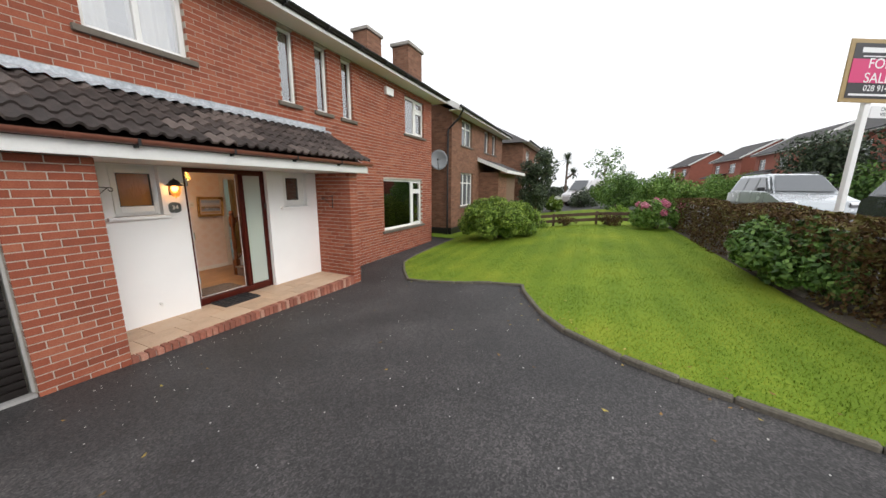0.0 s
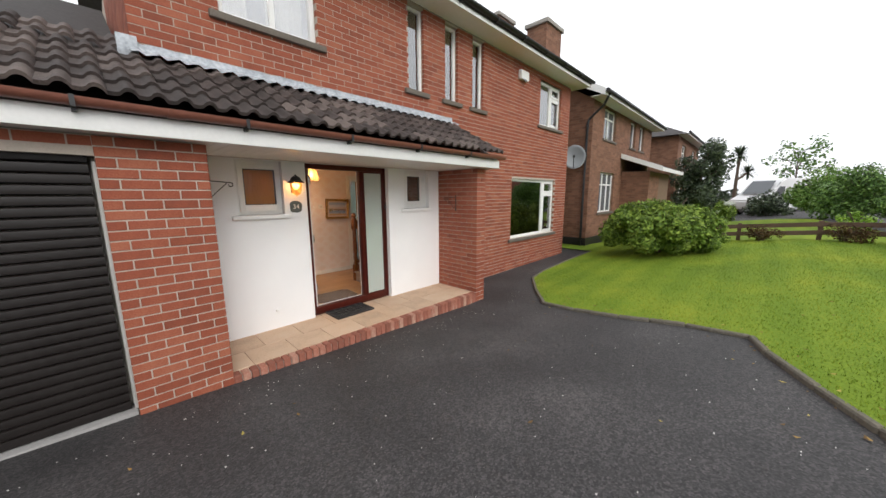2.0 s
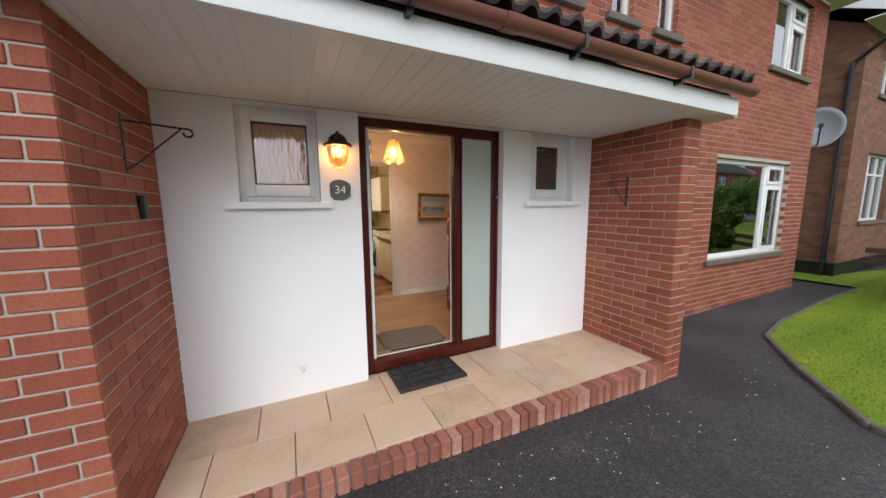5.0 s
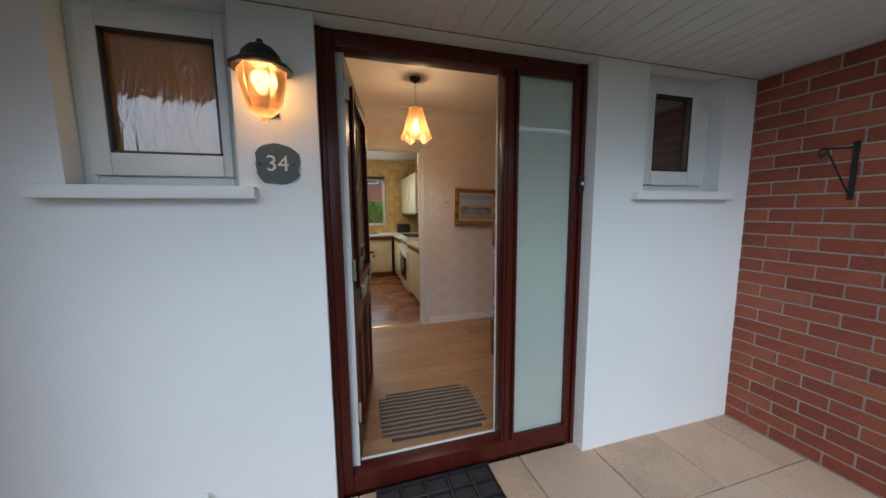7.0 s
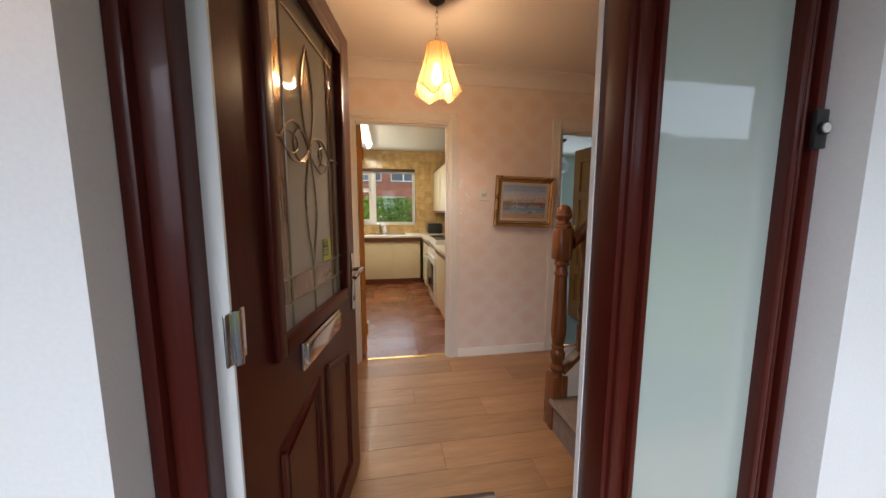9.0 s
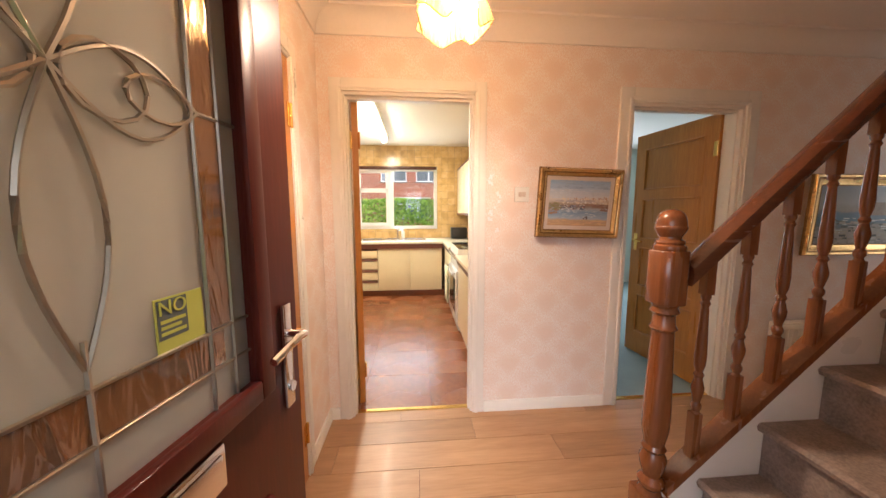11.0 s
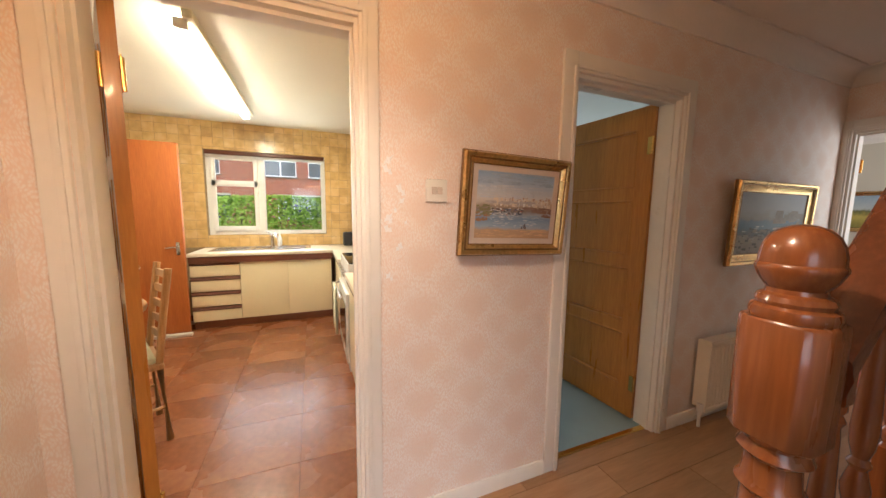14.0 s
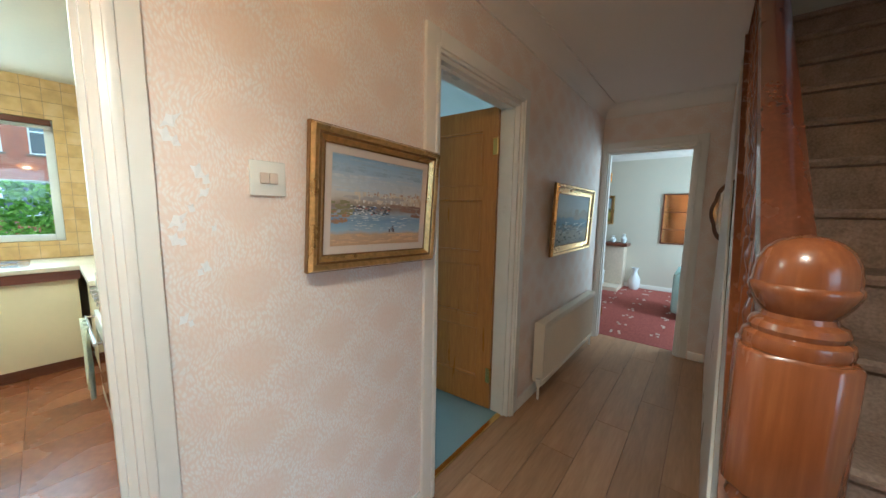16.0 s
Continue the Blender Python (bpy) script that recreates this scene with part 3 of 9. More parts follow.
def piece(name, sx, sy, sz, material, at, parent, turn=0.0, worn=0.0035):
    """One block with worn edges; alike sizes share one mesh."""
    key = (name, round(sx, 2), round(sy, 2), round(sz, 3), material.name)
    if key not in brick_meshes:
        bm = bmesh.new()
        bx(bm, -sx / 2, sx / 2, -sy / 2, sy / 2, -sz / 2, sz / 2)
        if worn:
            bmesh.ops.bevel(bm, geom=bm.edges[:], offset=worn, segments=1, affect='EDGES')
        me = bpy.data.meshes.new(name)
        bm.to_mesh(me)
        bm.free()
        me.materials.append(material)
        brick_meshes[key] = me
    ob = new(name, brick_meshes[key])
    ob.matrix_basis = Matrix.Translation(at) @ Matrix.Rotation(turn, 4, 'Z')
    ob.parent = parent
    return ob


# ---- the house: outer walls ----
SOF = 2.10           # porch soffit
EAVE = 4.66          # main soffit
FLOOR = 0.06         # hall floor
CEIL = 2.42
door_hole = (0.0, 1.31, -0.3, SOF - 0.004)
lw_hole = (-0.79, -0.285, 1.45, SOF - 0.012)
rw_hole = (1.63, 2.19, 1.45, SOF - 0.012)
white_zone = (-1.20, 2.44, -0.6, SOF)
big_up = (-0.78, 0.29, 3.56, 4.62)
slots = [(1.78, 2.12, 3.36, 4.62), (2.62, 2.96, 3.36, 4.62), (3.38, 3.74, 3.36, 4.62)]
up_right = (6.08, 7.28, 3.42, 4.50)
bay = (4.88, 7.14, 0.60, 2.05)
front_holes = [white_zone, big_up, *slots, up_right, bay]

main_wall = wall_y("wall_front", -1.5, 7.85, 0.0, 0.16, -0.6, EAVE, front_holes, M["mortar"], "red brick front wall with pale mortar joints")
box_mesh("brick_courses", [(a, b, -0.004, 0.05, c, d) for a, b, c, d in course_cells(-1.5, 7.85, -0.525, EAVE, front_holes)], M["brick_field"], main_wall, "", "stuff")
wall_y("wall_front_inner", -1.5, 7.85, 0.16, 0.28, -0.6, EAVE, [(door_hole[0], door_hole[1], 0, SOF), lw_hole, rw_hole, big_up, *slots, up_right, bay], M["paper"], "inner face of the front wall, papered in pink damask")
# soldier-side brick fins between the narrow upper windows
wall_y("wall_white_porch", -1.20, 2.44, 0.0, 0.16, -0.3, SOF, [door_hole, lw_hole, rw_hole], M["render"], "smooth white painted porch wall round the front door")
end_wall = wall_x("wall_gable", 7.55, 7.85, 0.17, 6.05, -0.6, EAVE, [], M["mortar"], "red brick gable wall of the house")
box_mesh("brick_courses", [(7.80, 7.854, a, b, c, d) for a, b, c, d in course_cells(0.0, 3.0, -0.525, EAVE, [])], M["brick_field"], end_wall, "", "stuff")
left_wall = wall_x("wall_left_gable", -1.5, -1.25, 0.17, 6.05, -0.6, EAVE, [], M["mortar"], "red brick side wall above the garage roof")
box_mesh("brick_courses", [(-1.504, -1.45, a, b, c, d) for a, b, c, d in course_cells(0.0, 3.0, 2.625, EAVE, [])], M["brick_field"], left_wall, "", "stuff")
wall_y("wall_back", -1.25, 7.55, 5.95, 6.05, CEIL, EAVE, [], M["render"], "back wall of the house")

# porch piers: bricks one by one
PF = -0.90
pier_l = tagged(part("wall_pier_left", (lambda b: (bx(b, -1.85, -1.203, PF + 0.003, PF + 0.22, -0.3, SOF), bx(b, -1.42, -1.203, PF + 0.2, 0.0, -0.3, SOF), b)[-1])(bmesh.new()), M["mortar"], smooth=False), "red brick pier between garage door and porch", "wall", kind="structure")
pier_r = tagged(part("wall_pier_right", (lambda b: (bx(b, 2.443, 2.657, PF + 0.003, 0.0, -0.3, SOF), b)[-1])(bmesh.new()), M["mortar"], smooth=False), "red brick pier closing the side of the porch", "wall", kind="structure")


def face_bricks(parent, plane, axis, u0, u1, w0, w1, holes=(), limit=9999):
    for a, b, c, d in course_cells(u0, u1, w0, w1, holes):
        if axis == 'y':
            piece("brick", b - a, 0.05, d - c, M["brick"], ((a + b) / 2, plane + 0.021, (c + d) / 2), parent)
        else:
            s = -1 if axis == 'x+' else 1
            piece("brick", 0.05, b - a, d - c, M["brick"], (plane + s * 0.021, (a + b) / 2, (c + d) / 2), parent)


# ---- porch roof, soffit, fascia, gutter ----
RX0, RX1 = -5.2, 2.76
bm = bmesh.new()
nb = int((2.60 + 1.3) / 0.1)
for k in range(nb + 2):
    xa = -1.25 + k * 0.1
    bx(bm, xa + 0.002, xa + 0.098, -1.06, -0.002, SOF + 0.002, SOF + 0.014)
bx(bm, RX0, RX1, -1.06, 0.0, SOF + 0.0055, SOF + 0.03)
tagged(part("ceiling_porch", bm, M["soffit"], smooth=False), "cream boarded soffit over the porch", "ceiling", kind="structure")
bm = bmesh.new()
bx(bm, RX0, RX1, -1.10, -1.062, SOF, SOF + 0.13, 0.004)
tagged(part("trim_porch_fascia", bm, M["fascia"]), "white painted fascia board along the porch roof", "fascia", kind="structure")
bm = bmesh.new()
bx(bm, RX1 - 0.03, RX1, -1.06, -0.005, SOF + 0.005, SOF + 0.16)
vs = [bm.verts.new(p) for p in ((RX1 - 0.03, -1.06, SOF + 0.16), (RX1, -1.06, SOF + 0.16), (RX1, -0.004, SOF + 0.76), (RX1 - 0.03, -0.004, SOF + 0.76), (RX1 - 0.03, -0.004, SOF + 0.16), (RX1, -0.004, SOF + 0.16))]
bm.faces.new((vs[1], vs[5], vs[2]))
bm.faces.new((vs[0], vs[3], vs[4]))
bm.faces.new((vs[0], vs[1], vs[2], vs[3]))
tagged(part("trim_porch_verge", bm, M["fascia"], smooth=False), "white verge board closing the end of the porch roof", "verge board", kind="structure")


def gutter(name, x0, x1, y, z, r, label, material, axis='x'):
    g = empty(name, label, "gutter", at=(x0, y, z))
    b = bmesh.new()
    n = 10
    prof = [(-r * math.cos(math.pi * k / n), -r * math.sin(math.pi * k / n)) for k in range(n + 1)]
    prof += [((r - 0.004) * math.cos(math.pi * k / n), -(r - 0.004) * math.sin(math.pi * k / n)) for k in range(n + 1)]
    extrude_profile(b, prof, 'x', 0, x1 - x0)
    part("trough", b, material, g)
    k = 0.45
    while k < x1 - x0:
        b = bmesh.new()
        bx(b, k - 0.012, k + 0.012, -r - 0.004, r, -r - 0.012, -r + 0.002)
        bx(b, k - 0.012, k + 0.012, -r - 0.006, -r, -r, 0.005)
        bx(b, k - 0.012, k + 0.012, 0.0, r, -r - 0.03, -r - 0.005)
        part("bracket", b, M["black_plastic"], g)
        k += 0.95
    k = 1.9
    while k < x1 - x0:
        b = bmesh.new()
        prof = [(-(r + 0.006) * math.cos(math.pi * q / n), -(r + 0.006) * math.sin(math.pi * q / n)) for q in range(n + 1)]
        prof += [(r * math.cos(math.pi * q / n), -r * math.sin(math.pi * q / n)) for q in range(n + 1)]
        extrude_profile(b, prof, 'x', k - 0.05, k + 0.05)
        part("union", b, material, g)
        k += 1.9
    return g


gutter("porch_gutter", RX0, RX1 + 0.06, -1.155, 2.285, 0.052, "brown plastic half-round gutter along the porch roof", M["gutter"])

# interlocking tiles: each tile has two rolls
tile_len, tile_w, roll = 0.33, 0.30, 0.15
R0 = Vector((0, -1.16, 2.315))
R1 = Vector((0, 0.02, 2.95))
slope_v = (R1 - R0).normalized()
slope_n = Vector((0, -slope_v.z, slope_v.y))


def tile_mesh():
    b = bmesh.new()
    n = 16
    rows = []
    for s, lift in ((0.0, 0.036), (tile_len, 0.004)):
        top, bot = [], []
        for k in range(n + 1):
            x = tile_w * k / n
            ph = (x % roll) / roll
            h = 0.040 * max(0.0, math.sin(math.pi * clamp((ph - 0.36) / 0.64, 0, 1))) ** 0.75
            p = slope_v * s + slope_n * (lift + h)
            top.append(b.verts.new((x, p.y, p.z)))
            q = slope_v * s + slope_n * (lift + h - 0.026)
            bot.append(b.verts.new((x, q.y, q.z)))
        rows.append((top, bot))
    (t0, b0), (t1, b1) = rows
    for k in range(n):
        b.faces.new((t0[k], t0[k + 1], t1[k + 1], t1[k]))
        b.faces.new((b0[k], b1[k], b1[k + 1], b0[k + 1]))
        b.faces.new((t0[k], b0[k], b0[k + 1], t0[k + 1]))
    for k in (0, n):
        b.faces.new((t0[k], t1[k], b1[k], b0[k]))
    finish(b, True)
    me = bpy.data.meshes.new("roof_tile")
    b.to_mesh(me)
    b.free()
    me.materials.append(M["tile"])
    return me


porch_roof = tagged(part("roof_porch", (lambda b: (extrude_profile(b, [(-1.06, 2.27), (0.0, 2.84), (0.0, 2.80), (-1.0, 2.24)], 'x', RX0, RX1 - 0.04), b)[-1])(bmesh.new()), M["tile"], smooth=False), "dark interlocking concrete tile roof over porch and garage", "roof", kind="structure")
tagged(part("roof_garage", (lambda b: (extrude_profile(b, [(-0.004, 2.838), (2.5, 4.18), (2.5, 4.13), (-0.004, 2.79)], 'x', RX0, -1.56), b)[-1])(bmesh.new()), M["tile_far"], smooth=False), "dark tiled garage roof climbing behind the porch", "roof", kind="structure")
tm = tile_mesh()
for row in range(5):
    p = R0 + slope_v * (row * 0.262)
    x = RX1 - tile_w
    while x > RX0 - 0.1:
        o = new("roof_tile", tm)
        o.location = (x + random.uniform(-0.003, 0.003), p.y, p.z + random.uniform(-0.002, 0.002))
        o.parent = porch_roof
        x -= tile_w
# garage roof climbs on behind the side wall
for row in range(5, 7):
    p = R0 + slope_v * (row * 0.262)
    x = -1.55 - tile_w
    while x > RX0 - 0.1:
        o = new("roof_tile", tm)
        o.location = (x, p.y, p.z)
        o.parent = porch_roof
        x -= tile_w
# lead flashing
bm = bmesh.new()
n = 90
rows = []
for k in range(n + 1):
    x = -1.52 + (2.80 + 1.52) * k / n
    dz = random.uniform(-0.008, 0.008)
    rows.append([bm.verts.new((x, -0.012, 3.065 + dz)), bm.verts.new((x, -0.016, 3.0)), bm.verts.new((x, -0.11 + random.uniform(-0.006, 0.006), 2.968 + 0.014 * math.sin(k * 2.1))), bm.verts.new((x, -0.185 + random.uniform(-0.012, 0.012), 2.93 + 0.018 * math.sin(k * 2.1)))])
for a, b in zip(rows, rows[1:]):
    for k in range(3):
        bm.faces.new((a[k], b[k], b[k + 1], a[k + 1]))
fl = tagged(part("trim_lead_flashing", bm, M["lead"]), "crumpled weathered lead flashing where roof meets wall", "flashing", kind="structure")
fl.modifiers.new("thick", 'SOLIDIFY').thickness = 0.004
bm = bmesh.new()
bx(bm, -1.60, -1.46, -0.06, -0.008, 2.92, 3.10, 0.004)
tagged(part("trim_lead_upstand", bm, M["lead"]), "lead upstand at the corner of the wall", "flashing", kind="structure")

# ---- main roof ----
bm = bmesh.new()
extrude_profile(bm, [(-0.46, 4.80), (3.0, 6.6), (6.46, 4.80), (6.46, 4.72), (3.0, 6.5), (-0.46, 4.72)], 'x', -1.75, 8.15)
tagged(part("roof_main", bm, M["tile_far"], smooth=False), "dark tiled gable roof of the house", "roof", kind="structure")
bm = bmesh.new()
bx(bm, -1.75, 8.12, -0.42, -0.006, EAVE + 0.002, EAVE + 0.02)
bx(bm, 7.86, 8.12, 0.0, 6.4, EAVE + 0.002, EAVE + 0.02)
tagged(part("trim_main_soffit", bm, M["soffit"], smooth=False), "pale soffit under the main eaves", "soffit", kind="structure")
bm = bmesh.new()
bx(bm, -1.75, 8.15, -0.445, -0.42, EAVE, EAVE + 0.15, 0.004)
tagged(part("trim_main_fascia", bm, M["fascia"]), "white fascia board under the main gutter", "fascia", kind="structure")
gutter("main_gutter", -1.75, 8.2, -0.50, 4.80, 0.055, "black plastic half-round gutter along the main eaves", M["black_plastic"])
bm = bmesh.new()
for sy in (1, -1):
    a = Vector((0, 3.0 - sy * 3.46, 4.66))
    b = Vector((0, 3.0, 6.46))
    vs = [bm.verts.new((x, p.y, p.z + dz)) for x in (8.15, 8.17) for p, dz in ((a, 0), (b, 0), (b, 0.16), (a, 0.16))]
    bm.faces.new(vs[:4])
    bm.faces.new(vs[4:][::-1])
    for k in range(4):
        bm.faces.new((vs[k], vs[(k + 1) % 4], vs[4 + (k + 1) % 4], vs[4 + k]))
tagged(part("trim_bargeboard", bm, M["fascia"], smooth=False), "white bargeboards on the gable", "bargeboard", kind="structure")
bm = bmesh.new()
bx(bm, -1.3, 7.6, 0.3, 6.0, EAVE, EAVE + 0.02)
tagged(part("ceiling_upstairs", bm, M["ceiling"], smooth=False), "upstairs ceiling", "ceiling", kind="structure")


def chimney(x, y, z0, z1, w, d, label):
    c = empty("chimney", label, "chimney", at=(x, y, z0))
    h = z1 - z0
    b = bmesh.new()
    bx(b, -w / 2, w / 2, -d / 2, d / 2, 0, h)
    st = part("stack", b, M["brown_mortar"], c, smooth=False)
    cells = course_cells(-w / 2, w / 2, 0.3, h, [])
    box_mesh("brick_courses", [(p, q, -d / 2 - 0.004, -d / 2 + 0.02, r, s) for p, q, r, s in cells] + [(-w / 2 - 0.004, -w / 2 + 0.02, p * d / w, q * d / w, r, s) for p, q, r, s in cells], M["brown_brick"], st, "", "stuff")
    b = bmesh.new()
    bx(b, -w / 2 - 0.06, w / 2 + 0.06, -d / 2 - 0.06, d / 2 + 0.06, h, h + 0.10, 0.01)
    part("cap", b, M["concrete"], c)
    for k in (-1, 1):
        b = bmesh.new()
        lathe(b, [(0.11, h + 0.1), (0.09, h + 0.12), (0.085, h + 0.16), (0.10, h + 0.17), (0.10, h + 0.19), (0.07, h + 0.19)], (k * w * 0.24, 0, 0), 12)
        part("chimney_pot", b, M["brown_brick"], c)


# ---- windows ----
def window(name, x0, x1, z0, z1, y, bars, label, fw=0.06, sill=True, inset=0.07, glass_m=None, sash=()):
    """White frame in an opening of the front wall: bars = list of (axis, place); sash = opening lights (x0, x1, z0, z1)."""
    w = empty(name, label, "window", kind="structure", at=(x0, y, z0))
    W, H = x1 - x0, z1 - z0
    b = bmesh.new()
    for a in ((0, fw, 0, H), (W - fw, W, 0, H), (fw, W - fw, 0, fw), (fw, W - fw, H - fw, H)):
        bx(b, a[0], a[1], inset, inset + 0.06, a[2], a[3], 0.004)
    part("window_frame", b, M["upvc"], w)
    for ax, v, *rng in bars:
        b = bmesh.new()
        lo, hi = rng if rng else ((fw, H - fw) if ax == 'v' else (fw, W - fw))
        if ax == 'v':
            bx(b, v - 0.03, v + 0.03, inset + 0.002, inset + 0.058, lo, hi, 0.004)
        else:
            bx(b, lo, hi, inset + 0.002, inset + 0.058, v - 0.03, v + 0.03, 0.004)
        part("glazing_bar", b, M["upvc"], w)
    for s in sash:
        b = bmesh.new()
        for a in ((s[0], s[0] + 0.045, s[2], s[3]), (s[1] - 0.045, s[1], s[2], s[3]), (s[0] + 0.045, s[1] - 0.045, s[2], s[2] + 0.045), (s[0] + 0.045, s[1] - 0.045, s[3] - 0.045, s[3])):
            bx(b, a[0], a[1], inset - 0.018, inset + 0.01, a[2], a[3], 0.004)
        part("sash", b, M["upvc"], w)
    b = bmesh.new()
    bx(b, fw, W - fw, inset + 0.028, inset + 0.034, fw, H - fw)
    g = part("pane", b, glass_m or M["pane"], w, smooth=False)
    g.visible_shadow = False
    if sill:
        b = bmesh.new()
        bx(b, -0.09, W + 0.09, -0.055, 0.10, -0.075, -0.004, 0.008)
        part("window_sill", b, M["sill"], w, "grey-brown concrete sill")
    return w


window("window_1", *big_up[:2], big_up[2], big_up[3], 0.0, [('v', 0.56)], "white framed upper window with two lights")
for k, s in enumerate(slots):
    window("window_%d" % (k + 2), s[0], s[1], s[2], s[3], 0.0, [], "tall narrow white framed upper window", fw=0.045)
window("window_5", up_right[0], up_right[1], up_right[2], up_right[3], 0.0, [('v', 0.66), ('h', 0.76, 0.69, 1.14)], "white framed upper window with opening light", sash=[(0.68, 1.16, 0.79, 1.03), (0.68, 1.16, 0.06, 0.73)])
window("window_6", bay[0], bay[1], bay[2], bay[3], 0.0, [('v', 1.66), ('h', 1.1, 1.69, 2.2)], "wide white framed lounge window", sash=[(1.68, 2.21, 1.12, 1.40), (1.68, 2.21, 0.05, 1.07)])


def porch_window(name, hole, label, glass_m, gx0, gx1):
    w = empty(name, label, "window", kind="structure", at=(hole[0], 0, hole[2]))
    W, H = hole[1] - hole[0], hole[3] - hole[2]
    g0, g1 = gx0 - hole[0], gx1 - hole[0]
    b = bmesh.new()
    for a in ((0, 0.04, 0, H), (W - 0.04, W, 0, H), (0.04, W - 0.04, 0, 0.05), (0.04, W - 0.04, H - 0.05, H)):
        bx(b, a[0], a[1], 0.085, 0.15, a[2], a[3], 0.004)
    part("window_frame", b, M["upvc"], w)
    b = bmesh.new()
    for a in ((0.035, g0, 0.04, H - 0.04), (g1, W - 0.035, 0.04, H - 0.04), (g0, g1, 0.04, 0.12), (g0, g1, H - 0.10, H - 0.04)):
        bx(b, a[0], a[1], 0.065, 0.12, a[2], a[3], 0.006)
    part("sash", b, M["upvc"], w)
    b = bmesh.new()
    for a in ((g0, g0 + 0.008, 0.12, H - 0.10), (g1 - 0.008, g1, 0.12, H - 0.10), (g0, g1, 0.12, 0.128), (g0, g1, H - 0.108, H - 0.10)):
        bx(b, a[0], a[1], 0.07, 0.1, a[2], a[3])
    part("gasket", b, M["black_plastic"], w, "black rubber glazing gasket", smooth=False)
    b = bmesh.new()
    bx(b, g0 + 0.008, g1 - 0.008, 0.094, 0.1, 0.128, H - 0.108)
    p = part("pane", b, glass_m, w, smooth=False)
    p.visible_shadow = False
    b = bmesh.new()
    bx(b, -0.08, W + 0.06, -0.055, 0.09, -0.045, 0.0, 0.006)
    part("window_sill", b, M["render"], w, "white painted sill")
    return w


porch_window("window_7", lw_hole, "small white window with patterned privacy glass and white sill", M["obscure"], -0.697, -0.352)
porch_window("window_8", rw_hole, "small white window with dark patterned glass and white sill", M["obscure_dark"], 1.755, 2.03)

# ---- inside walls ----
kd = (0.135, 0.893, -0.2, 2.018)
dd = (1.86, 2.605, -0.2, 2.0)
wall_y("wall_hall", 0.0, 4.57, 2.135, 2.25, 0.0, CEIL + 0.1, [kd, dd], M["paper"], "hall wall in peeling pink damask paper")
ld = (1.375, 2.085, -0.2, 1.99)
wall_x("wall_passage_end", 4.45, 4.57, 0.28, 2.135, 0.0, CEIL + 0.1, [ld], M["paper"], "end wall of the passage in pink damask paper")
cd = (0.93, 1.69, -0.2, 1.99)
wall_x("wall_hall_left", -0.10, 0.0, 0.28, 2.25, 0.0, CEIL + 0.1, [cd], M["paper"], "hall side wall in pink damask paper")
wall_y("wall_kitchen_front", -1.25, -0.0, 2.255, 2.33, 0.0, CEIL + 0.1, [], M["cream_wall"], "cream kitchen wall")
wall_x("wall_kitchen_right", 1.56, 1.66, 2.25, 5.8, 0.0, CEIL + 0.1, [], M["cream_wall"], "kitchen side wall")
wall_x("wall_kitchen_left", -1.36, -1.26, 2.25, 5.8, 0.0, CEIL + 0.1, [], M["cream_wall"], "cream kitchen side wall")
kw = (-0.46, 0.91, 1.05, 2.09)
wall_y("wall_kitchen_back", -1.25, 1.66, 5.70, 5.95, -0.2, CEIL + 0.1, [kw], M["kgrout"], "kitchen window wall with tile grout")
wall_y("wall_rear_rooms", 1.66, 7.55, 5.70, 5.95, -0.2, CEIL + 0.1, [(2.2, 3.9, 0.9, 2.1)], M["pale_wall"], "pale wall of the back room")
wall_x("wall_back_room", 4.46, 4.56, 2.25, 5.7, 0.0, CEIL + 0.1, [], M["pale_wall"], "pale wall between back room and lounge")
wall_y("wall_back_room_front", 1.66, 4.46, 2.252, 2.262, 0.0, CEIL + 0.1, [dd], M["pale_wall"], "pale sage inner face of the back room wall")
wall_x("wall_lounge_far", 7.44, 7.54, 0.28, 5.7, 0.0, CEIL + 0.1, [], M["paper_lounge"], "pale patterned lounge wall")
wall_x("wall_lounge_near", 4.572, 4.582, 0.28, 5.7, 0.0, CEIL + 0.1, [(1.375, 2.085, -0.2, 1.99)], M["paper_lounge"], "pale patterned lounge wall with doorway")

# floors
def sheet(name, x0, x1, y0, y1, z0, z1, material, label, cat="floor"):
    b = bmesh.new()
    bx(b, x0, x1, y0, y1, z0, z1)
    return tagged(part(name, b, material, smooth=False), label, cat, kind="structure")


hall_floor = sheet("floor_hall", 0.0, 4.57, 0.15, 2.20, -0.1, FLOOR - 0.006, M["trim_brown"], "light oak laminate hall floor of long planks")
kit_floor = sheet("floor_kitchen", -1.25, 1.56, 2.20, 5.7, -0.1, FLOOR - 0.006, M["trim_brown"], "worn terracotta coloured kitchen floor tiles")
sheet("floor_back_room", 1.66, 4.46, 2.20, 5.7, -0.1, FLOOR, M["teal_carpet"], "blue-green carpet in the back room")
lounge_floor = sheet("floor_lounge", 4.57, 7.45, 0.28, 5.7, -0.1, FLOOR, M["red_carpet"], "red carpet with pale sprig pattern")
sheet("floor_cloakroom", -1.25, -0.1, 0.28, 2.25, -0.1, FLOOR, M["teal_carpet"], "cloakroom floor")
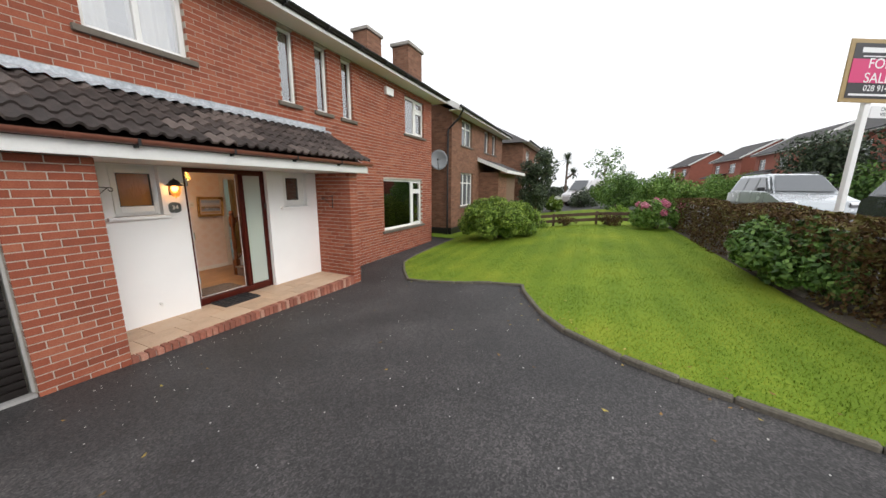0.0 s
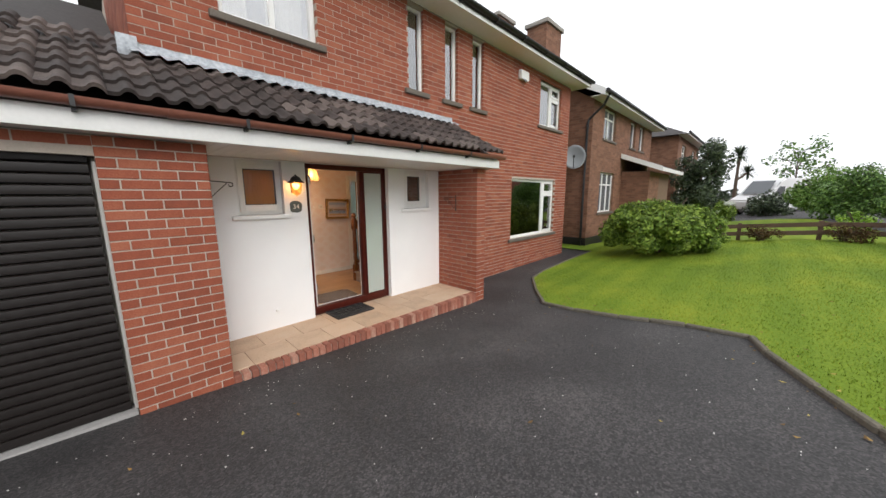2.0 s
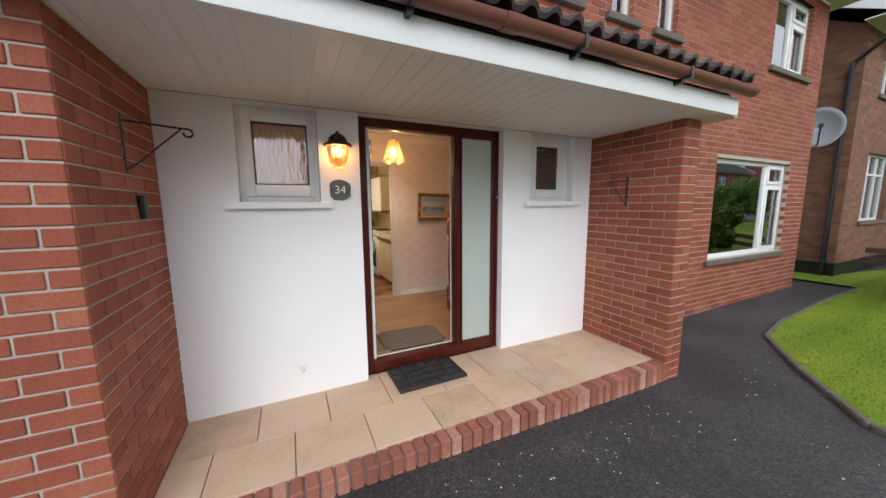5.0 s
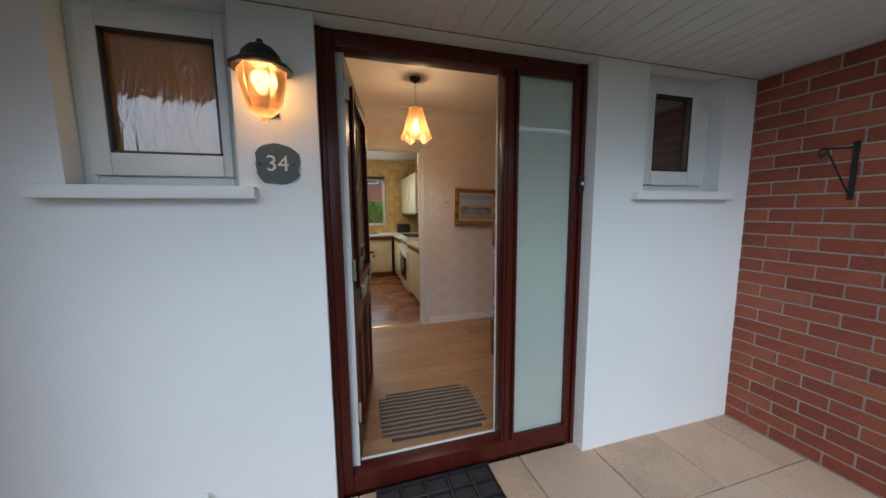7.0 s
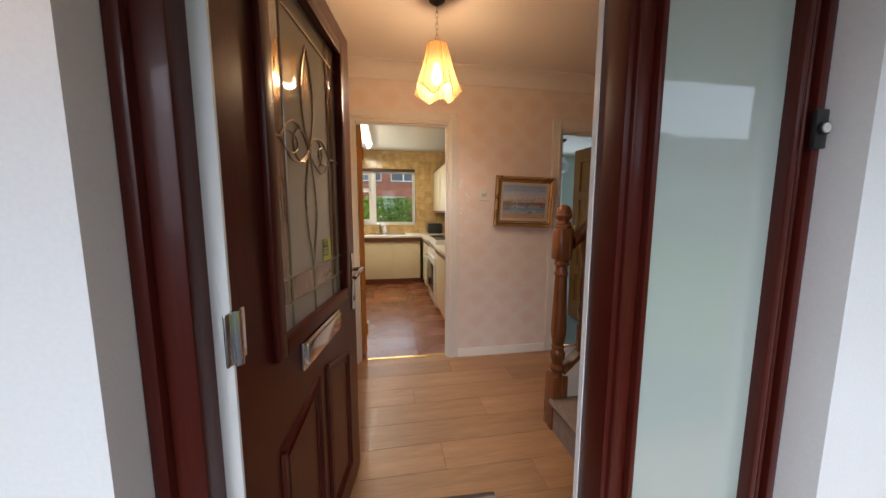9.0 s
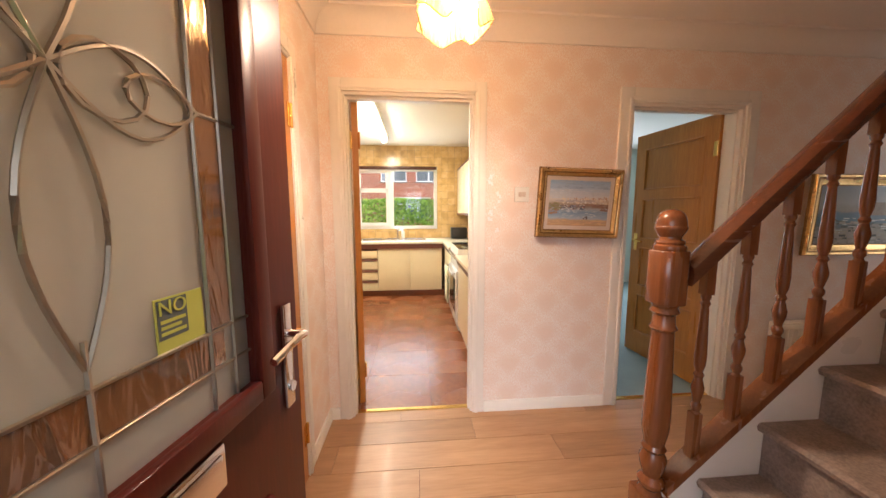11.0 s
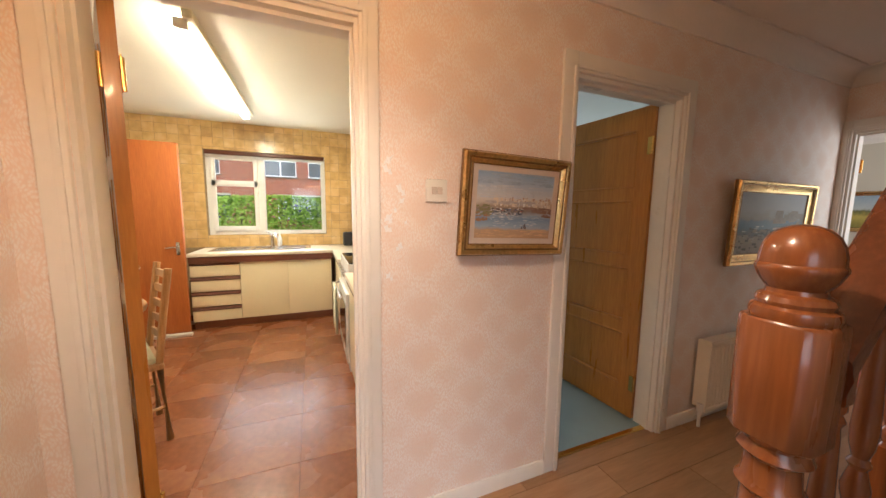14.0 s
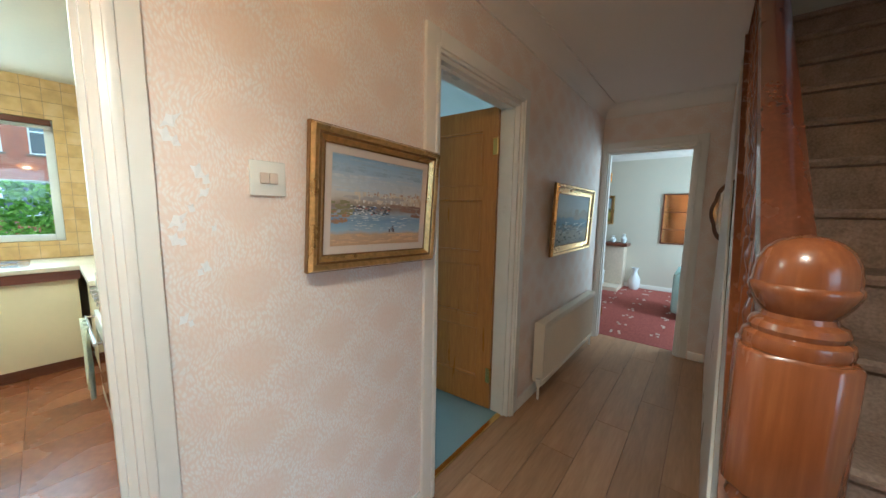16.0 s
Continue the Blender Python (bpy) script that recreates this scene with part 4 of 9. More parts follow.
# ceilings, with the stairwell left open
WELL = (1.75, 4.45, 0.28, 1.16)
bm = bmesh.new()
slabs(bm, -1.25, 4.45, 0.28, 2.135, [WELL], lambda a, b, c, d: bx(bm, a, b, c, d, CEIL, CEIL + 0.18))
tagged(part("ceiling_hall", bm, M["ceiling"], smooth=False), "pinkish white painted hall ceiling", "ceiling", kind="structure")
sheet("ceiling_kitchen", -1.25, 1.56, 2.25, 5.7, CEIL, CEIL + 0.18, M["kceiling"], "cream painted kitchen ceiling", "ceiling")
sheet("ceiling_back_room", 1.66, 4.46, 2.262, 5.7, CEIL, CEIL + 0.18, M["ceiling"], "white back room ceiling", "ceiling")
sheet("ceiling_lounge", 4.582, 7.44, 0.28, 5.7, CEIL, CEIL + 0.18, M["ceiling"], "white lounge ceiling", "ceiling")
wall_y("wall_landing", 1.3, 7.5, 1.9, 2.0, CEIL + 0.18, EAVE, [], M["paper_lounge"], "pale striped landing wall")
wall_x("wall_upstairs_left", 1.2, 1.3, 0.28, 2.0, CEIL + 0.18, EAVE, [], M["paper_lounge"], "upstairs wall")
wall_x("wall_upstairs_right", 4.45, 4.55, 0.28, 1.9, CEIL + 0.18, EAVE, [], M["paper_lounge"], "upstairs wall")
wall_y("wall_bedroom_back", -1.25, 1.2, 2.6, 2.7, CEIL + 0.18, EAVE, [], M["interior_dim"], "bedroom wall")
sheet("floor_bedroom", -1.25, 1.2, 0.28, 2.7, CEIL + 0.18, CEIL + 0.2, M["interior_dim"], "bedroom floor")
sheet("floor_bedroom_two", 4.55, 7.5, 0.28, 1.9, CEIL + 0.18, CEIL + 0.2, M["interior_dim"], "bedroom floor")

# coving and skirting
def coving(name, axis, lo, hi, fixed, sgn, material, z=CEIL):
    """A concave cove between wall and ceiling; sgn: the side of the room."""
    b = bmesh.new()
    prof = [(fixed, z), (fixed, z - 0.11), (fixed + sgn * 0.012, z - 0.11)]
    prof += [(fixed + sgn * (0.012 + 0.085 * (1 - math.cos(math.pi / 2 * k / 6))), z - 0.10 + 0.088 * math.sin(math.pi / 2 * k / 6)) for k in range(1, 7)]
    prof += [(fixed + sgn * 0.11, z - 0.012), (fixed + sgn * 0.11, z)]
    extrude_profile(b, prof, axis, lo, hi)
    return tagged(part(name, b, material), "white plaster coving", "coving", kind="structure")


coving("trim_coving_hall", 'x', 0.0, 4.45, 2.135, -1, M["ceiling"])
coving("trim_coving_left", 'y', 0.28, 2.135, 0.0, 1, M["ceiling"])
coving("trim_coving_end", 'y', 1.17, 2.135, 4.45, -1, M["ceiling"])
coving("trim_coving_lounge", 'y', 0.28, 5.7, 7.44, -1, M["ceiling"])


def skirting(name, axis, lo, hi, fixed, sgn):
    b = bmesh.new()
    prof = [(fixed, FLOOR), (fixed + sgn * 0.016, FLOOR), (fixed + sgn * 0.016, FLOOR + 0.055), (fixed + sgn * 0.008, FLOOR + 0.07), (fixed, FLOOR + 0.07)]
    extrude_profile(b, prof, axis, lo, hi)
    return tagged(part(name, b, M["gloss_white"]), "white gloss skirting board", "skirting board", kind="structure")


skirting("baseboard_hall", 'x', 0.965, 1.772, 2.135, -1)
skirting("baseboard_passage", 'x', 2.693, 4.45, 2.135, -1)
skirting("baseboard_corner", 'x', 0.0, 0.062, 2.135, -1)
skirting("baseboard_left", 'y', 1.785, 2.135, 0.0, 1)
skirting("baseboard_left_near", 'y', 0.28, 0.84, 0.0, 1)
skirting("baseboard_end", 'y', 1.17, 1.285, 4.45, -1)
skirting("baseboard_lounge", 'y', 0.28, 5.7, 7.44, -1)


def architrave(name, axis, a, b, top, face, sgn, depth, floor=FLOOR, w=0.085):
    """Moulded casing round a doorway a..b on a wall face, with its lining of the given depth."""
    root = empty(name, "white gloss door casing", "door frame", kind="structure")
    def put(bm_, u0, u1, n0, n1, z0, z1, bev=0.0):
        lo, hi = min(n0, n1), max(n0, n1)
        if axis == 'y':
            bx(bm_, u0, u1, lo, hi, z0, z1, bev)
        else:
            bx(bm_, lo, hi, u0, u1, z0, z1, bev)
    for u0, u1, s in ((a - w, a, -1), (b, b + w, 1)):
        m = bmesh.new()
        put(m, u0, u1, face, face + sgn * 0.016, floor, top + w, 0.004)
        inner = (u1 - 0.03, u1 - 0.012) if s < 0 else (u0 + 0.012, u0 + 0.03)
        put(m, inner[0], inner[1], face + sgn * 0.014, face + sgn * 0.024, floor, top + 0.02, 0.004)
        part("casing", m, M["gloss_white"], root)
    m = bmesh.new()
    put(m, a + 0.0005, b - 0.0005, face, face + sgn * 0.016, top, top + w, 0.004)
    put(m, a - 0.012, b + 0.012, face + sgn * 0.014, face + sgn * 0.024, top + 0.012, top + 0.03, 0.004)
    part("head_casing", m, M["gloss_white"], root)
    m = bmesh.new()
    n1 = face - sgn * depth
    put(m, a - 0.0005, a + 0.014, face - sgn * 0.001, n1, floor, top)
    put(m, b - 0.014, b + 0.0005, face - sgn * 0.001, n1, floor, top)
    put(m, a + 0.014, b - 0.014, face - sgn * 0.001, n1, top - 0.018, top)
    put(m, a + 0.014, a + 0.024, face - sgn * 0.03, face - sgn * 0.06, floor, top - 0.018)
    put(m, b - 0.024, b - 0.014, face - sgn * 0.03, face - sgn * 0.06, floor, top - 0.018)
    put(m, a + 0.024, b - 0.024, face - sgn * 0.03, face - sgn * 0.06, top - 0.032, top - 0.018)
    part("lining", m, M["gloss_white"], root, smooth=False)
    return root


architrave("trim_kitchen_door_casing", 'y', kd[0], kd[1], kd[3], 2.135, -1, 0.125, w=0.068)
architrave("trim_back_room_door_casing", 'y', dd[0], dd[1], dd[3], 2.135, -1, 0.125)
architrave("trim_lounge_door_casing", 'x', ld[0], ld[1], ld[3], 4.45, -1, 0.13, w=0.08)
architrave("trim_cloakroom_door_casing", 'x', cd[0], cd[1], cd[3], 0.0, 1, 0.10)

# brass thresholds
for nm, x0, x1 in (("trim_threshold_kitchen", kd[0] + 0.02, kd[1] - 0.02), ("trim_threshold_back_room", dd[0] + 0.02, dd[1] - 0.02)):
    bm = bmesh.new()
    extrude_profile(bm, [(2.175, FLOOR), (2.18, FLOOR + 0.006), (2.205, FLOOR + 0.006), (2.21, FLOOR)], 'x', x0, x1)
    tagged(part(nm, bm, M["brass"]), "brass threshold strip in the doorway", "threshold", kind="structure")


# ---- ground, drive, lawn ----
def graded(vals):
    return sorted(set(round(v, 3) for v in vals))


gx = graded([-2000, -400, -100, -40, -20, -12] + [-8 + 0.6 * k for k in range(36)] + [16, 20, 26, 34, 50, 80, 150, 400, 2000])
gy = graded([-2000, -400, -100, -50, -30, -20, -14] + [-12 + 0.6 * k for k in range(23)] + [3, 8, 16, 40, 100, 400, 2000])
bm = bmesh.new()
grid = [[bm.verts.new((x, y, G(x, y) - (0.02 if y > -0.85 and -1.2 < x < 2.4 else 0.0))) for x in gx] for y in gy]
for j in range(len(gy) - 1):
    for i in range(len(gx) - 1):
        bm.faces.new((grid[j][i], grid[j][i + 1], grid[j + 1][i + 1], grid[j + 1][i]))
tagged(part("ground", bm, M["asphalt"]), "dark tarmac drive with pale chips", "ground", kind="structure")


def draped(name, outline, lift, material, label, cat, step=0.6):
    """A sheet over the ground inside an outline."""
    b = bmesh.new()
    b.faces.new([b.verts.new((x, y, 0)) for x, y in outline])
    for ax in (0, 1):
        lo = min(p[ax] for p in outline)
        hi = max(p[ax] for p in outline)
        no = (1, 0, 0) if ax == 0 else (0, 1, 0)
        st = max(step, (hi - lo) / 60)
        k = math.ceil(lo / st) * st
        while k < hi:
            co = (k, 0, 0) if ax == 0 else (0, k, 0)
            bmesh.ops.bisect_plane(b, geom=b.verts[:] + b.edges[:] + b.faces[:], plane_co=co, plane_no=no)
            k += st
    for k in (-0.9, -5.1):
        bmesh.ops.bisect_plane(b, geom=b.verts[:] + b.edges[:] + b.faces[:], plane_co=(0, k, 0), plane_no=(0, 1, 0))
    bmesh.ops.triangulate(b, faces=b.faces[:])
    for v in b.verts:
        v.co.z = G(v.co.x, v.co.y) + lift
    return tagged(part(name, b, material), label, cat, kind="structure")


KERB = [(8.6, -0.62), (6.6, -0.66), (5.2, -0.74), (4.5, -0.86), (3.6, -1.42), (2.85, -1.96), (2.70, -2.5), (2.64, -3.1), (2.65, -3.8), (2.52, -4.35), (2.1, -4.46), (1.5, -4.70), (1.05, -4.90), (0.66, -5.14), (0.22, -5.63), (0.0, -5.99), (-0.13, -6.27), (-0.37, -6.82), (-0.75, -7.7), (-0.95, -8.3)]
LAWN = KERB + [(11.4, -8.3), (11.4, -0.3), (8.6, 0.2)]
draped("lawn", LAWN, 0.035, M["grass_base"], "mown bright green lawn with faint stripes", "lawn", 0.4)
draped("lawn_neighbour", [(11.46, -7.6), (21.5, -6.2), (21.5, -0.3), (11.46, -0.3)], 0.03, M["grass_base"], "neighbour's mown lawn behind the low fence", "lawn")
draped("lawn_side", [(8.66, -0.25), (9.6, -0.25), (9.6, 3.0), (8.66, 3.0)], 0.03, M["grass_base"], "strip of grass between the houses", "lawn")
draped("road", [(-60, -10.3), (22, -10.3), (45, -6), (140, 20), (140, 8), (50, -13), (24, -17), (-60, -17)], 0.012, M["road"], "grey residential road beyond the hedge", "road", 2.0)

rng = np.random.default_rng(5)


def inside(px, py, poly):
    res = np.zeros(len(px), bool)
    k = len(poly)
    for i in range(k):
        (xa, ya), (xb, yb) = poly[i], poly[(i + 1) % k]
        c = ((ya > py) != (yb > py)) & (px < (xb - xa) * (py - ya) / (yb - ya + 1e-12) + xa)
        res ^= c
    return res


def tri_mesh(name, verts, faces, material):
    me = bpy.data.meshes.new(name)
    me.from_pydata(verts.tolist() if hasattr(verts, "tolist") else verts, [], faces.tolist() if hasattr(faces, "tolist") else faces)
    me.materials.append(material)
    return me


# grass blades
n = 220000
u = rng.random(n)
px = -0.9 + 12.2 * u ** 1.5
py = -8.2 + 7.7 * rng.random(n)
ok = inside(px, py, LAWN)
px, py = px[ok], py[ok]
pz = np.array([G(a, b) for a, b in zip(px, py)]) + 0.03
an = rng.random(len(px)) * 2 * np.pi
h = 0.012 + 0.018 * rng.random(len(px))
w = 0.0025 + 0.003 * rng.random(len(px))
lean = (rng.random((len(px), 2)) - 0.5) * 0.03
v = np.empty((len(px), 3, 3))
v[:, 0] = np.stack([px - w * np.cos(an), py - w * np.sin(an), pz], 1)
v[:, 1] = np.stack([px + w * np.cos(an), py + w * np.sin(an), pz], 1)
v[:, 2] = np.stack([px + lean[:, 0], py + lean[:, 1], pz + h], 1)
gb = new("grass", tri_mesh("grass", v.reshape(-1, 3), np.arange(len(px) * 3).reshape(-1, 3), M["blade"]))
tagged(gb, "short mown grass blades on the lawn", "grass", kind="stuff")

# loose pale chips and fallen leaves on the drive
n = 800
px = rng.uniform(-4, 5, n)
py = rng.uniform(-6.5, -1.0, n)
near = rng.random(n) < 0.45
py[near] = -0.95 - np.abs(rng.normal(0, 0.22, near.sum()))
px[near] = rng.uniform(-3, 7, near.sum())
ok = ~inside(px, py, LAWN)
boxes = []
for a, b in zip(px[ok], py[ok]):
    s = rng.uniform(0.002, 0.005)
    z = G(a, b)
    boxes.append((a - s, a + s, b - s * 0.8, b + s * 0.8, z, z + s * 0.8))
tagged(box_mesh("stone_chips", boxes, M["chip"]), "pale stone chips scattered on the tarmac", "gravel", kind="stuff")

# fallen leaves along the lawn edge and in the porch corner
M["dead_leaf"] = surface("fallen_leaf", (0.3, 0.17, 0.05), 0.8, grain=4, vary=0.5, second=(0.42, 0.33, 0.08), bump=0, rand=0.8, island=True)
lv, lf = [], []
for k in range(160):
    if k < 120:
        i_ = rng.integers(0, len(LAWN))
        q0, q1 = LAWN[i_], LAWN[(i_ + 1) % len(LAWN)]
        f_ = rng.random()
        a, b = q0[0] + (q1[0] - q0[0]) * f_ + rng.normal(0, 0.16), q0[1] + (q1[1] - q0[1]) * f_ + rng.normal(0, 0.16)
    else:
        a, b = rng.uniform(-2.5, 6), rng.uniform(-6.5, -1.0)
    if b > -1.0:
        continue
    z = G(a, b) + (0.062 if bool(inside(np.array([a]), np.array([b]), LAWN)[0]) else 0.008)
    t_, s_ = rng.uniform(0, 6.28), rng.uniform(0.012, 0.026)
    i0 = len(lv)
    for du, dv, dz in ((-1, 0, 0.004), (-0.2, 0.5, 0.0), (1, 0.1, 0.006), (-0.1, -0.5, 0.001)):
        lv.append((a + s_ * (du * math.cos(t_) - dv * math.sin(t_)), b + s_ * (du * math.sin(t_) + dv * math.cos(t_)), z + dz))
    lf.append((i0, i0 + 1, i0 + 2, i0 + 3))
lo = new("fallen_leaves", tri_mesh("fallen_leaves", lv, lf, M["dead_leaf"]))
tagged(lo, "scattered dry yellow-brown fallen leaves on drive and lawn edge", "leaves", kind="stuff")

# concrete edging stones along the lawn
edge_root = empty("lawn_edging", "weathered concrete edging stones round the lawn", "edging", kind="structure")
for (xa, ya), (xb, yb) in zip(KERB, KERB[1:]):
    L = math.hypot(xb - xa, yb - ya)
    k = max(1, round(L / 0.45))
    for i in range(k):
        f0, f1 = i / k, (i + 1) / k
        x0, y0, x1, y1 = xa + (xb - xa) * f0, ya + (yb - ya) * f0, xa + (xb - xa) * f1, ya + (yb - ya) * f1
        o = piece("edging_stone", 0.45, 0.06, 0.11, M["edging"], (0, 0, 0), edge_root, worn=0.012)
        d = Vector((x1 - x0, y1 - y0, G(x1, y1) - G(x0, y0)))
        q = Matrix((d.normalized(), Vector((-d.y, d.x, 0)).normalized(), d.normalized().cross(Vector((-d.y, d.x, 0)).normalized()))).transposed().to_4x4()
        o.matrix_basis = Matrix.Translation(((x0 + x1) / 2, (y0 + y1) / 2, (G(x0, y0) + G(x1, y1)) / 2 - 0.01 + random.uniform(-0.006, 0.006))) @ q @ Matrix.Diagonal((d.length / 0.455, 1, 1, 1))

# porch step: brick edging and buff slabs
porch_floor = sheet("floor_porch", -1.20, 2.44, -0.88, 0.08, -0.5, -0.022, M["concrete"], "buff paved porch step with brick edging")
GY = [(-0.785, -0.405), (-0.40, 0.075)]
for r, (ya, yb) in enumerate(GY):
    x = -1.195 - (0.22 if r == 0 else 0.0)
    while x < 2.43:
        xa, xb = max(x, -1.195), min(x + 0.425, 2.435)
        if xb - xa > 0.05:
            piece("paving_slab", xb - xa, yb - ya, 0.03, M["slab"], ((xa + xb) / 2, (ya + yb) / 2, -0.015 + random.uniform(-0.001, 0.001)), porch_floor, worn=0.003)
        x += 0.43
x = -1.20
while x < 2.44:
    d = 0.30
    piece("edge_brick", 0.066, 0.112, d, M["stepbrick"], (x + 0.036, -0.845 + random.uniform(-0.004, 0.004), -d / 2 - 0.002 + random.uniform(-0.003, 0.003)), porch_floor, worn=0.007)
    x += 0.0755

# ---- garage door ----
gar = empty("garage_door", "dark brown slatted roller garage door, closed", "garage door", at=(-4.3, PF + 0.10, -0.012))
zs = 0.0
while zs < 1.95:
    b = bmesh.new()
    extrude_profile(b, [(0.0, zs), (-0.012, zs + 0.008), (-0.016, zs + 0.035), (-0.012, zs + 0.062), (0.0, zs + 0.07), (0.012, zs + 0.07), (0.012, zs)], 'x', 0, 2.41)
    part("slat", b, M["roller"], gar)
    zs += 0.074
b = bmesh.new()
bx(b, 2.428, 2.449, -0.03, 0.03, -0.0, 1.935, 0.003)
part("jamb", b, M["jamb_grey"], gar, "pale grey garage door jamb")
gw = wall_y("wall_garage", -5.0, -1.85, PF + 0.003, PF + 0.22, -0.3, SOF, [(-4.3, -1.85, -0.4, 1.96)], M["mortar"], "red brick garage front with wide opening")
cells = course_cells(-5.0, -1.853, -0.30, SOF, [(-4.3, -1.85, -0.4, 1.96)])
box_mesh("brick_courses", [(a, b_, PF, PF + 0.04, c, d) for a, b_, c, d in cells], M["brick_field"], gw, "", "stuff")
# unseen backing, added so no daylight leaks between the slats
wall_y("wall_garage_lining", -4.8, -1.5, PF + 0.23, PF + 0.28, -0.3, SOF - 0.02, [], M["interior_dim"], "unseen backing wall added to stop light between the garage door slats")
wall_x("wall_garage_side", -5.0, -4.8, PF + 0.22, 5.0, -0.3, SOF, [], M["mortar"], "garage side wall")
bm = bmesh.new()
bx(bm, -4.3, -1.855, PF + 0.02, PF + 0.16, -0.2, -0.014, 0.01)
tagged(part("trim_garage_sill", bm, M["paving"]), "concrete sill under the garage door", "sill", kind="structure")


# ---- front door set ----
def obj(name, bm_, mat, parent, m=None, label="", smooth=True):
    o = part(name, bm_, mat, parent, label, smooth)
    if m is not None:
        o.matrix_basis = m
    return o


fr = empty("door_1", "mahogany-effect front door frame with frosted sidelight", "door frame", kind="structure", at=(0, 0.028, 0))
def frame_bar(a, nm="frame_bar"):
    b = bmesh.new()
    bx(b, *a, 0.006)
    part(nm, b, M["mahog"], fr)
frame_bar((0.004, 0.072, 0.06, 0.16, 0.0, 2.096), "jamb")
frame_bar((1.255, 1.306, 0.06, 0.16, 0.0, 2.096), "jamb")
frame_bar((0.85, 0.906, 0.06, 0.145, 0.10, 2.03), "mullion")
frame_bar((0.0725, 1.2545, 0.06, 0.16, 2.03, 2.096), "head")
frame_bar((0.0725, 1.2545, 0.055, 0.17, 0.012, 0.10), "threshold")
for a in ((0.906, 0.92, 0.045, 0.075, 0.10, 2.03), (1.238, 1.255, 0.045, 0.075, 0.10, 2.03), (0.92, 1.238, 0.045, 0.075, 0.10, 0.125), (0.92, 1.238, 0.045, 0.075, 2.005, 2.03), (1.255, 1.266, 0.045, 0.065, 0.1, 2.06), (0.862, 0.872, 0.05, 0.07, 0.1, 2.03), (0.0, 0.025, 0.042, 0.07, 0.0, 2.09), (1.283, 1.306, 0.042, 0.07, 0.0, 2.09)):
    frame_bar(a, "bead")
b = bmesh.new()
bx(b, 0.92, 1.238, 0.072, 0.082, 0.125, 2.005)
part("sidelight_glass", b, M["frosted"], fr, "frosted pale green sidelight glass", smooth=False)
b = bmesh.new()
bx(b, 0.073, 0.076, 0.14, 0.158, 0.1, 2.03)
bx(b, 0.8465, 0.8495, 0.14, 0.155, 0.1, 2.03)
bx(b, 0.0765, 0.842, 0.145, 0.158, 0.1005, 0.106)
part("rebate", b, M["upvc"], fr, "white inner rebate", smooth=False)
b = bmesh.new()
cyl(b, (1.284, 0.024, 1.49), (1.284, 0.042, 1.49), 0.014)
bx(b, 1.268, 1.3, 0.03, 0.0415, 1.45, 1.53, 0.004)
part("bell_push", b, M["black_plastic"], fr, "black bell push")
b = bmesh.new()
cyl(b, (1.284, 0.0215, 1.49), (1.284, 0.026, 1.49), 0.010)
part("bell_button", b, M["letter"], fr, "cream bell button")

U = Vector((0.126, 0.828, 0)).normalized()
leaf_m = Matrix(((U.x, -U.y, 0, 0.085), (U.y, U.x, 0, 0.15), (0, 0, 1, 0.085), (0, 0, 0, 1)))
leaf = empty("front_door", "open mahogany-effect front door with leaded glass and chrome letterbox", "door", at=leaf_m)
LW, LH, T = 0.875, 1.945, 0.022
gu0, gu1, gz0, gz1 = 0.165, 0.715, 0.915, 1.825
b = bmesh.new()
slabs(b, 0, LW, 0, LH, [(gu0, gu1, gz0, gz1)], lambda p, q, r, s: bx(b, p, q, -T, T, r, s))
part("leaf", b, M["mahog"], leaf, smooth=False)
for sgn in (-1, 1):
    b = bmesh.new()
    w_ = 0.035
    for p in ((gu0 - w_, gu0 + 0.008, gz0 - w_, gz1 + w_), (gu1 - 0.008, gu1 + w_, gz0 - w_, gz1 + w_), (gu0 + 0.008, gu1 - 0.008, gz0 - w_, gz0 + 0.008), (gu0 + 0.008, gu1 - 0.008, gz1 - 0.008, gz1 + w_)):
        lo, hi = sorted((sgn * (T + 0.0005), sgn * (T + 0.018)))
        bx(b, p[0], p[1], lo, hi, p[2], p[3], 0.006)
    part("glazing_bead", b, M["mahog"], leaf)
b = bmesh.new()
bx(b, gu0, gu1, -0.006, 0.006, gz0, gz1)
def hazy_glass():
    """Textured door glass: part clear, part milky, with a gloss."""
    m = pane_glass("textured_door_glass", (0.82, 0.78, 0.7), 0.07)
    n, l = m.node_tree.nodes, m.node_tree.links
    outn = n["Material Output"]
    src = outn.inputs["Surface"].links[0].from_socket
    tl = n.new("ShaderNodeBsdfTranslucent")
    tl.inputs[0].default_value = (0.78, 0.76, 0.68, 1)
    df = n.new("ShaderNodeBsdfDiffuse")
    df.inputs[0].default_value = (0.66, 0.64, 0.57, 1)
    m1 = n.new("ShaderNodeMixShader")
    l.new(tl.outputs[0], m1.inputs[1])
    l.new(df.outputs[0], m1.inputs[2])
    m2 = n.new("ShaderNodeMixShader")
    m2.inputs[0].default_value = 0.6
    l.new(src, m2.inputs[1])
    l.new(m1.outputs[0], m2.inputs[2])
    l.new(m2.outputs[0], outn.inputs["Surface"])
    return m


M["doorglass"] = hazy_glass()
g = part("door_glass", b, M["doorglass"], leaf, "pale textured glass", smooth=False)
g.visible_shadow = False
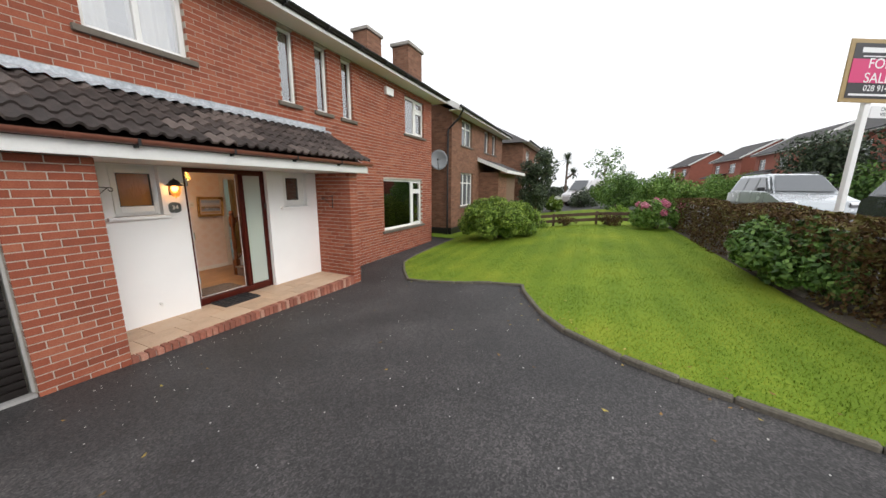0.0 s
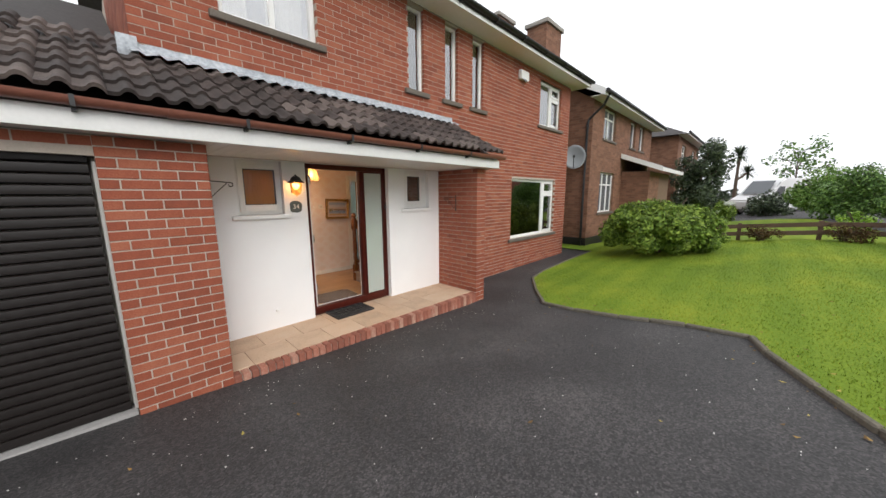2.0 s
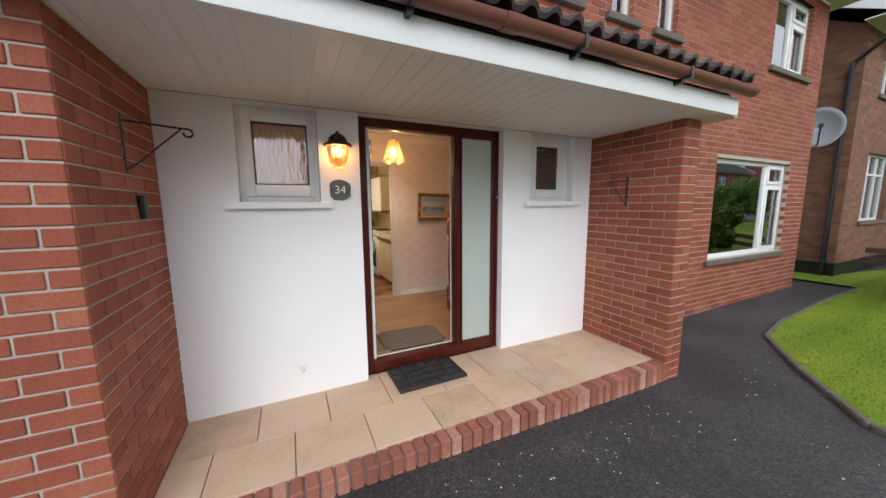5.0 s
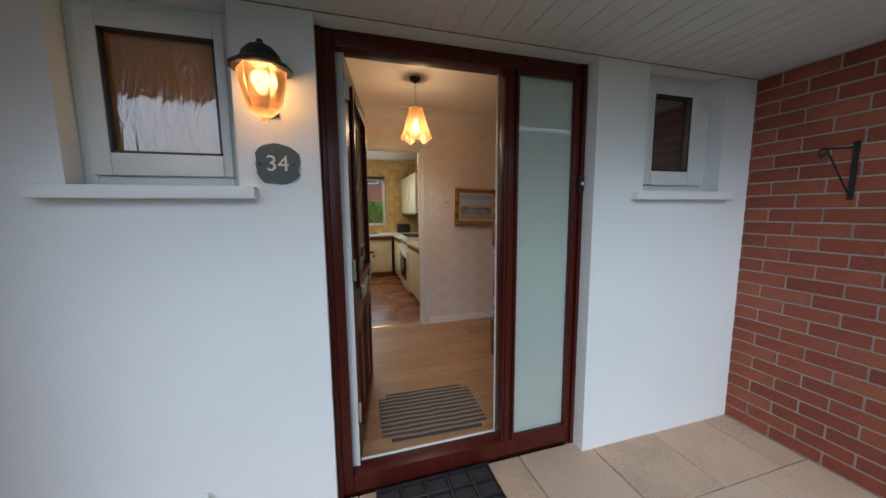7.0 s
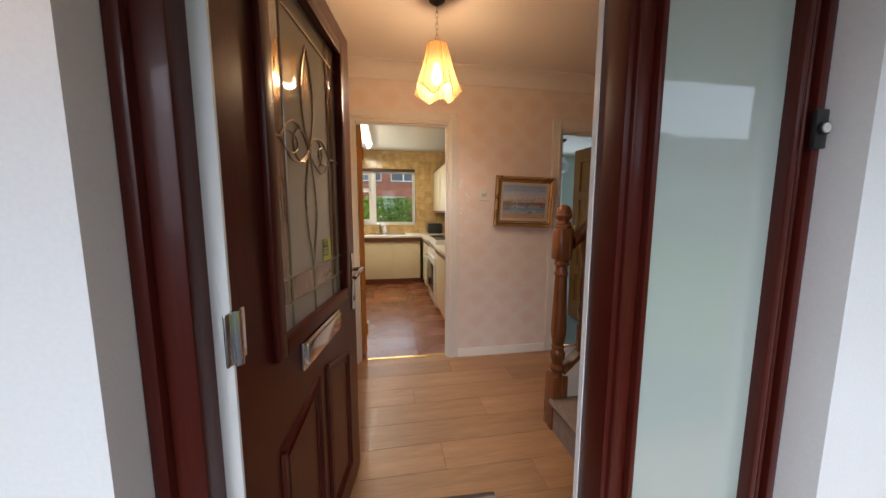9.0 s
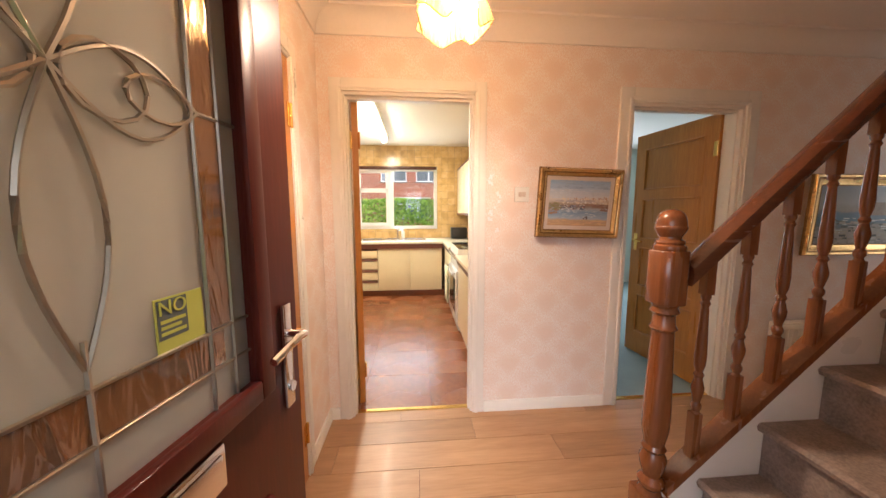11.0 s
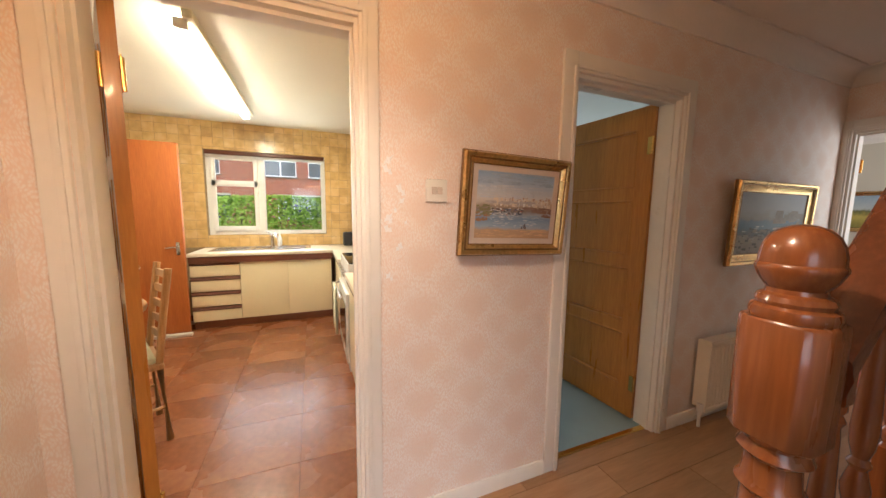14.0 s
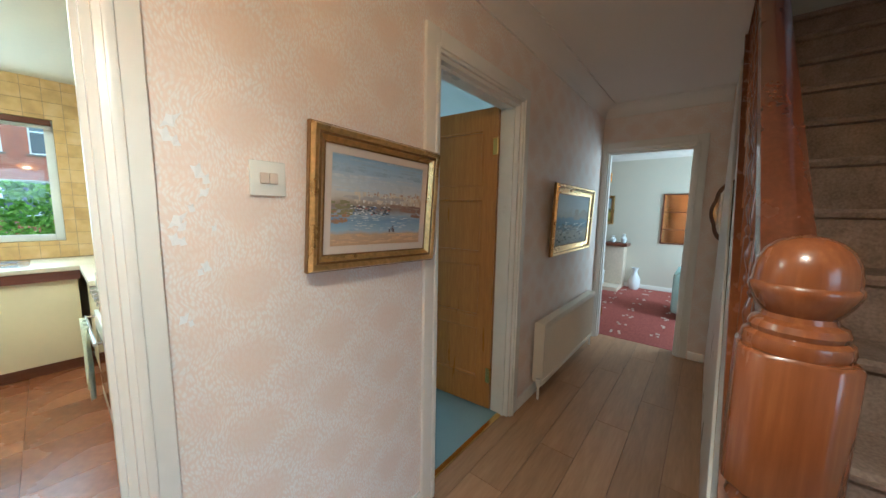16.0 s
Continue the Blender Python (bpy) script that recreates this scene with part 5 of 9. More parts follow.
# leaded lines
b = bmesh.new()
cu, cz = (gu0 + gu1) / 2, 1.42
yl = -0.009
def lead_line(pts, r=0.0034):
    tube(b, [(p[0], yl, p[1]) for p in pts], r, 5)
lead_line([(gu0 + 0.06, gz0), (gu0 + 0.06, gz1)])
lead_line([(gu1 - 0.04, gz0), (gu1 - 0.04, gz1)])
lead_line([(gu1 - 0.095, gz0), (gu1 - 0.095, gz1)])
lead_line([(gu0 + 0.115, gz0), (gu0 + 0.115, gz1)])
lead_line([(gu0, gz0 + 0.07), (gu1, gz0 + 0.07)])
lead_line([(gu0, gz0 + 0.14), (gu1, gz0 + 0.14)])
lead_line([(gu0, gz1 - 0.07), (gu1, gz1 - 0.07)])
lead_line([(gu0, cz), (gu0 + 0.09, cz)])
lead_line([(gu1, cz), (gu1 - 0.09, cz)])
lead_line([(cu, gz0), (cu, gz0 + 0.2)])
for s in (-1, 1):
    for a0, a1, amp in ((0.0, 0.30, 0.045), (0.0, -0.34, 0.04)):
        lead_line([(cu + s * amp * math.sin(math.pi * k / 12), cz + a0 + (a1 - a0) * k / 12) for k in range(13)])
    lead_line([(cu + s * 0.19 * k / 12, cz + s * 0.05 * math.sin(math.pi * k / 12)) for k in range(13)])
    lead_line([(cu + s * 0.19 * k / 12, cz - s * 0.06 * math.sin(math.pi * k / 12)) for k in range(13)])
    lead_line([(cu + s * (0.06 + 0.05 * math.cos(2 * math.pi * k / 14)), cz + 0.045 * math.sin(2 * math.pi * k / 14)) for k in range(15)])
    lead_line([(cu + s * (0.13 + 0.05 * math.cos(2 * math.pi * k / 14)), cz + 0.03 * math.sin(2 * math.pi * k / 14)) for k in range(15)])
part("leading", b, M["pewter"], leaf, "curling silver lead lines")
b = bmesh.new()
for u0, u1, z0, z1, tp in ((0.15, 0.40, 0.13, 0.70, 1), (0.475, 0.725, 0.13, 0.70, -1)):
    for off, h_ in ((0.0, 0.010), (0.028, 0.004)):
        q = [(u0 + off, z0 + off), (u1 - off, z0 + off), (u1 - off, z1 - off - (0.06 if tp < 0 else 0.0)), (u0 + off, z1 - off - (0.06 if tp > 0 else 0.0))]
        for k in range(4):
            p0, p1 = q[k], q[(k + 1) % 4]
            tube(b, [(p0[0], -T - 0.001, p0[1]), (p1[0], -T - 0.001, p1[1])], h_, 6)
part("panel_moulding", b, M["mahog"], leaf)
b = bmesh.new()
bx(b, 0.27, 0.60, -T - 0.014, -T - 0.0005, 0.79, 0.87, 0.004)
bx(b, 0.285, 0.585, -T - 0.022, -T - 0.012, 0.80, 0.86, 0.004)
part("letterbox", b, M["chrome"], leaf, "chrome letterbox")
for sgn in (-1, 1):
    b = bmesh.new()
    lo, hi = sorted((sgn * (T + 0.0005), sgn * (T + 0.012)))
    bx(b, 0.80, 0.835, lo, hi, 0.80, 1.05, 0.005)
    cyl(b, (0.8175, sgn * (T + 0.01), 0.98), (0.8175, sgn * (T + 0.05), 0.98), 0.01)
    tube(b, [(0.8175, sgn * (T + 0.05), 0.98), (0.79, sgn * (T + 0.052), 0.982), (0.74, sgn * (T + 0.05), 0.975), (0.70, sgn * (T + 0.046), 0.965)], 0.009)
    cyl(b, (0.8175, sgn * (T + 0.01), 0.85), (0.8175, sgn * (T + 0.018), 0.85), 0.012)
    part("door_handle", b, M["chrome"], leaf, "chrome lever handle on a long plate")
for z in (0.25, 0.95, 1.75):
    b = bmesh.new()
    bx(b, -0.03, 0.03, -T - 0.006, -T - 0.0005, z, z + 0.10, 0.003)
    cyl(b, (-0.004, -T - 0.01, z - 0.002), (-0.004, -T - 0.01, z + 0.102), 0.009)
    part("hinge", b, M["chrome"], leaf)
b = bmesh.new()
bx(b, -0.006, 0.0, -T, T, 0, LH)
part("white_edge", b, M["upvc"], leaf, "white hinge edge", smooth=False)
# yellow sticker inside the glass
b = bmesh.new()
bx(b, 0.528, 0.612, -0.0075, -0.0062, 1.055, 1.138)
M["yellow"] = surface("yellow_sticker", (0.42, 0.43, 0.08), 0.5, vary=0.05, bump=0)
st = part("sticker", b, M["yellow"], leaf, "yellow notice sticker", smooth=False)


def text_mesh(name, body, size, m, material, parent=None, depth=0.001, align='CENTER'):
    c = bpy.data.curves.new(name, 'FONT')
    c.body, c.size, c.extrude, c.align_x, c.align_y = body, size, depth, align, 'CENTER'
    tmp = bpy.data.objects.new(name, c)
    scene.collection.objects.link(tmp)
    dg = bpy.context.evaluated_depsgraph_get()
    me = bpy.data.meshes.new_from_object(tmp.evaluated_get(dg))
    bpy.data.objects.remove(tmp)
    me.materials.clear()
    me.materials.append(material)
    o = new(name, me)
    o.matrix_basis = m
    if parent:
        o.parent = parent
    return o


b = bmesh.new()
bx(b, 0.531, 0.581, -0.0082, -0.0076, 1.076, 1.135)
part("dark_panel", b, M["slate"], leaf, "dark printed panel", smooth=False)
text_mesh("lettering", "NO", 0.03, pose(0.556, -0.0088, 1.122, 90, 0, 0), M["yellow"], leaf)
b = bmesh.new()
for k in range(3):
    bx(b, 0.535, 0.577 - 0.008 * (k % 2), -0.0088, -0.0083, 1.1 - 0.009 * k, 1.105 - 0.009 * k)
part("writing_bars", b, M["yellow"], leaf, "yellow lines of small print", smooth=False)
M["amber_glass"] = obscured("amber_rippled_glass", (0.2, 0.085, 0.03), 0.3)
for ga, gb_, gc, gd in ((gu1 - 0.092, gu1 - 0.043, gz0 + 0.145, gz1 - 0.075), (gu0 + 0.063, gu0 + 0.112, gz0 + 0.145, gz1 - 0.075), (gu0 + 0.063, gu1 - 0.063, gz0 + 0.075, gz0 + 0.137)):
    b = bmesh.new()
    bx(b, ga, gb_, -0.0085, -0.0065, gc, gd)
    part("glass_border", b, M["amber_glass"], leaf, "amber rippled glass border strip", smooth=False)


# ---- panelled inner doors ----
def panel_door(name, label, m, w, h, rows, material, handle_side=1, hinge=True, t=0.019, two=False):
    d = empty(name, label, "door", at=m)
    st_, rl = 0.10, 0.085
    holes = []
    zz = 0.20
    ph = (h - 0.20 - 0.13 - rl * (rows - 1)) / rows
    for _ in range(rows):
        holes.append((st_, w - st_, zz, zz + ph))
        zz += ph + rl
    b = bmesh.new()
    slabs(b, 0, w, 0, h, holes, lambda p, q, r, s: bx(b, p, q, -t, t, r, s))
    part("leaf", b, material, d, smooth=False)
    for p in holes:
        b = bmesh.new()
        bx(b, p[0], p[1], -0.006, 0.006, p[2], p[3])
        for sg in (-1, 1):
            for k in range(4):
                q = [(p[0], p[2]), (p[1], p[2]), (p[1], p[3]), (p[0], p[3])]
                a0, a1 = q[k], q[(k + 1) % 4]
                tube(b, [(a0[0], sg * 0.013, a0[1]), (a1[0], sg * 0.013, a1[1])], 0.010, 6)
        part("panel", b, material, d)
    hx = w - 0.055 if handle_side > 0 else 0.055
    for sg in (-1, 1):
        b = bmesh.new()
        lo, hi = sorted((sg * (t + 0.0005), sg * (t + 0.006)))
        bx(b, hx - 0.02, hx + 0.02, lo, hi, 0.93, 1.08, 0.003)
        cyl(b, (hx, sg * (t + 0.005), 1.02), (hx, sg * (t + 0.04), 1.02), 0.009)
        tube(b, [(hx, sg * (t + 0.04), 1.02), (hx - handle_side * 0.05, sg * (t + 0.042), 1.02), (hx - handle_side * 0.10, sg * (t + 0.036), 1.012)], 0.008)
        part("door_handle", b, M["brass"], d, "brass lever handle")
    if hinge:
        for z in (0.18, h - 0.28):
            b = bmesh.new()
            ex = 0.0 if handle_side > 0 else w
            cyl(b, (ex, -t - 0.006, z), (ex, -t - 0.006, z + 0.1), 0.007)
            bx(b, ex - 0.028, ex + 0.028, -t - 0.004, -t - 0.0005, z, z + 0.1)
            part("hinge", b, M["brass"], d, "polished brass hinge")
            b = bmesh.new()
            cyl(b, (ex, t + 0.006, z), (ex, t + 0.006, z + 0.1), 0.007)
            bx(b, ex, ex + 0.03 * (1 if ex == 0.0 else -1), t + 0.0005, t + 0.004, z, z + 0.1)
            part("hinge", b, M["brass"], d, "polished brass hinge")
    return d


def leaf_pose(hx, hy, dx, dy, z=FLOOR + 0.012):
    u = Vector((dx, dy, 0)).normalized()
    return Matrix(((u.x, -u.y, 0, hx), (u.y, u.x, 0, hy), (0, 0, 1, z), (0, 0, 0, 1)))


panel_door("back_room_door", "orange pine panelled door standing open on brass hinges", leaf_pose(2.592, 2.265, -0.06, 0.71), 0.73, 1.925, 4, M["oak"])
panel_door("kitchen_door", "orange pine panelled door standing wide open into the kitchen", leaf_pose(0.178, 2.27, -0.43, 0.90), 0.735, 1.935, 4, M["oak"])
panel_door("cloakroom_door", "closed orange pine panelled door in the hall side wall", leaf_pose(-0.005, cd[1] - 0.02, 0.0, -1.0), 0.72, 1.91, 4, M["oak"])
panel_door("lounge_door", "dark edged pine lounge door folded back against the lounge wall", leaf_pose(4.605, 2.10, 0.25, 0.95), 0.70, 1.91, 4, M["oak"])

# ---- hall floor planks and kitchen floor tiles are laid at the end ----
# ---- stairs ----
SX, SY0, SY1, RISE, GO = 1.31, 0.30, 1.12, 0.192, 0.202
stairs = empty("stairs", "staircase carpeted in mottled beige with turned wooden balustrade", "staircase", kind="structure", at=(SX, 0, FLOOR))
NST = 13
for k in range(NST):
    b = bmesh.new()
    x0 = k * GO
    z1 = (k + 1) * RISE
    prof = [(x0, max(0.0, z1 - RISE - 0.05)), (x0, z1 - 0.035), (x0 - 0.022, z1 - 0.028), (x0 - 0.028, z1 - 0.012), (x0 - 0.018, z1), (x0 + GO + 0.02, z1), (x0 + GO + 0.02, max(0.0, z1 - RISE - 0.05))]
    extrude_profile(b, prof, 'y', SY0, SY1)
    part("step", b, M["stair_carpet"], stairs)
b = bmesh.new()
L = NST * GO
prof = [(0.03, 0.0), (0.03, 0.30), (L, 0.30 + (L - 0.03) * RISE / GO), (L, 0.30 + (L - 0.03) * RISE / GO - 0.34), (0.6, 0.0)]
extrude_profile(b, prof, 'y', SY1 + 0.002, SY1 + 0.032)
part("string", b, M["gloss_white"], stairs, "white painted stair string", smooth=False)
b = bmesh.new()
extrude_profile(b, [(0.55, -0.0), (L + 0.4, 0.0), (L + 0.4, 2.35), (L, 2.35), (L, 0.25 + (L - 0.6) * RISE / GO)], 'y', SY1 + 0.033, SY1 + 0.043)
part("spandrel", b, M["gloss_white"], stairs, "white boarding under the stairs", smooth=False)
RS = RISE / GO
b = bmesh.new()
d0, d1 = Vector((0.08, SY1 + 0.02, 0.30 + 0.05 * RS)), Vector((L, SY1 + 0.02, 0.30 + (L - 0.03) * RS))
def sloped(bm_, x0, z0, x1, z1, hh, y0, y1):
    extrude_profile(bm_, [(x0, z0), (x1, z1), (x1, z1 + hh), (x0, z0 + hh)], 'y', y0, y1)
sloped(b, 0.06, 0.30 + 0.03 * RS + 0.003, L, 0.30 + (L - 0.03) * RS + 0.003, 0.035, SY1 - 0.012, SY1 + 0.052)
part("base_rail", b, M["stairwood"], stairs, "sloping base rail", smooth=False)
b = bmesh.new()
zr0 = 1.055
prof = []
for yy, zz in ((-0.03, 0.0), (0.03, 0.0), (0.036, 0.03), (0.032, 0.055), (0.015, 0.07), (-0.015, 0.07), (-0.032, 0.055), (-0.036, 0.03)):
    prof.append((yy, zz))
va = [b.verts.new((0.085, SY1 + 0.02 + p[0], zr0 + p[1])) for p in prof]
vb = [b.verts.new((L, SY1 + 0.02 + p[0], zr0 + (L - 0.085) * RS + p[1])) for p in prof]
for k in range(8):
    b.faces.new((va[k], va[(k + 1) % 8], vb[(k + 1) % 8], vb[k]))
b.faces.new(va[::-1])
b.faces.new(vb)
part("handrail", b, M["dark_rail"], stairs, "polished red-brown handrail")
bal_mesh = None
for k in range(21):
    x = 0.165 + k * 0.134
    if x > L - 0.05:
        break
    zb = 0.335 + (x - 0.03) * RS - 0.01
    hgt = (zr0 + (x - 0.085) * RS + 0.01) - zb
    if bal_mesh is None:
        b = bmesh.new()
        bx(b, -0.02, 0.02, -0.02, 0.02, -0.03, 0.16)
        s = hgt - 0.16
        pr = [(0.019, 0.16), (0.014, 0.168), (0.021, 0.18), (0.021, 0.19), (0.014, 0.2), (0.024, 0.235), (0.026, 0.25), (0.015, 0.285), (0.021, 0.295), (0.014, 0.306), (0.022, 0.33), (0.024, 0.36), (0.016, hgt - 0.18), (0.014, hgt - 0.16), (0.02, hgt - 0.15), (0.014, hgt - 0.14), (0.02, hgt - 0.13), (0.019, hgt - 0.12)]
        lathe(b, pr, seg=12)
        bx(b, -0.02, 0.02, -0.02, 0.02, hgt - 0.12, hgt + 0.03)
        finish(b, True)
        bal_mesh = bpy.data.meshes.new("baluster")
        b.to_mesh(bal_mesh)
        b.free()
        bal_mesh.materials.append(M["stairwood"])
    o = new("baluster", bal_mesh)
    o.location = (x, SY1 + 0.02, zb)
    o.scale = (0.74, 0.74, 1.0)
    o.parent = stairs
newel = empty("newel", "turned wooden newel post with ball cap", "newel post", at=Matrix.Translation((1.347, 1.154, FLOOR)) @ Matrix.Diagonal((0.9, 0.9, 1.0, 1.0)))
b = bmesh.new()
bx(b, -0.052, 0.052, -0.052, 0.052, 0.0, 0.32, 0.006)
part("base_block", b, M["stairwood"], newel)
b = bmesh.new()
lathe(b, [(0.046, 0.32), (0.03, 0.335), (0.046, 0.352), (0.048, 0.365), (0.032, 0.385), (0.043, 0.42), (0.047, 0.45), (0.034, 0.475), (0.042, 0.487), (0.034, 0.50), (0.046, 0.56), (0.047, 0.60), (0.040, 0.80), (0.036, 0.90), (0.045, 0.91), (0.037, 0.922), (0.035, 0.955), (0.047, 0.965), (0.04, 0.98), (0.047, 0.992)], seg=24)
part("turned_shaft", b, M["stairwood"], newel)
b = bmesh.new()
bx(b, -0.054, 0.054, -0.054, 0.054, 0.992, 1.165)
bmesh.ops.bevel(b, geom=[e for e in b.edges if abs(e.verts[0].co.z - e.verts[1].co.z) > 0.1], offset=0.022, segments=1, affect='EDGES')
bmesh.ops.bevel(b, geom=b.edges[:], offset=0.004, segments=1, affect='EDGES')
part("top_block", b, M["stairwood"], newel)
b = bmesh.new()
lathe(b, [(0.05, 1.165), (0.052, 1.172), (0.05, 1.180), (0.044, 1.184), (0.046, 1.190), (0.043, 1.197), (0.035, 1.201), (0.034, 1.207), (0.039, 1.213), (0.045, 1.222), (0.0485, 1.230), (0.0505, 1.235), (0.0495, 1.240), (0.0475, 1.242), (0.047, 1.252), (0.0445, 1.266), (0.038, 1.279), (0.028, 1.288), (0.014, 1.2935), (0.001, 1.295)], seg=28)
part("ball_cap", b, M["stairwood"], newel)
# landing balustrade above
land = empty("landing_rail", "wooden landing balustrade with turned balusters", "balustrade", at=(1.75, 1.19, CEIL + 0.18))
b = bmesh.new()
bx(b, 0.0, 2.7, -0.03, 0.03, 0.90, 0.96, 0.01)
part("handrail", b, M["dark_rail"], land)
b = bmesh.new()
bx(b, 0.0, 2.7, -0.03, 0.03, 0.0, 0.04, 0.005)
part("base_rail", b, M["stairwood"], land)
for k in range(22):
    o = new("baluster", bal_mesh)
    o.matrix_basis = Matrix.Translation((0.1 + k * 0.12, 0, 0.06)) @ Matrix.Diagonal((1, 1, 1.15, 1))
    o.parent = land


# ---- pictures ----
def painting(name, bands, scale=1.0):
    """Oils on canvas: layered bands from foot to top with brushy edges."""
    m = bpy.data.materials.new(name)
    t, n, l, bs = nodes_of(m)
    tc = n.new("ShaderNodeTexCoord")
    sx = n.new("ShaderNodeSeparateXYZ")
    l.new(tc.outputs["Generated"], sx.inputs[0])
    nz = n.new("ShaderNodeTexNoise")
    nz.inputs["Scale"].default_value = 9
    nz.inputs["Detail"].default_value = 6
    l.new(tc.outputs["Generated"], nz.inputs["Vector"])
    ma = n.new("ShaderNodeMath")
    ma.operation = 'MULTIPLY_ADD'
    ma.inputs[1].default_value = 0.28 * scale
    l.new(nz.outputs["Fac"], ma.inputs[0])
    sb = n.new("ShaderNodeMath")
    sb.operation = 'SUBTRACT'
    sb.inputs[1].default_value = 0.14 * scale
    l.new(sx.outputs["Z"], sb.inputs[0])
    l.new(sb.outputs[0], ma.inputs[2])
    r = ramp(n, bands)
    l.new(ma.outputs[0], r.inputs[0])
    l.new(r.outputs[0], bs.inputs["Base Color"])
    bs.inputs["Roughness"].default_value = 0.45
    bp = n.new("ShaderNodeBump")
    bp.inputs["Strength"].default_value = 0.2
    l.new(nz.outputs["Fac"], bp.inputs["Height"])
    l.new(bp.outputs[0], bs.inputs["Normal"])
    return m


harbour = painting("harbour_painting", [(0.0, (0.5, 0.32, 0.18)), (0.13, (0.5, 0.35, 0.22)), (0.17, (0.36, 0.46, 0.56)), (0.30, (0.2, 0.31, 0.48)), (0.38, (0.36, 0.4, 0.46)), (0.44, (0.26, 0.2, 0.17)), (0.49, (0.42, 0.34, 0.26)), (0.54, (0.58, 0.52, 0.46)), (0.60, (0.62, 0.6, 0.58)), (0.66, (0.57, 0.59, 0.62)), (0.82, (0.41, 0.51, 0.64)), (1.0, (0.28, 0.41, 0.6))], 0.3)
coast = painting("coast_painting", [(0.0, (0.2, 0.2, 0.17)), (0.2, (0.4, 0.36, 0.28)), (0.32, (0.15, 0.18, 0.18)), (0.42, (0.1, 0.2, 0.28)), (0.52, (0.14, 0.22, 0.3)), (0.58, (0.3, 0.3, 0.27)), (0.72, (0.36, 0.4, 0.42)), (1.0, (0.3, 0.36, 0.42))])
field = painting("field_painting", [(0.0, (0.2, 0.2, 0.05)), (0.35, (0.5, 0.4, 0.1)), (0.5, (0.12, 0.14, 0.05)), (0.6, (0.5, 0.55, 0.55)), (1.0, (0.3, 0.4, 0.5))])


def picture(name, label, m, w, h, art, mount=0.0, fw=0.045, frame_mat=None):
    """Framed picture: local x along the wall, z up, front towards -y."""
    p = empty(name, label, "picture", at=m)
    fm = frame_mat or M["gilt"]
    prof = [(0.0, 0.0), (0.0, -0.022), (0.006, -0.032), (0.014, -0.03), (0.02, -0.024), (0.028, -0.024), (0.034, -0.018), (fw, -0.010), (fw, 0.0)]
    b = bmesh.new()
    loops = []
    for cx, cz, sx, sz in ((0, 0, 1, 1), (w, 0, -1, 1), (w, h, -1, -1), (0, h, 1, -1)):
        loops.append([b.verts.new((cx + sx * q[0], q[1], cz + sz * q[0])) for q in prof])
    for k in range(4):
        a, c = loops[k], loops[(k + 1) % 4]
        for i in range(len(prof) - 1):
            b.faces.new((a[i], c[i], c[i + 1], a[i + 1]))
    part("frame", b, fm, p)
    for nm, q0, q1, y0, y1 in (("back_edge", -0.003, 0.002, -0.016, -0.001), ("groove", 0.0205, 0.0275, -0.0262, -0.0235), ("sight_edge", fw - 0.006, fw + 0.001, -0.0125, -0.009)):
        b = bmesh.new()
        slabs(b, q0, w - q0, q0, h - q0, [(q1, w - q1, q1, h - q1)], lambda a, c, r, s: bx(b, a, c, y0, y1, r, s))
        part(nm, b, M["bronze"], p, "dark bronze line of the frame", smooth=False)
    if mount:
        b = bmesh.new()
        slabs(b, fw - 0.003, w - fw + 0.003, fw - 0.003, h - fw + 0.003, [(fw + mount, w - fw - mount, fw + mount, h - fw - mount)], lambda a, c, r, s: bx(b, a, c, -0.009, -0.001, r, s))
        part("mount", b, M["mount"], p, "pale linen slip", smooth=False)
    b = bmesh.new()
    q = fw + mount - 0.002
    bx(b, q, w - q, -0.006, -0.002, q, h - q)
    part("canvas", b, art, p, "", smooth=False)
    return p


pic1 = picture("harbour_picture", "gilt framed harbour painting hanging on the papered wall", pose(1.262, 2.105, 1.198, 0, 0, 0) @ Matrix.Rotation(radians(1.6), 4, 'Y') @ Matrix.Rotation(radians(3), 4, 'X'), 0.514, 0.408, harbour, 0.024, 0.045)
pic2 = picture("coast_picture", "gilt framed rocky coast painting hanging above the radiator", pose(3.06, 2.105, 1.06, 2, 0, 0), 0.92, 0.52, coast, 0.0, 0.07)

def strokes(pic, w, h, m0, rows):
    """Dabs of paint on a canvas: rows of (colour name, colour, count, x0, x1, z0, z1, width, height)."""
    for nm, colour, k, x0, x1, z0, z1, sw_, sh in rows:
        boxes = []
        for _ in range(k):
            cx = m0 + (w - 2 * m0) * rng.uniform(x0, x1)
            cz = m0 + (h - 2 * m0) * rng.uniform(z0, z1)
            a_, c_ = sw_ * rng.uniform(0.4, 1.2) / 2, sh * rng.uniform(0.4, 1.2) / 2
            y_ = -0.0062 - rng.uniform(0, 0.0008)
            boxes.append((max(m0, cx - a_), min(w - m0, cx + a_), y_ - 0.0002, y_, max(m0, cz - c_), min(h - m0, cz + c_)))
        box_mesh("paint_layer", boxes, surface("paint_" + nm, colour, 0.5, vary=0.25, bump=0.1), pic, nm.replace("_", " ") + " dabs of oil paint", "stuff")


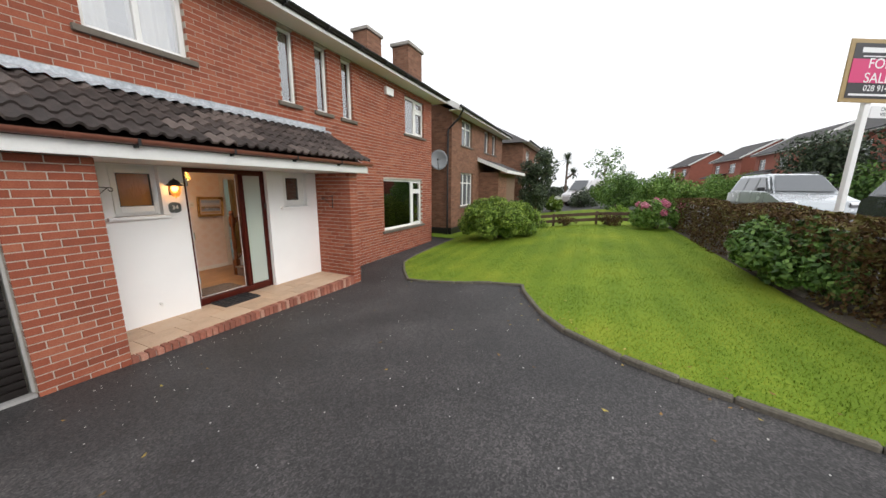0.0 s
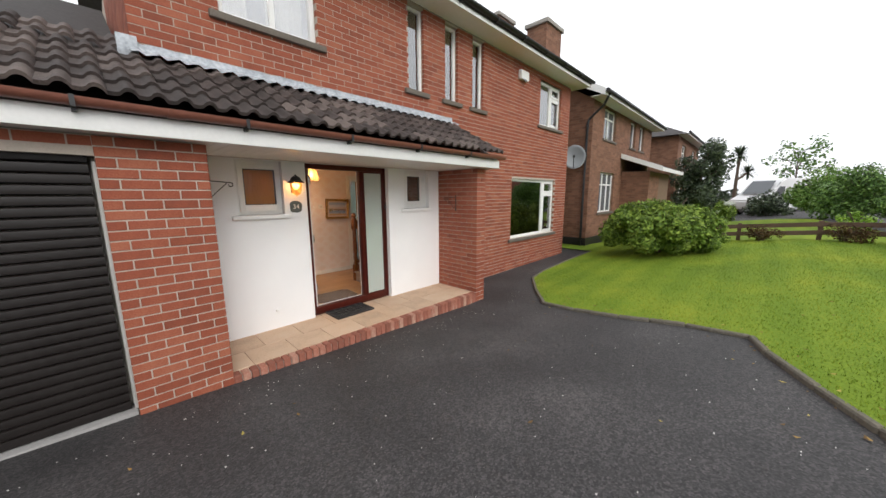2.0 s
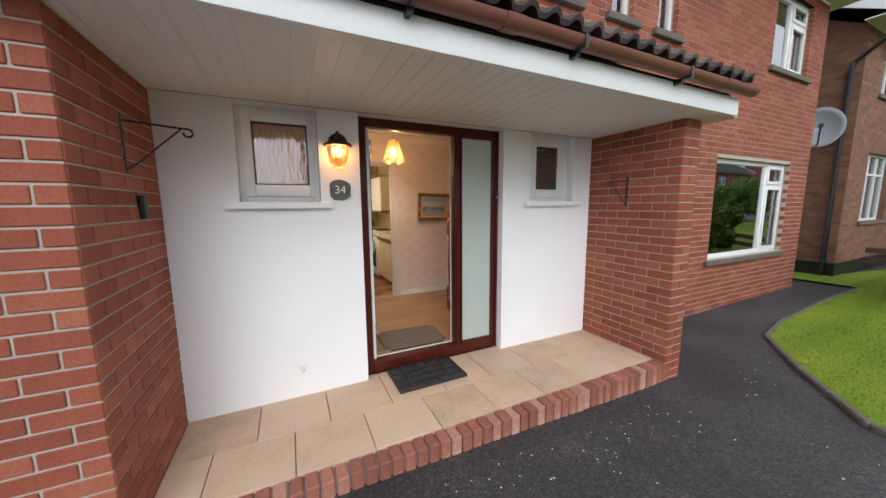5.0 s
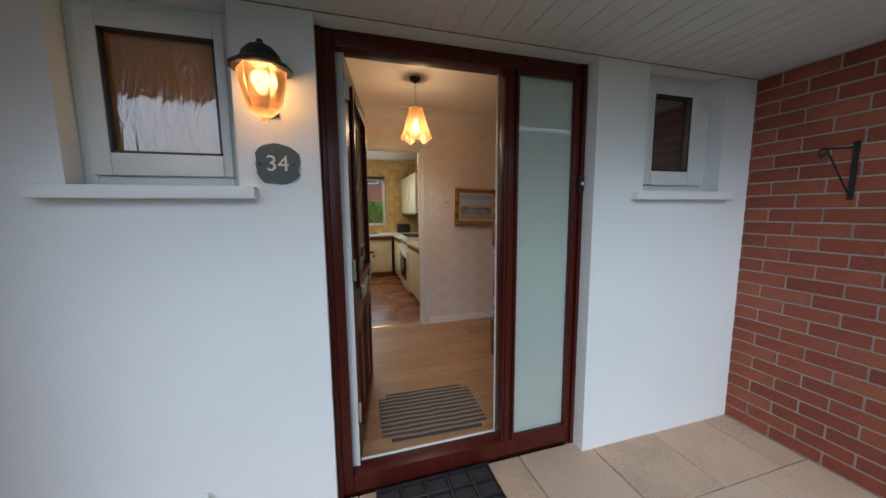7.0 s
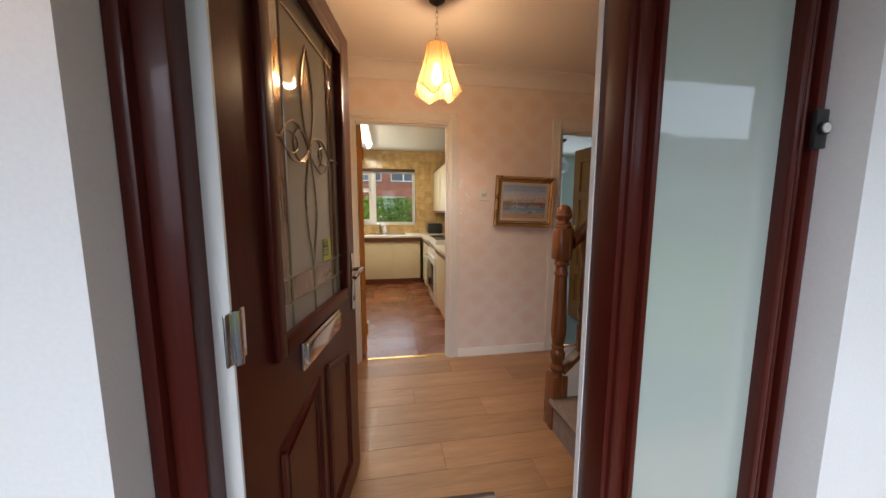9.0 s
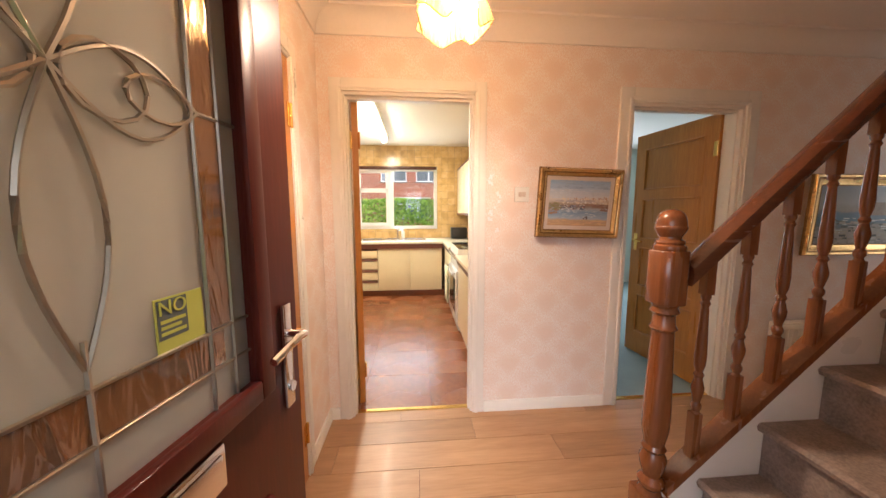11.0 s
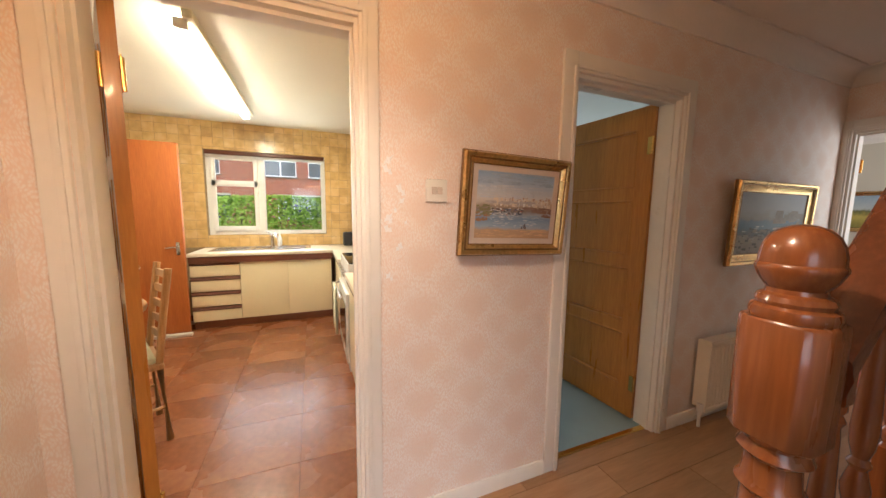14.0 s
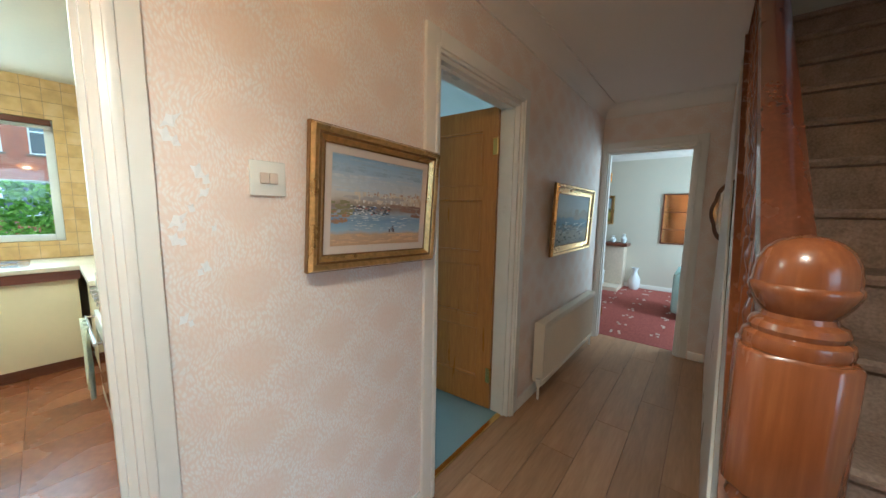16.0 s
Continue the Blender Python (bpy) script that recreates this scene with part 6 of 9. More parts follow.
strokes(pic1, 0.514, 0.408, 0.069, [
    ("pale_cloud", (0.54, 0.58, 0.64), 40, 0.0, 1.0, 0.62, 0.80, 0.07, 0.007),
    ("blue_sky", (0.34, 0.43, 0.56), 40, 0.0, 1.0, 0.82, 1.0, 0.08, 0.006),
    ("hazy_hill", (0.45, 0.42, 0.42), 26, 0.12, 0.75, 0.53, 0.57, 0.05, 0.010),
    ("cream_houses", (0.66, 0.57, 0.45), 60, 0.22, 0.98, 0.50, 0.60, 0.010, 0.014),
    ("white_houses", (0.74, 0.72, 0.68), 34, 0.3, 0.95, 0.50, 0.60, 0.008, 0.011),
    ("rust_roofs", (0.42, 0.27, 0.2), 40, 0.35, 0.98, 0.56, 0.64, 0.007, 0.005),
    ("end_houses", (0.5, 0.38, 0.27), 12, 0.9, 1.0, 0.50, 0.66, 0.010, 0.02),
    ("green_bank", (0.24, 0.22, 0.11), 44, 0.0, 0.2, 0.36, 0.50, 0.018, 0.007),
    ("brown_bank", (0.34, 0.2, 0.12), 30, 0.0, 0.16, 0.26, 0.40, 0.014, 0.006),
    ("far_quay", (0.3, 0.2, 0.15), 24, 0.6, 0.76, 0.46, 0.49, 0.022, 0.004),
    ("quay", (0.26, 0.16, 0.12), 30, 0.74, 0.9, 0.41, 0.48, 0.024, 0.005),
    ("near_quay", (0.22, 0.13, 0.1), 30, 0.88, 1.0, 0.34, 0.48, 0.02, 0.006),
    ("dark_boats", (0.07, 0.07, 0.09), 44, 0.18, 0.62, 0.36, 0.46, 0.012, 0.004),
    ("white_boats", (0.76, 0.76, 0.75), 40, 0.16, 0.6, 0.36, 0.47, 0.010, 0.003),
    ("blue_boats", (0.12, 0.2, 0.4), 14, 0.2, 0.6, 0.36, 0.45, 0.010, 0.004),
    ("red_boats", (0.45, 0.1, 0.07), 10, 0.2, 0.6, 0.36, 0.45, 0.009, 0.003),
    ("masts", (0.25, 0.2, 0.17), 14, 0.2, 0.6, 0.42, 0.50, 0.0012, 0.03),
    ("blue_ripples", (0.3, 0.4, 0.53), 60, 0.15, 0.95, 0.17, 0.36, 0.03, 0.003),
    ("pale_ripples", (0.58, 0.64, 0.68), 50, 0.2, 0.8, 0.17, 0.36, 0.02, 0.0025),
    ("sand", (0.62, 0.4, 0.22), 50, 0.0, 0.95, 0.02, 0.13, 0.04, 0.004),
    ("bollards", (0.1, 0.07, 0.08), 5, 0.58, 0.66, 0.15, 0.23, 0.005, 0.022)])
strokes(pic2, 0.92, 0.52, 0.068, [
    ("headland", (0.27, 0.25, 0.2), 30, 0.55, 1.0, 0.5, 0.68, 0.08, 0.03),
    ("grey_rocks", (0.34, 0.32, 0.28), 70, 0.0, 0.75, 0.02, 0.38, 0.05, 0.02),
    ("dark_rocks", (0.08, 0.09, 0.08), 50, 0.0, 0.8, 0.05, 0.42, 0.04, 0.012),
    ("surf", (0.66, 0.7, 0.7), 30, 0.1, 0.9, 0.2, 0.45, 0.05, 0.006)])

# light switch
sw = empty("light_switch", "white double light switch on the papered wall", "light switch", at=(1.14, 2.135, 1.405))
b = bmesh.new()
bx(b, 0, 0.088, -0.010, 0, 0, 0.088, 0.004)
part("plate", b, M["appliance"], sw)
for k in range(2):
    b = bmesh.new()
    bx(b, 0.022 + k * 0.023, 0.043 + k * 0.023, -0.016, -0.0095, 0.03, 0.058, 0.003)
    part("rocker", b, M["mount"], sw, "cream rocker")

# scalloped mirror at the end of the passage
pq = empty("scalloped_mirror", "small wall mirror in a dark scalloped frame", "mirror", at=pose(4.448, 1.06, 1.4, 0, 0, -90))
def scallop(r):
    return [(r * (0.62 + 0.05 * abs(math.cos(4 * a))) * math.cos(a), r * (1.0 + 0.06 * abs(math.cos(4 * a))) * math.sin(a)) for a in [2 * math.pi * k / 48 for k in range(48)]]
b = bmesh.new()
extrude_profile(b, scallop(0.275), 'y', -0.02, 0.0)
part("frame", b, M["trim_brown"], pq, "dark scalloped wooden frame")
b = bmesh.new()
extrude_profile(b, scallop(0.235), 'y', -0.024, -0.0205)
part("mirror_glass", b, M["mirror"], pq, "mirror glass", smooth=False)

# radiator
rad = empty("radiator", "cream panel radiator on the passage wall", "radiator", at=(2.93, 2.09, 0.16))
RW, RH = 1.25, 0.44
b = bmesh.new()
n = 36
fa, ba = [], []
for k in range(n * 4 + 1):
    x = RW * k / (n * 4)
    d = 0.006 * (1 if (k % 4) in (0, 1) else -1)
    fa.append([b.verts.new((x, -0.035 + d, z)) for z in (0.02, RH - 0.02)])
for p, q in zip(fa, fa[1:]):
    b.faces.new((p[0], q[0], q[1], p[1]))
bx(b, 0, RW, -0.028, 0.0, 0.0, RH)
bx(b, 0, RW, -0.045, -0.02, 0.0, 0.03, 0.005)
bx(b, 0, RW, -0.045, -0.02, RH - 0.03, RH, 0.005)
part("panel", b, M["radiator"], rad)
b = bmesh.new()
slabs(b, 0, RW, 0, 0.05, [], lambda p, q, r, s: bx(b, p, q, -0.04 + 0.0, 0.02, RH + 0.001, RH + 0.012))
part("top_grille", b, M["radiator"], rad, smooth=False)
b = bmesh.new()
bx(b, -0.006, 0.0, -0.045, 0.03, 0.02, RH + 0.01)
part("end_panel", b, M["radiator"], rad, smooth=False)
b = bmesh.new()
cyl(b, (-0.012, -0.02, -0.10), (-0.012, -0.02, 0.05), 0.009)
cyl(b, (-0.012, -0.02, 0.0), (-0.012, -0.02, 0.05), 0.018)
part("valve_pipe", b, M["gloss_white"], rad)
b = bmesh.new()
cyl(b, (RW + 0.012, -0.02, -0.10), (RW + 0.012, -0.02, 0.05), 0.009)
part("valve_pipe", b, M["gloss_white"], rad)

# ---- pendant lamp ----
def pendant(name, label, at, drop, shade_bm, shade_mat, shade_label):
    p = empty(name, label, "pendant lamp", at=at)
    b = bmesh.new()
    lathe(b, [(0.005, 0.0), (0.045, -0.002), (0.042, -0.02), (0.02, -0.035), (0.006, -0.045)], seg=16)
    part("ceiling_rose", b, M["iron"], p)
    for k in range(int(drop / 0.028)):
        b = bmesh.new()
        z = -0.045 - k * 0.028
        ring = [(0.007 * math.cos(a), 0, -0.018 * math.sin(a)) for a in [2 * math.pi * i / 10 for i in range(11)]]
        tube(b, [(x if k % 2 else 0, 0 if k % 2 else x, z - 0.014 + zz) for x, _, zz in ring], 0.0018, 5)
        part("chain_link", b, M["steel"], p)
    part("shade", shade_bm, shade_mat, p, shade_label)
    if drop < 0.2:
        b = bmesh.new()
        lathe(b, [(0.004, -0.225), (0.03, -0.228), (0.054, -0.236), (0.054, -0.239), (0.01, -0.239)], seg=20)
        part("shade_cap", b, M["brass"], p, "brass cap closing the top of the shade")
    return p


def star_shade(z0, z1, r0, r1, points=5, pleats=90):
    """A fluted shade of folded points, wider at the foot."""
    b = bmesh.new()
    rows = []
    for j in range(7):
        f = j / 6
        r = r0 + (r1 - r0) * f
        row = []
        for k in range(pleats):
            a = 2 * math.pi * k / pleats
            lobe = 1 + 0.16 * f * math.cos(points * a)
            pl = 1 + 0.05 * (k % 2)
            zz = z0 + (z1 - z0) * f + (0.022 * f * f * math.cos(points * a))
            row.append(b.verts.new((r * lobe * pl * math.cos(a), r * lobe * pl * math.sin(a), zz)))
        rows.append(row)
    for p, q in zip(rows, rows[1:]):
        for k in range(pleats):
            b.faces.new((p[k], p[(k + 1) % pleats], q[(k + 1) % pleats], q[k]))
    return b


def lampshade_mat():
    m = bpy.data.materials.new("cream_pleated_shade")
    t, n, l, b = nodes_of(m)
    n.remove(b)
    tr = n.new("ShaderNodeBsdfTranslucent")
    tr.inputs[0].default_value = (0.13, 0.07, 0.024, 1)
    di = n.new("ShaderNodeBsdfDiffuse")
    di.inputs[0].default_value = (0.3, 0.19, 0.08, 1)
    mx = n.new("ShaderNodeMixShader")
    mx.inputs[0].default_value = 0.45
    l.new(tr.outputs[0], mx.inputs[1])
    l.new(di.outputs[0], mx.inputs[2])
    cl = n.new("ShaderNodeBsdfTransparent")
    cl.inputs[0].default_value = (1.0, 0.82, 0.58, 1)
    both = n.new("ShaderNodeMixShader")
    both.inputs[0].default_value = 0.3
    l.new(mx.outputs[0], both.inputs[1])
    l.new(cl.outputs[0], both.inputs[2])
    l.new(both.outputs[0], n["Material Output"].inputs["Surface"])
    return m


M["shade"] = lampshade_mat()
pendant("pendant_lamp", "lit chain pendant with pointed cream pleated shade", (0.665, 1.30, CEIL), 0.18, star_shade(-0.235, -0.485, 0.052, 0.112), M["shade"], "glowing cream pleated shade")
hall_shade = bpy.data.objects["pendant_lamp"]
for k in range(5):
    for off in (-0.16, 0.16):
        a = 2 * math.pi * k / 5 + off
        rt, rb = 0.0535, 0.112 * (1 + 0.16 * math.cos(5 * off)) * 1.012
        b = bmesh.new()
        tube(b, [(rt * math.cos(a), rt * math.sin(a), -0.235), (rb * math.cos(a), rb * math.sin(a), -0.485 + 0.022 * math.cos(5 * off))], 0.0018, 5)
        part("panel_edge", b, M["brass"], hall_shade, "thin brass edge between shade panels")
b = bmesh.new()
tube(b, [(0.112 * (1 + 0.16 * math.cos(5 * a)) * 1.012 * math.cos(a), 0.112 * (1 + 0.16 * math.cos(5 * a)) * 1.012 * math.sin(a), -0.485 + 0.022 * math.cos(5 * a)) for a in [2 * math.pi * i / 60 for i in range(61)]], 0.002, 5)
part("shade_rim", b, M["brass"], hall_shade, "thin brass rim")
b = bmesh.new()
lathe(b, [(0.004, 2.10), (0.014, 2.09), (0.016, 2.07), (0.029, 2.04), (0.03, 2.02), (0.022, 1.995), (0.004, 1.985)], (0.665, 1.30, 0), 14)
bulb = part("light_bulb", b, glow("warm_bulb", (1.0, 0.72, 0.4), 8), None, "")
tagged(bulb, "glowing warm bulb inside the hall shade", "light bulb")
bulb.visible_shadow = False
b = bmesh.new()
lathe(b, [(0.05, 0.0), (0.055, -0.01), (0.05, -0.03), (0.02, -0.036)], (0.28, 0.95, CEIL), 20)
tagged(part("smoke_alarm", b, M["appliance"]), "round white smoke alarm on the hall ceiling", "smoke alarm")

# ---- doormats ----
b = bmesh.new()
bx(b, 0, 0.64, 0, 0.47, 0, 0.012)
bmesh.ops.bevel(b, geom=[e for e in b.edges if abs(e.verts[0].co.z - e.verts[1].co.z) > 0.005], offset=0.05, segments=4, affect='EDGES')
hm = part("doormat", b, M["doormat"])
hm.matrix_basis = pose(0.235, 0.31, FLOOR, 0, 0, -2)
tagged(hm, "brown and grey striped doormat on the laminate floor", "doormat")
rm = empty("rubber_mat", "black rubber mat with worn brush pads at the front door", "doormat", at=pose(0.175, -0.31, 0.0, 0, 0, 0.5))
b = bmesh.new()
bx(b, 0, 0.58, 0, 0.36, 0, 0.008)
part("base", b, M["rubber"], rm, smooth=False)
for k in range(6):
    b = bmesh.new()
    bx(b, 0.58 * k / 5 - 0.006 + (0.006 if k == 0 else 0), 0.58 * k / 5 + 0.006 - (0.006 if k == 5 else 0), 0, 0.36, 0.0082, 0.026, 0.003)
    part("rib", b, M["rubber"], rm)
for k in range(5):
    b = bmesh.new()
    bx(b, 0, 0.58, 0.36 * k / 4 - 0.006, 0.36 * k / 4 + 0.006, 0.0084, 0.025, 0.003)
    part("cross_rib", b, M["rubber"], rm)
for i in range(5):
    for j in range(4):
        b = bmesh.new()
        x0 = 0.58 * i / 5 + 0.012
        prof = [(x0, 0.0083)]
        for q in range(9):
            hq = 0.016 + random.uniform(-0.003, 0.002)
            prof += [(x0 + q * 0.0105, 0.0105), (x0 + q * 0.0105 + 0.0015, hq), (x0 + q * 0.0105 + 0.0065, hq), (x0 + q * 0.0105 + 0.008, 0.0105)]
        prof.append((x0 + 0.092, 0.0083))
        extrude_profile(b, prof, 'y', 0.36 * j / 4 + 0.014, 0.36 * j / 4 + 0.076)
        part("brush_pad", b, M["rubber_pale"], rm, smooth=False)

# ---- kitchen ----
KY = 5.05
kc = empty("kitchen_drawer_unit", "cream drawer unit with dark wood finger rails", "kitchen unit", "kitchen units", at=(-0.49, KY, FLOOR))
b = bmesh.new()
bx(b, 0, 0.46, 0.02, 0.6, 0.09, 0.80)
part("carcass", b, M["unit"], kc, smooth=False)
for k in range(4):
    z0 = 0.095 + k * 0.165
    b = bmesh.new()
    bx(b, 0.003, 0.457, 0.0, 0.0195, z0, z0 + 0.115, 0.002)
    part("drawer_front", b, M["unit"], kc)
    b = bmesh.new()
    extrude_profile(b, [(0.0195, z0 + 0.118), (-0.004, z0 + 0.118), (-0.012, z0 + 0.128), (-0.004, z0 + 0.152), (0.0195, z0 + 0.156)], 'x', 0.003, 0.457)
    part("finger_rail", b, M["trim_brown"], kc, "dark wood finger rail")


def base_unit(x0, x1, doors, m, label):
    u = empty("kitchen_base_unit", label, "kitchen unit", "kitchen units", at=m)
    W = x1 - x0
    b = bmesh.new()
    bx(b, 0, W, 0.02, 0.6, 0.09, 0.80)
    part("carcass", b, M["unit"], u, smooth=False)
    for k in range(doors):
        b = bmesh.new()
        bx(b, W * k / doors + 0.002, W * (k + 1) / doors - 0.002, 0.0, 0.0195, 0.095, 0.735, 0.002)
        part("door", b, M["unit"], u)
    b = bmesh.new()
    extrude_profile(b, [(0.0195, 0.74), (-0.004, 0.74), (-0.012, 0.75), (-0.004, 0.785), (0.0195, 0.79)], 'x', 0.002, W - 0.002)
    part("finger_rail", b, M["trim_brown"], u, "dark wood finger rail")
    return u


base_unit(-0.03, 0.93, 2, pose(-0.028, KY, FLOOR), "cream two-door sink unit with dark wood rail")
for ya, yb, nd in ((4.20, 5.02, 1), (2.36, 3.46, 2)):
    base_unit(0, yb - ya, nd, pose(0.975, yb, FLOOR, 0, 0, -90), "cream base unit with dark wood rail beside the cooker")
def plain(name, a, mat, label, cat, bev=0.004, kind=""):
    b = bmesh.new()
    bx(b, *a, bev)
    return tagged(part(name, b, mat), label, cat, kind=kind)
plain("plinth", (-0.49, 0.97, KY + 0.05, KY + 0.07, FLOOR, FLOOR + 0.09), M["plinth_brown"], "red-brown plinth under the sink units", "plinth", 0.002)
plain("side_plinth", (1.02, 1.04, 2.36, KY, FLOOR, FLOOR + 0.09), M["plinth_brown"], "red-brown plinth under the side units", "plinth", 0.002)
WT = 0.90
b = bmesh.new()
bx(b, -0.50, 1.555, KY - 0.03, 5.692, WT - 0.035, WT, 0.006)
tagged(part("worktop", b, M["worktop"]), "cream worktop under the kitchen window", "worktop")
b = bmesh.new()
bx(b, 0.945, 1.555, 4.20, KY - 0.032, WT - 0.035, WT, 0.006)
tagged(part("worktop", b, M["worktop"]), "cream side worktop beyond the cooker", "worktop")
b = bmesh.new()
bx(b, 0.945, 1.555, 2.36, 3.46, WT - 0.035, WT, 0.006)
tagged(part("worktop", b, M["worktop"]), "cream side worktop near the kitchen door", "worktop")
b = bmesh.new()
bx(b, -0.49, 0.945, KY - 0.024, KY - 0.012, WT - 0.105, WT - 0.037)
tagged(part("worktop_edging", b, M["trim_brown"], smooth=False), "dark wood strip under the window worktop edge", "edging strip")
b = bmesh.new()
bx(b, 0.957, 0.97, 2.36, 3.455, WT - 0.075, WT - 0.037)
tagged(part("worktop_edging", b, M["trim_brown"], smooth=False), "dark wood strip under the side worktop edge", "edging strip")
# sink
sk = empty("kitchen_sink", "stainless steel sink with drainer and mixer tap", "sink", at=(-0.35, KY + 0.12, WT))
b = bmesh.new()
slabs(b, 0, 1.05, 0, 0.42, [(0.42, 0.62, 0.06, 0.36), (0.68, 1.0, 0.05, 0.37)], lambda p, q, r, s: bx(b, p, q, r, s, 0.0, 0.006))
for p in ((0.42, 0.62, 0.06, 0.36), (0.68, 1.0, 0.05, 0.37)):
    bx(b, p[0], p[1], p[2], p[3], -0.003, 0.001)
    for a in ((p[0], p[0] + 0.008, p[2], p[3]), (p[1] - 0.008, p[1], p[2], p[3]), (p[0], p[1], p[2], p[2] + 0.008), (p[0], p[1], p[3] - 0.008, p[3])):
        bx(b, a[0], a[1], a[2], a[3], 0.006, 0.011)
for k in range(7):
    bx(b, 0.04, 0.36, 0.07 + k * 0.045, 0.08 + k * 0.045, 0.006, 0.011)
part("basin", b, M["steel"], sk, smooth=False)
b = bmesh.new()
lathe(b, [(0.03, 0.006), (0.028, 0.02), (0.022, 0.05), (0.024, 0.12), (0.022, 0.15), (0.012, 0.16)], (0.60, 0.385, 0), 14)
tube(b, [(0.60, 0.385, 0.12), (0.62, 0.34, 0.165), (0.64, 0.28, 0.18), (0.66, 0.22, 0.165), (0.665, 0.20, 0.14)], 0.011)
tube(b, [(0.60, 0.385, 0.155), (0.58, 0.39, 0.18), (0.53, 0.40, 0.20)], 0.007)
part("mixer_tap", b, M["chrome"], sk, "chrome mixer tap")
b = bmesh.new()
bx(b, 0.17, 0.29, 5.58, 5.66, WT, WT + 0.006)
lathe(b, [(0.02, WT), (0.028, WT + 0.02), (0.028, WT + 0.11), (0.012, WT + 0.135), (0.01, WT + 0.18), (0.003, WT + 0.19)], (0.33, 5.62, 0), 12)
tagged(part("soap_bottle", b, M["sign_white"]), "white washing-up bottle behind the tap", "bottle")
# toaster
to = empty("toaster", "black toaster on the worktop corner", "toaster", at=(1.11, 5.36, WT))
b = bmesh.new()
bx(b, 0, 0.26, 0, 0.16, 0.01, 0.19, 0.02)
part("body", b, M["black_plastic"], to)
b = bmesh.new()
bx(b, 0.04, 0.22, 0.04, 0.06, 0.186, 0.1915)
bx(b, 0.04, 0.22, 0.10, 0.12, 0.186, 0.1915)
part("slots", b, M["steel"], to, smooth=False)
b = bmesh.new()
bx(b, 0.26, 0.285, 0.06, 0.10, 0.09, 0.11, 0.004)
part("lever", b, M["black_plastic"], to)
# cooker
ck = empty("cooker", "white freestanding cooker with glass oven door", "cooker", at=(0.955, 3.475, FLOOR))
CW = 0.71
b = bmesh.new()
bx(b, 0.02, 0.60, 0, CW, 0.03, 0.895, 0.006)
part("body", b, M["appliance"], ck)
b = bmesh.new()
bx(b, 0.0, 0.0195, 0.01, CW - 0.01, 0.10, 0.66, 0.004)
part("oven_door", b, M["appliance"], ck)
b = bmesh.new()
bx(b, -0.003, -0.0003, 0.09, CW - 0.09, 0.20, 0.56)
part("oven_glass", b, M["black_glass"], ck, smooth=False)
b = bmesh.new()
cyl(b, (-0.04, 0.04, 0.63), (-0.04, CW - 0.04, 0.63), 0.009)
for y in (0.06, CW - 0.06):
    cyl(b, (-0.04, y, 0.63), (0.0, y, 0.63), 0.007)
part("door_handle", b, M["chrome"], ck)
b = bmesh.new()
bx(b, 0.03, 0.58, 0.02, CW - 0.02, 0.8955, 0.905, 0.003)
part("hob", b, M["black_glass"], ck)
for k in range(5):
    b = bmesh.new()
    cyl(b, (0.02, 0.1 + k * 0.125, 0.80), (-0.012, 0.1 + k * 0.125, 0.80), 0.02)
    part("knob", b, M["steel"], ck)
b = bmesh.new()
rows = []
for i in range(13):
    y = 0.30 + 0.30 * i / 12
    rows.append([b.verts.new((-0.052 - 0.012 * math.sin(i * 1.7 + j * 0.3), y + 0.008 * math.sin(j), 0.66 - j * 0.06 if j else 0.645)) for j in range(8)])
for p, q in zip(rows, rows[1:]):
    for j in range(7):
        b.faces.new((p[j], q[j], q[j + 1], p[j + 1]))
tw = part("tea_towel", b, M["towel"])
tw.matrix_basis = pose(0.955, 3.475, FLOOR)
tw.modifiers.new("thick", 'SOLIDIFY').thickness = 0.004
tagged(tw, "pale green tea towel hanging on the oven handle", "tea towel")
# wall cupboards
for k, (ya, yb) in enumerate(((4.95, 5.69), (4.2, 4.945))):
    wc = empty("wall_cupboard", "cream wall cupboard with dark wood base rail", "wall cupboard", "kitchen wall cupboards", at=(1.25, ya, 1.29))
    b = bmesh.new()
    bx(b, 0.02, 0.308, 0, yb - ya, 0.03, 0.74)
    part("carcass", b, M["unit"], wc, smooth=False)
    for d in range(2):
        b = bmesh.new()
        bx(b, 0.0, 0.0195, (yb - ya) * d / 2 + 0.002, (yb - ya) * (d + 1) / 2 - 0.002, 0.032, 0.735, 0.002)
        part("door", b, M["unit"], wc)
    b = bmesh.new()
    bx(b, -0.004, 0.3, 0, yb - ya, 0.0, 0.0295)
    part("rail", b, M["trim_brown"], wc, "dark wood base rail", smooth=False)
    b = bmesh.new()
    bx(b, -0.004, 0.3, 0, yb - ya, 0.7405, 0.755)
    part("rail", b, M["trim_brown"], wc, "dark wood rail", smooth=False)
# larder door standing open
tc_ = empty("larder_door", "orange veneered flush larder door standing open with lever handle", "door", at=(-1.24, 4.955, FLOOR + 0.012))
b = bmesh.new()
bx(b, 0.0, 0.75, 0.0, 0.042, 0.0, 1.945, 0.003)
part("leaf", b, M["cupboard"], tc_)
b = bmesh.new()
bx(b, 0.685, 0.715, -0.005, -0.0005, 0.83, 0.96, 0.003)
cyl(b, (0.70, -0.005, 0.91), (0.70, -0.035, 0.91), 0.008)
tube(b, [(0.70, -0.035, 0.91), (0.655, -0.037, 0.91), (0.605, -0.033, 0.905)], 0.007)
part("door_handle", b, M["steel"], tc_, "steel lever handle")
plain("floor_batten", (-0.84, -0.46, 4.89, 4.945, FLOOR, FLOOR + 0.03), M["mount"], "pale floor batten in front of the larder door", "batten", 0.004)
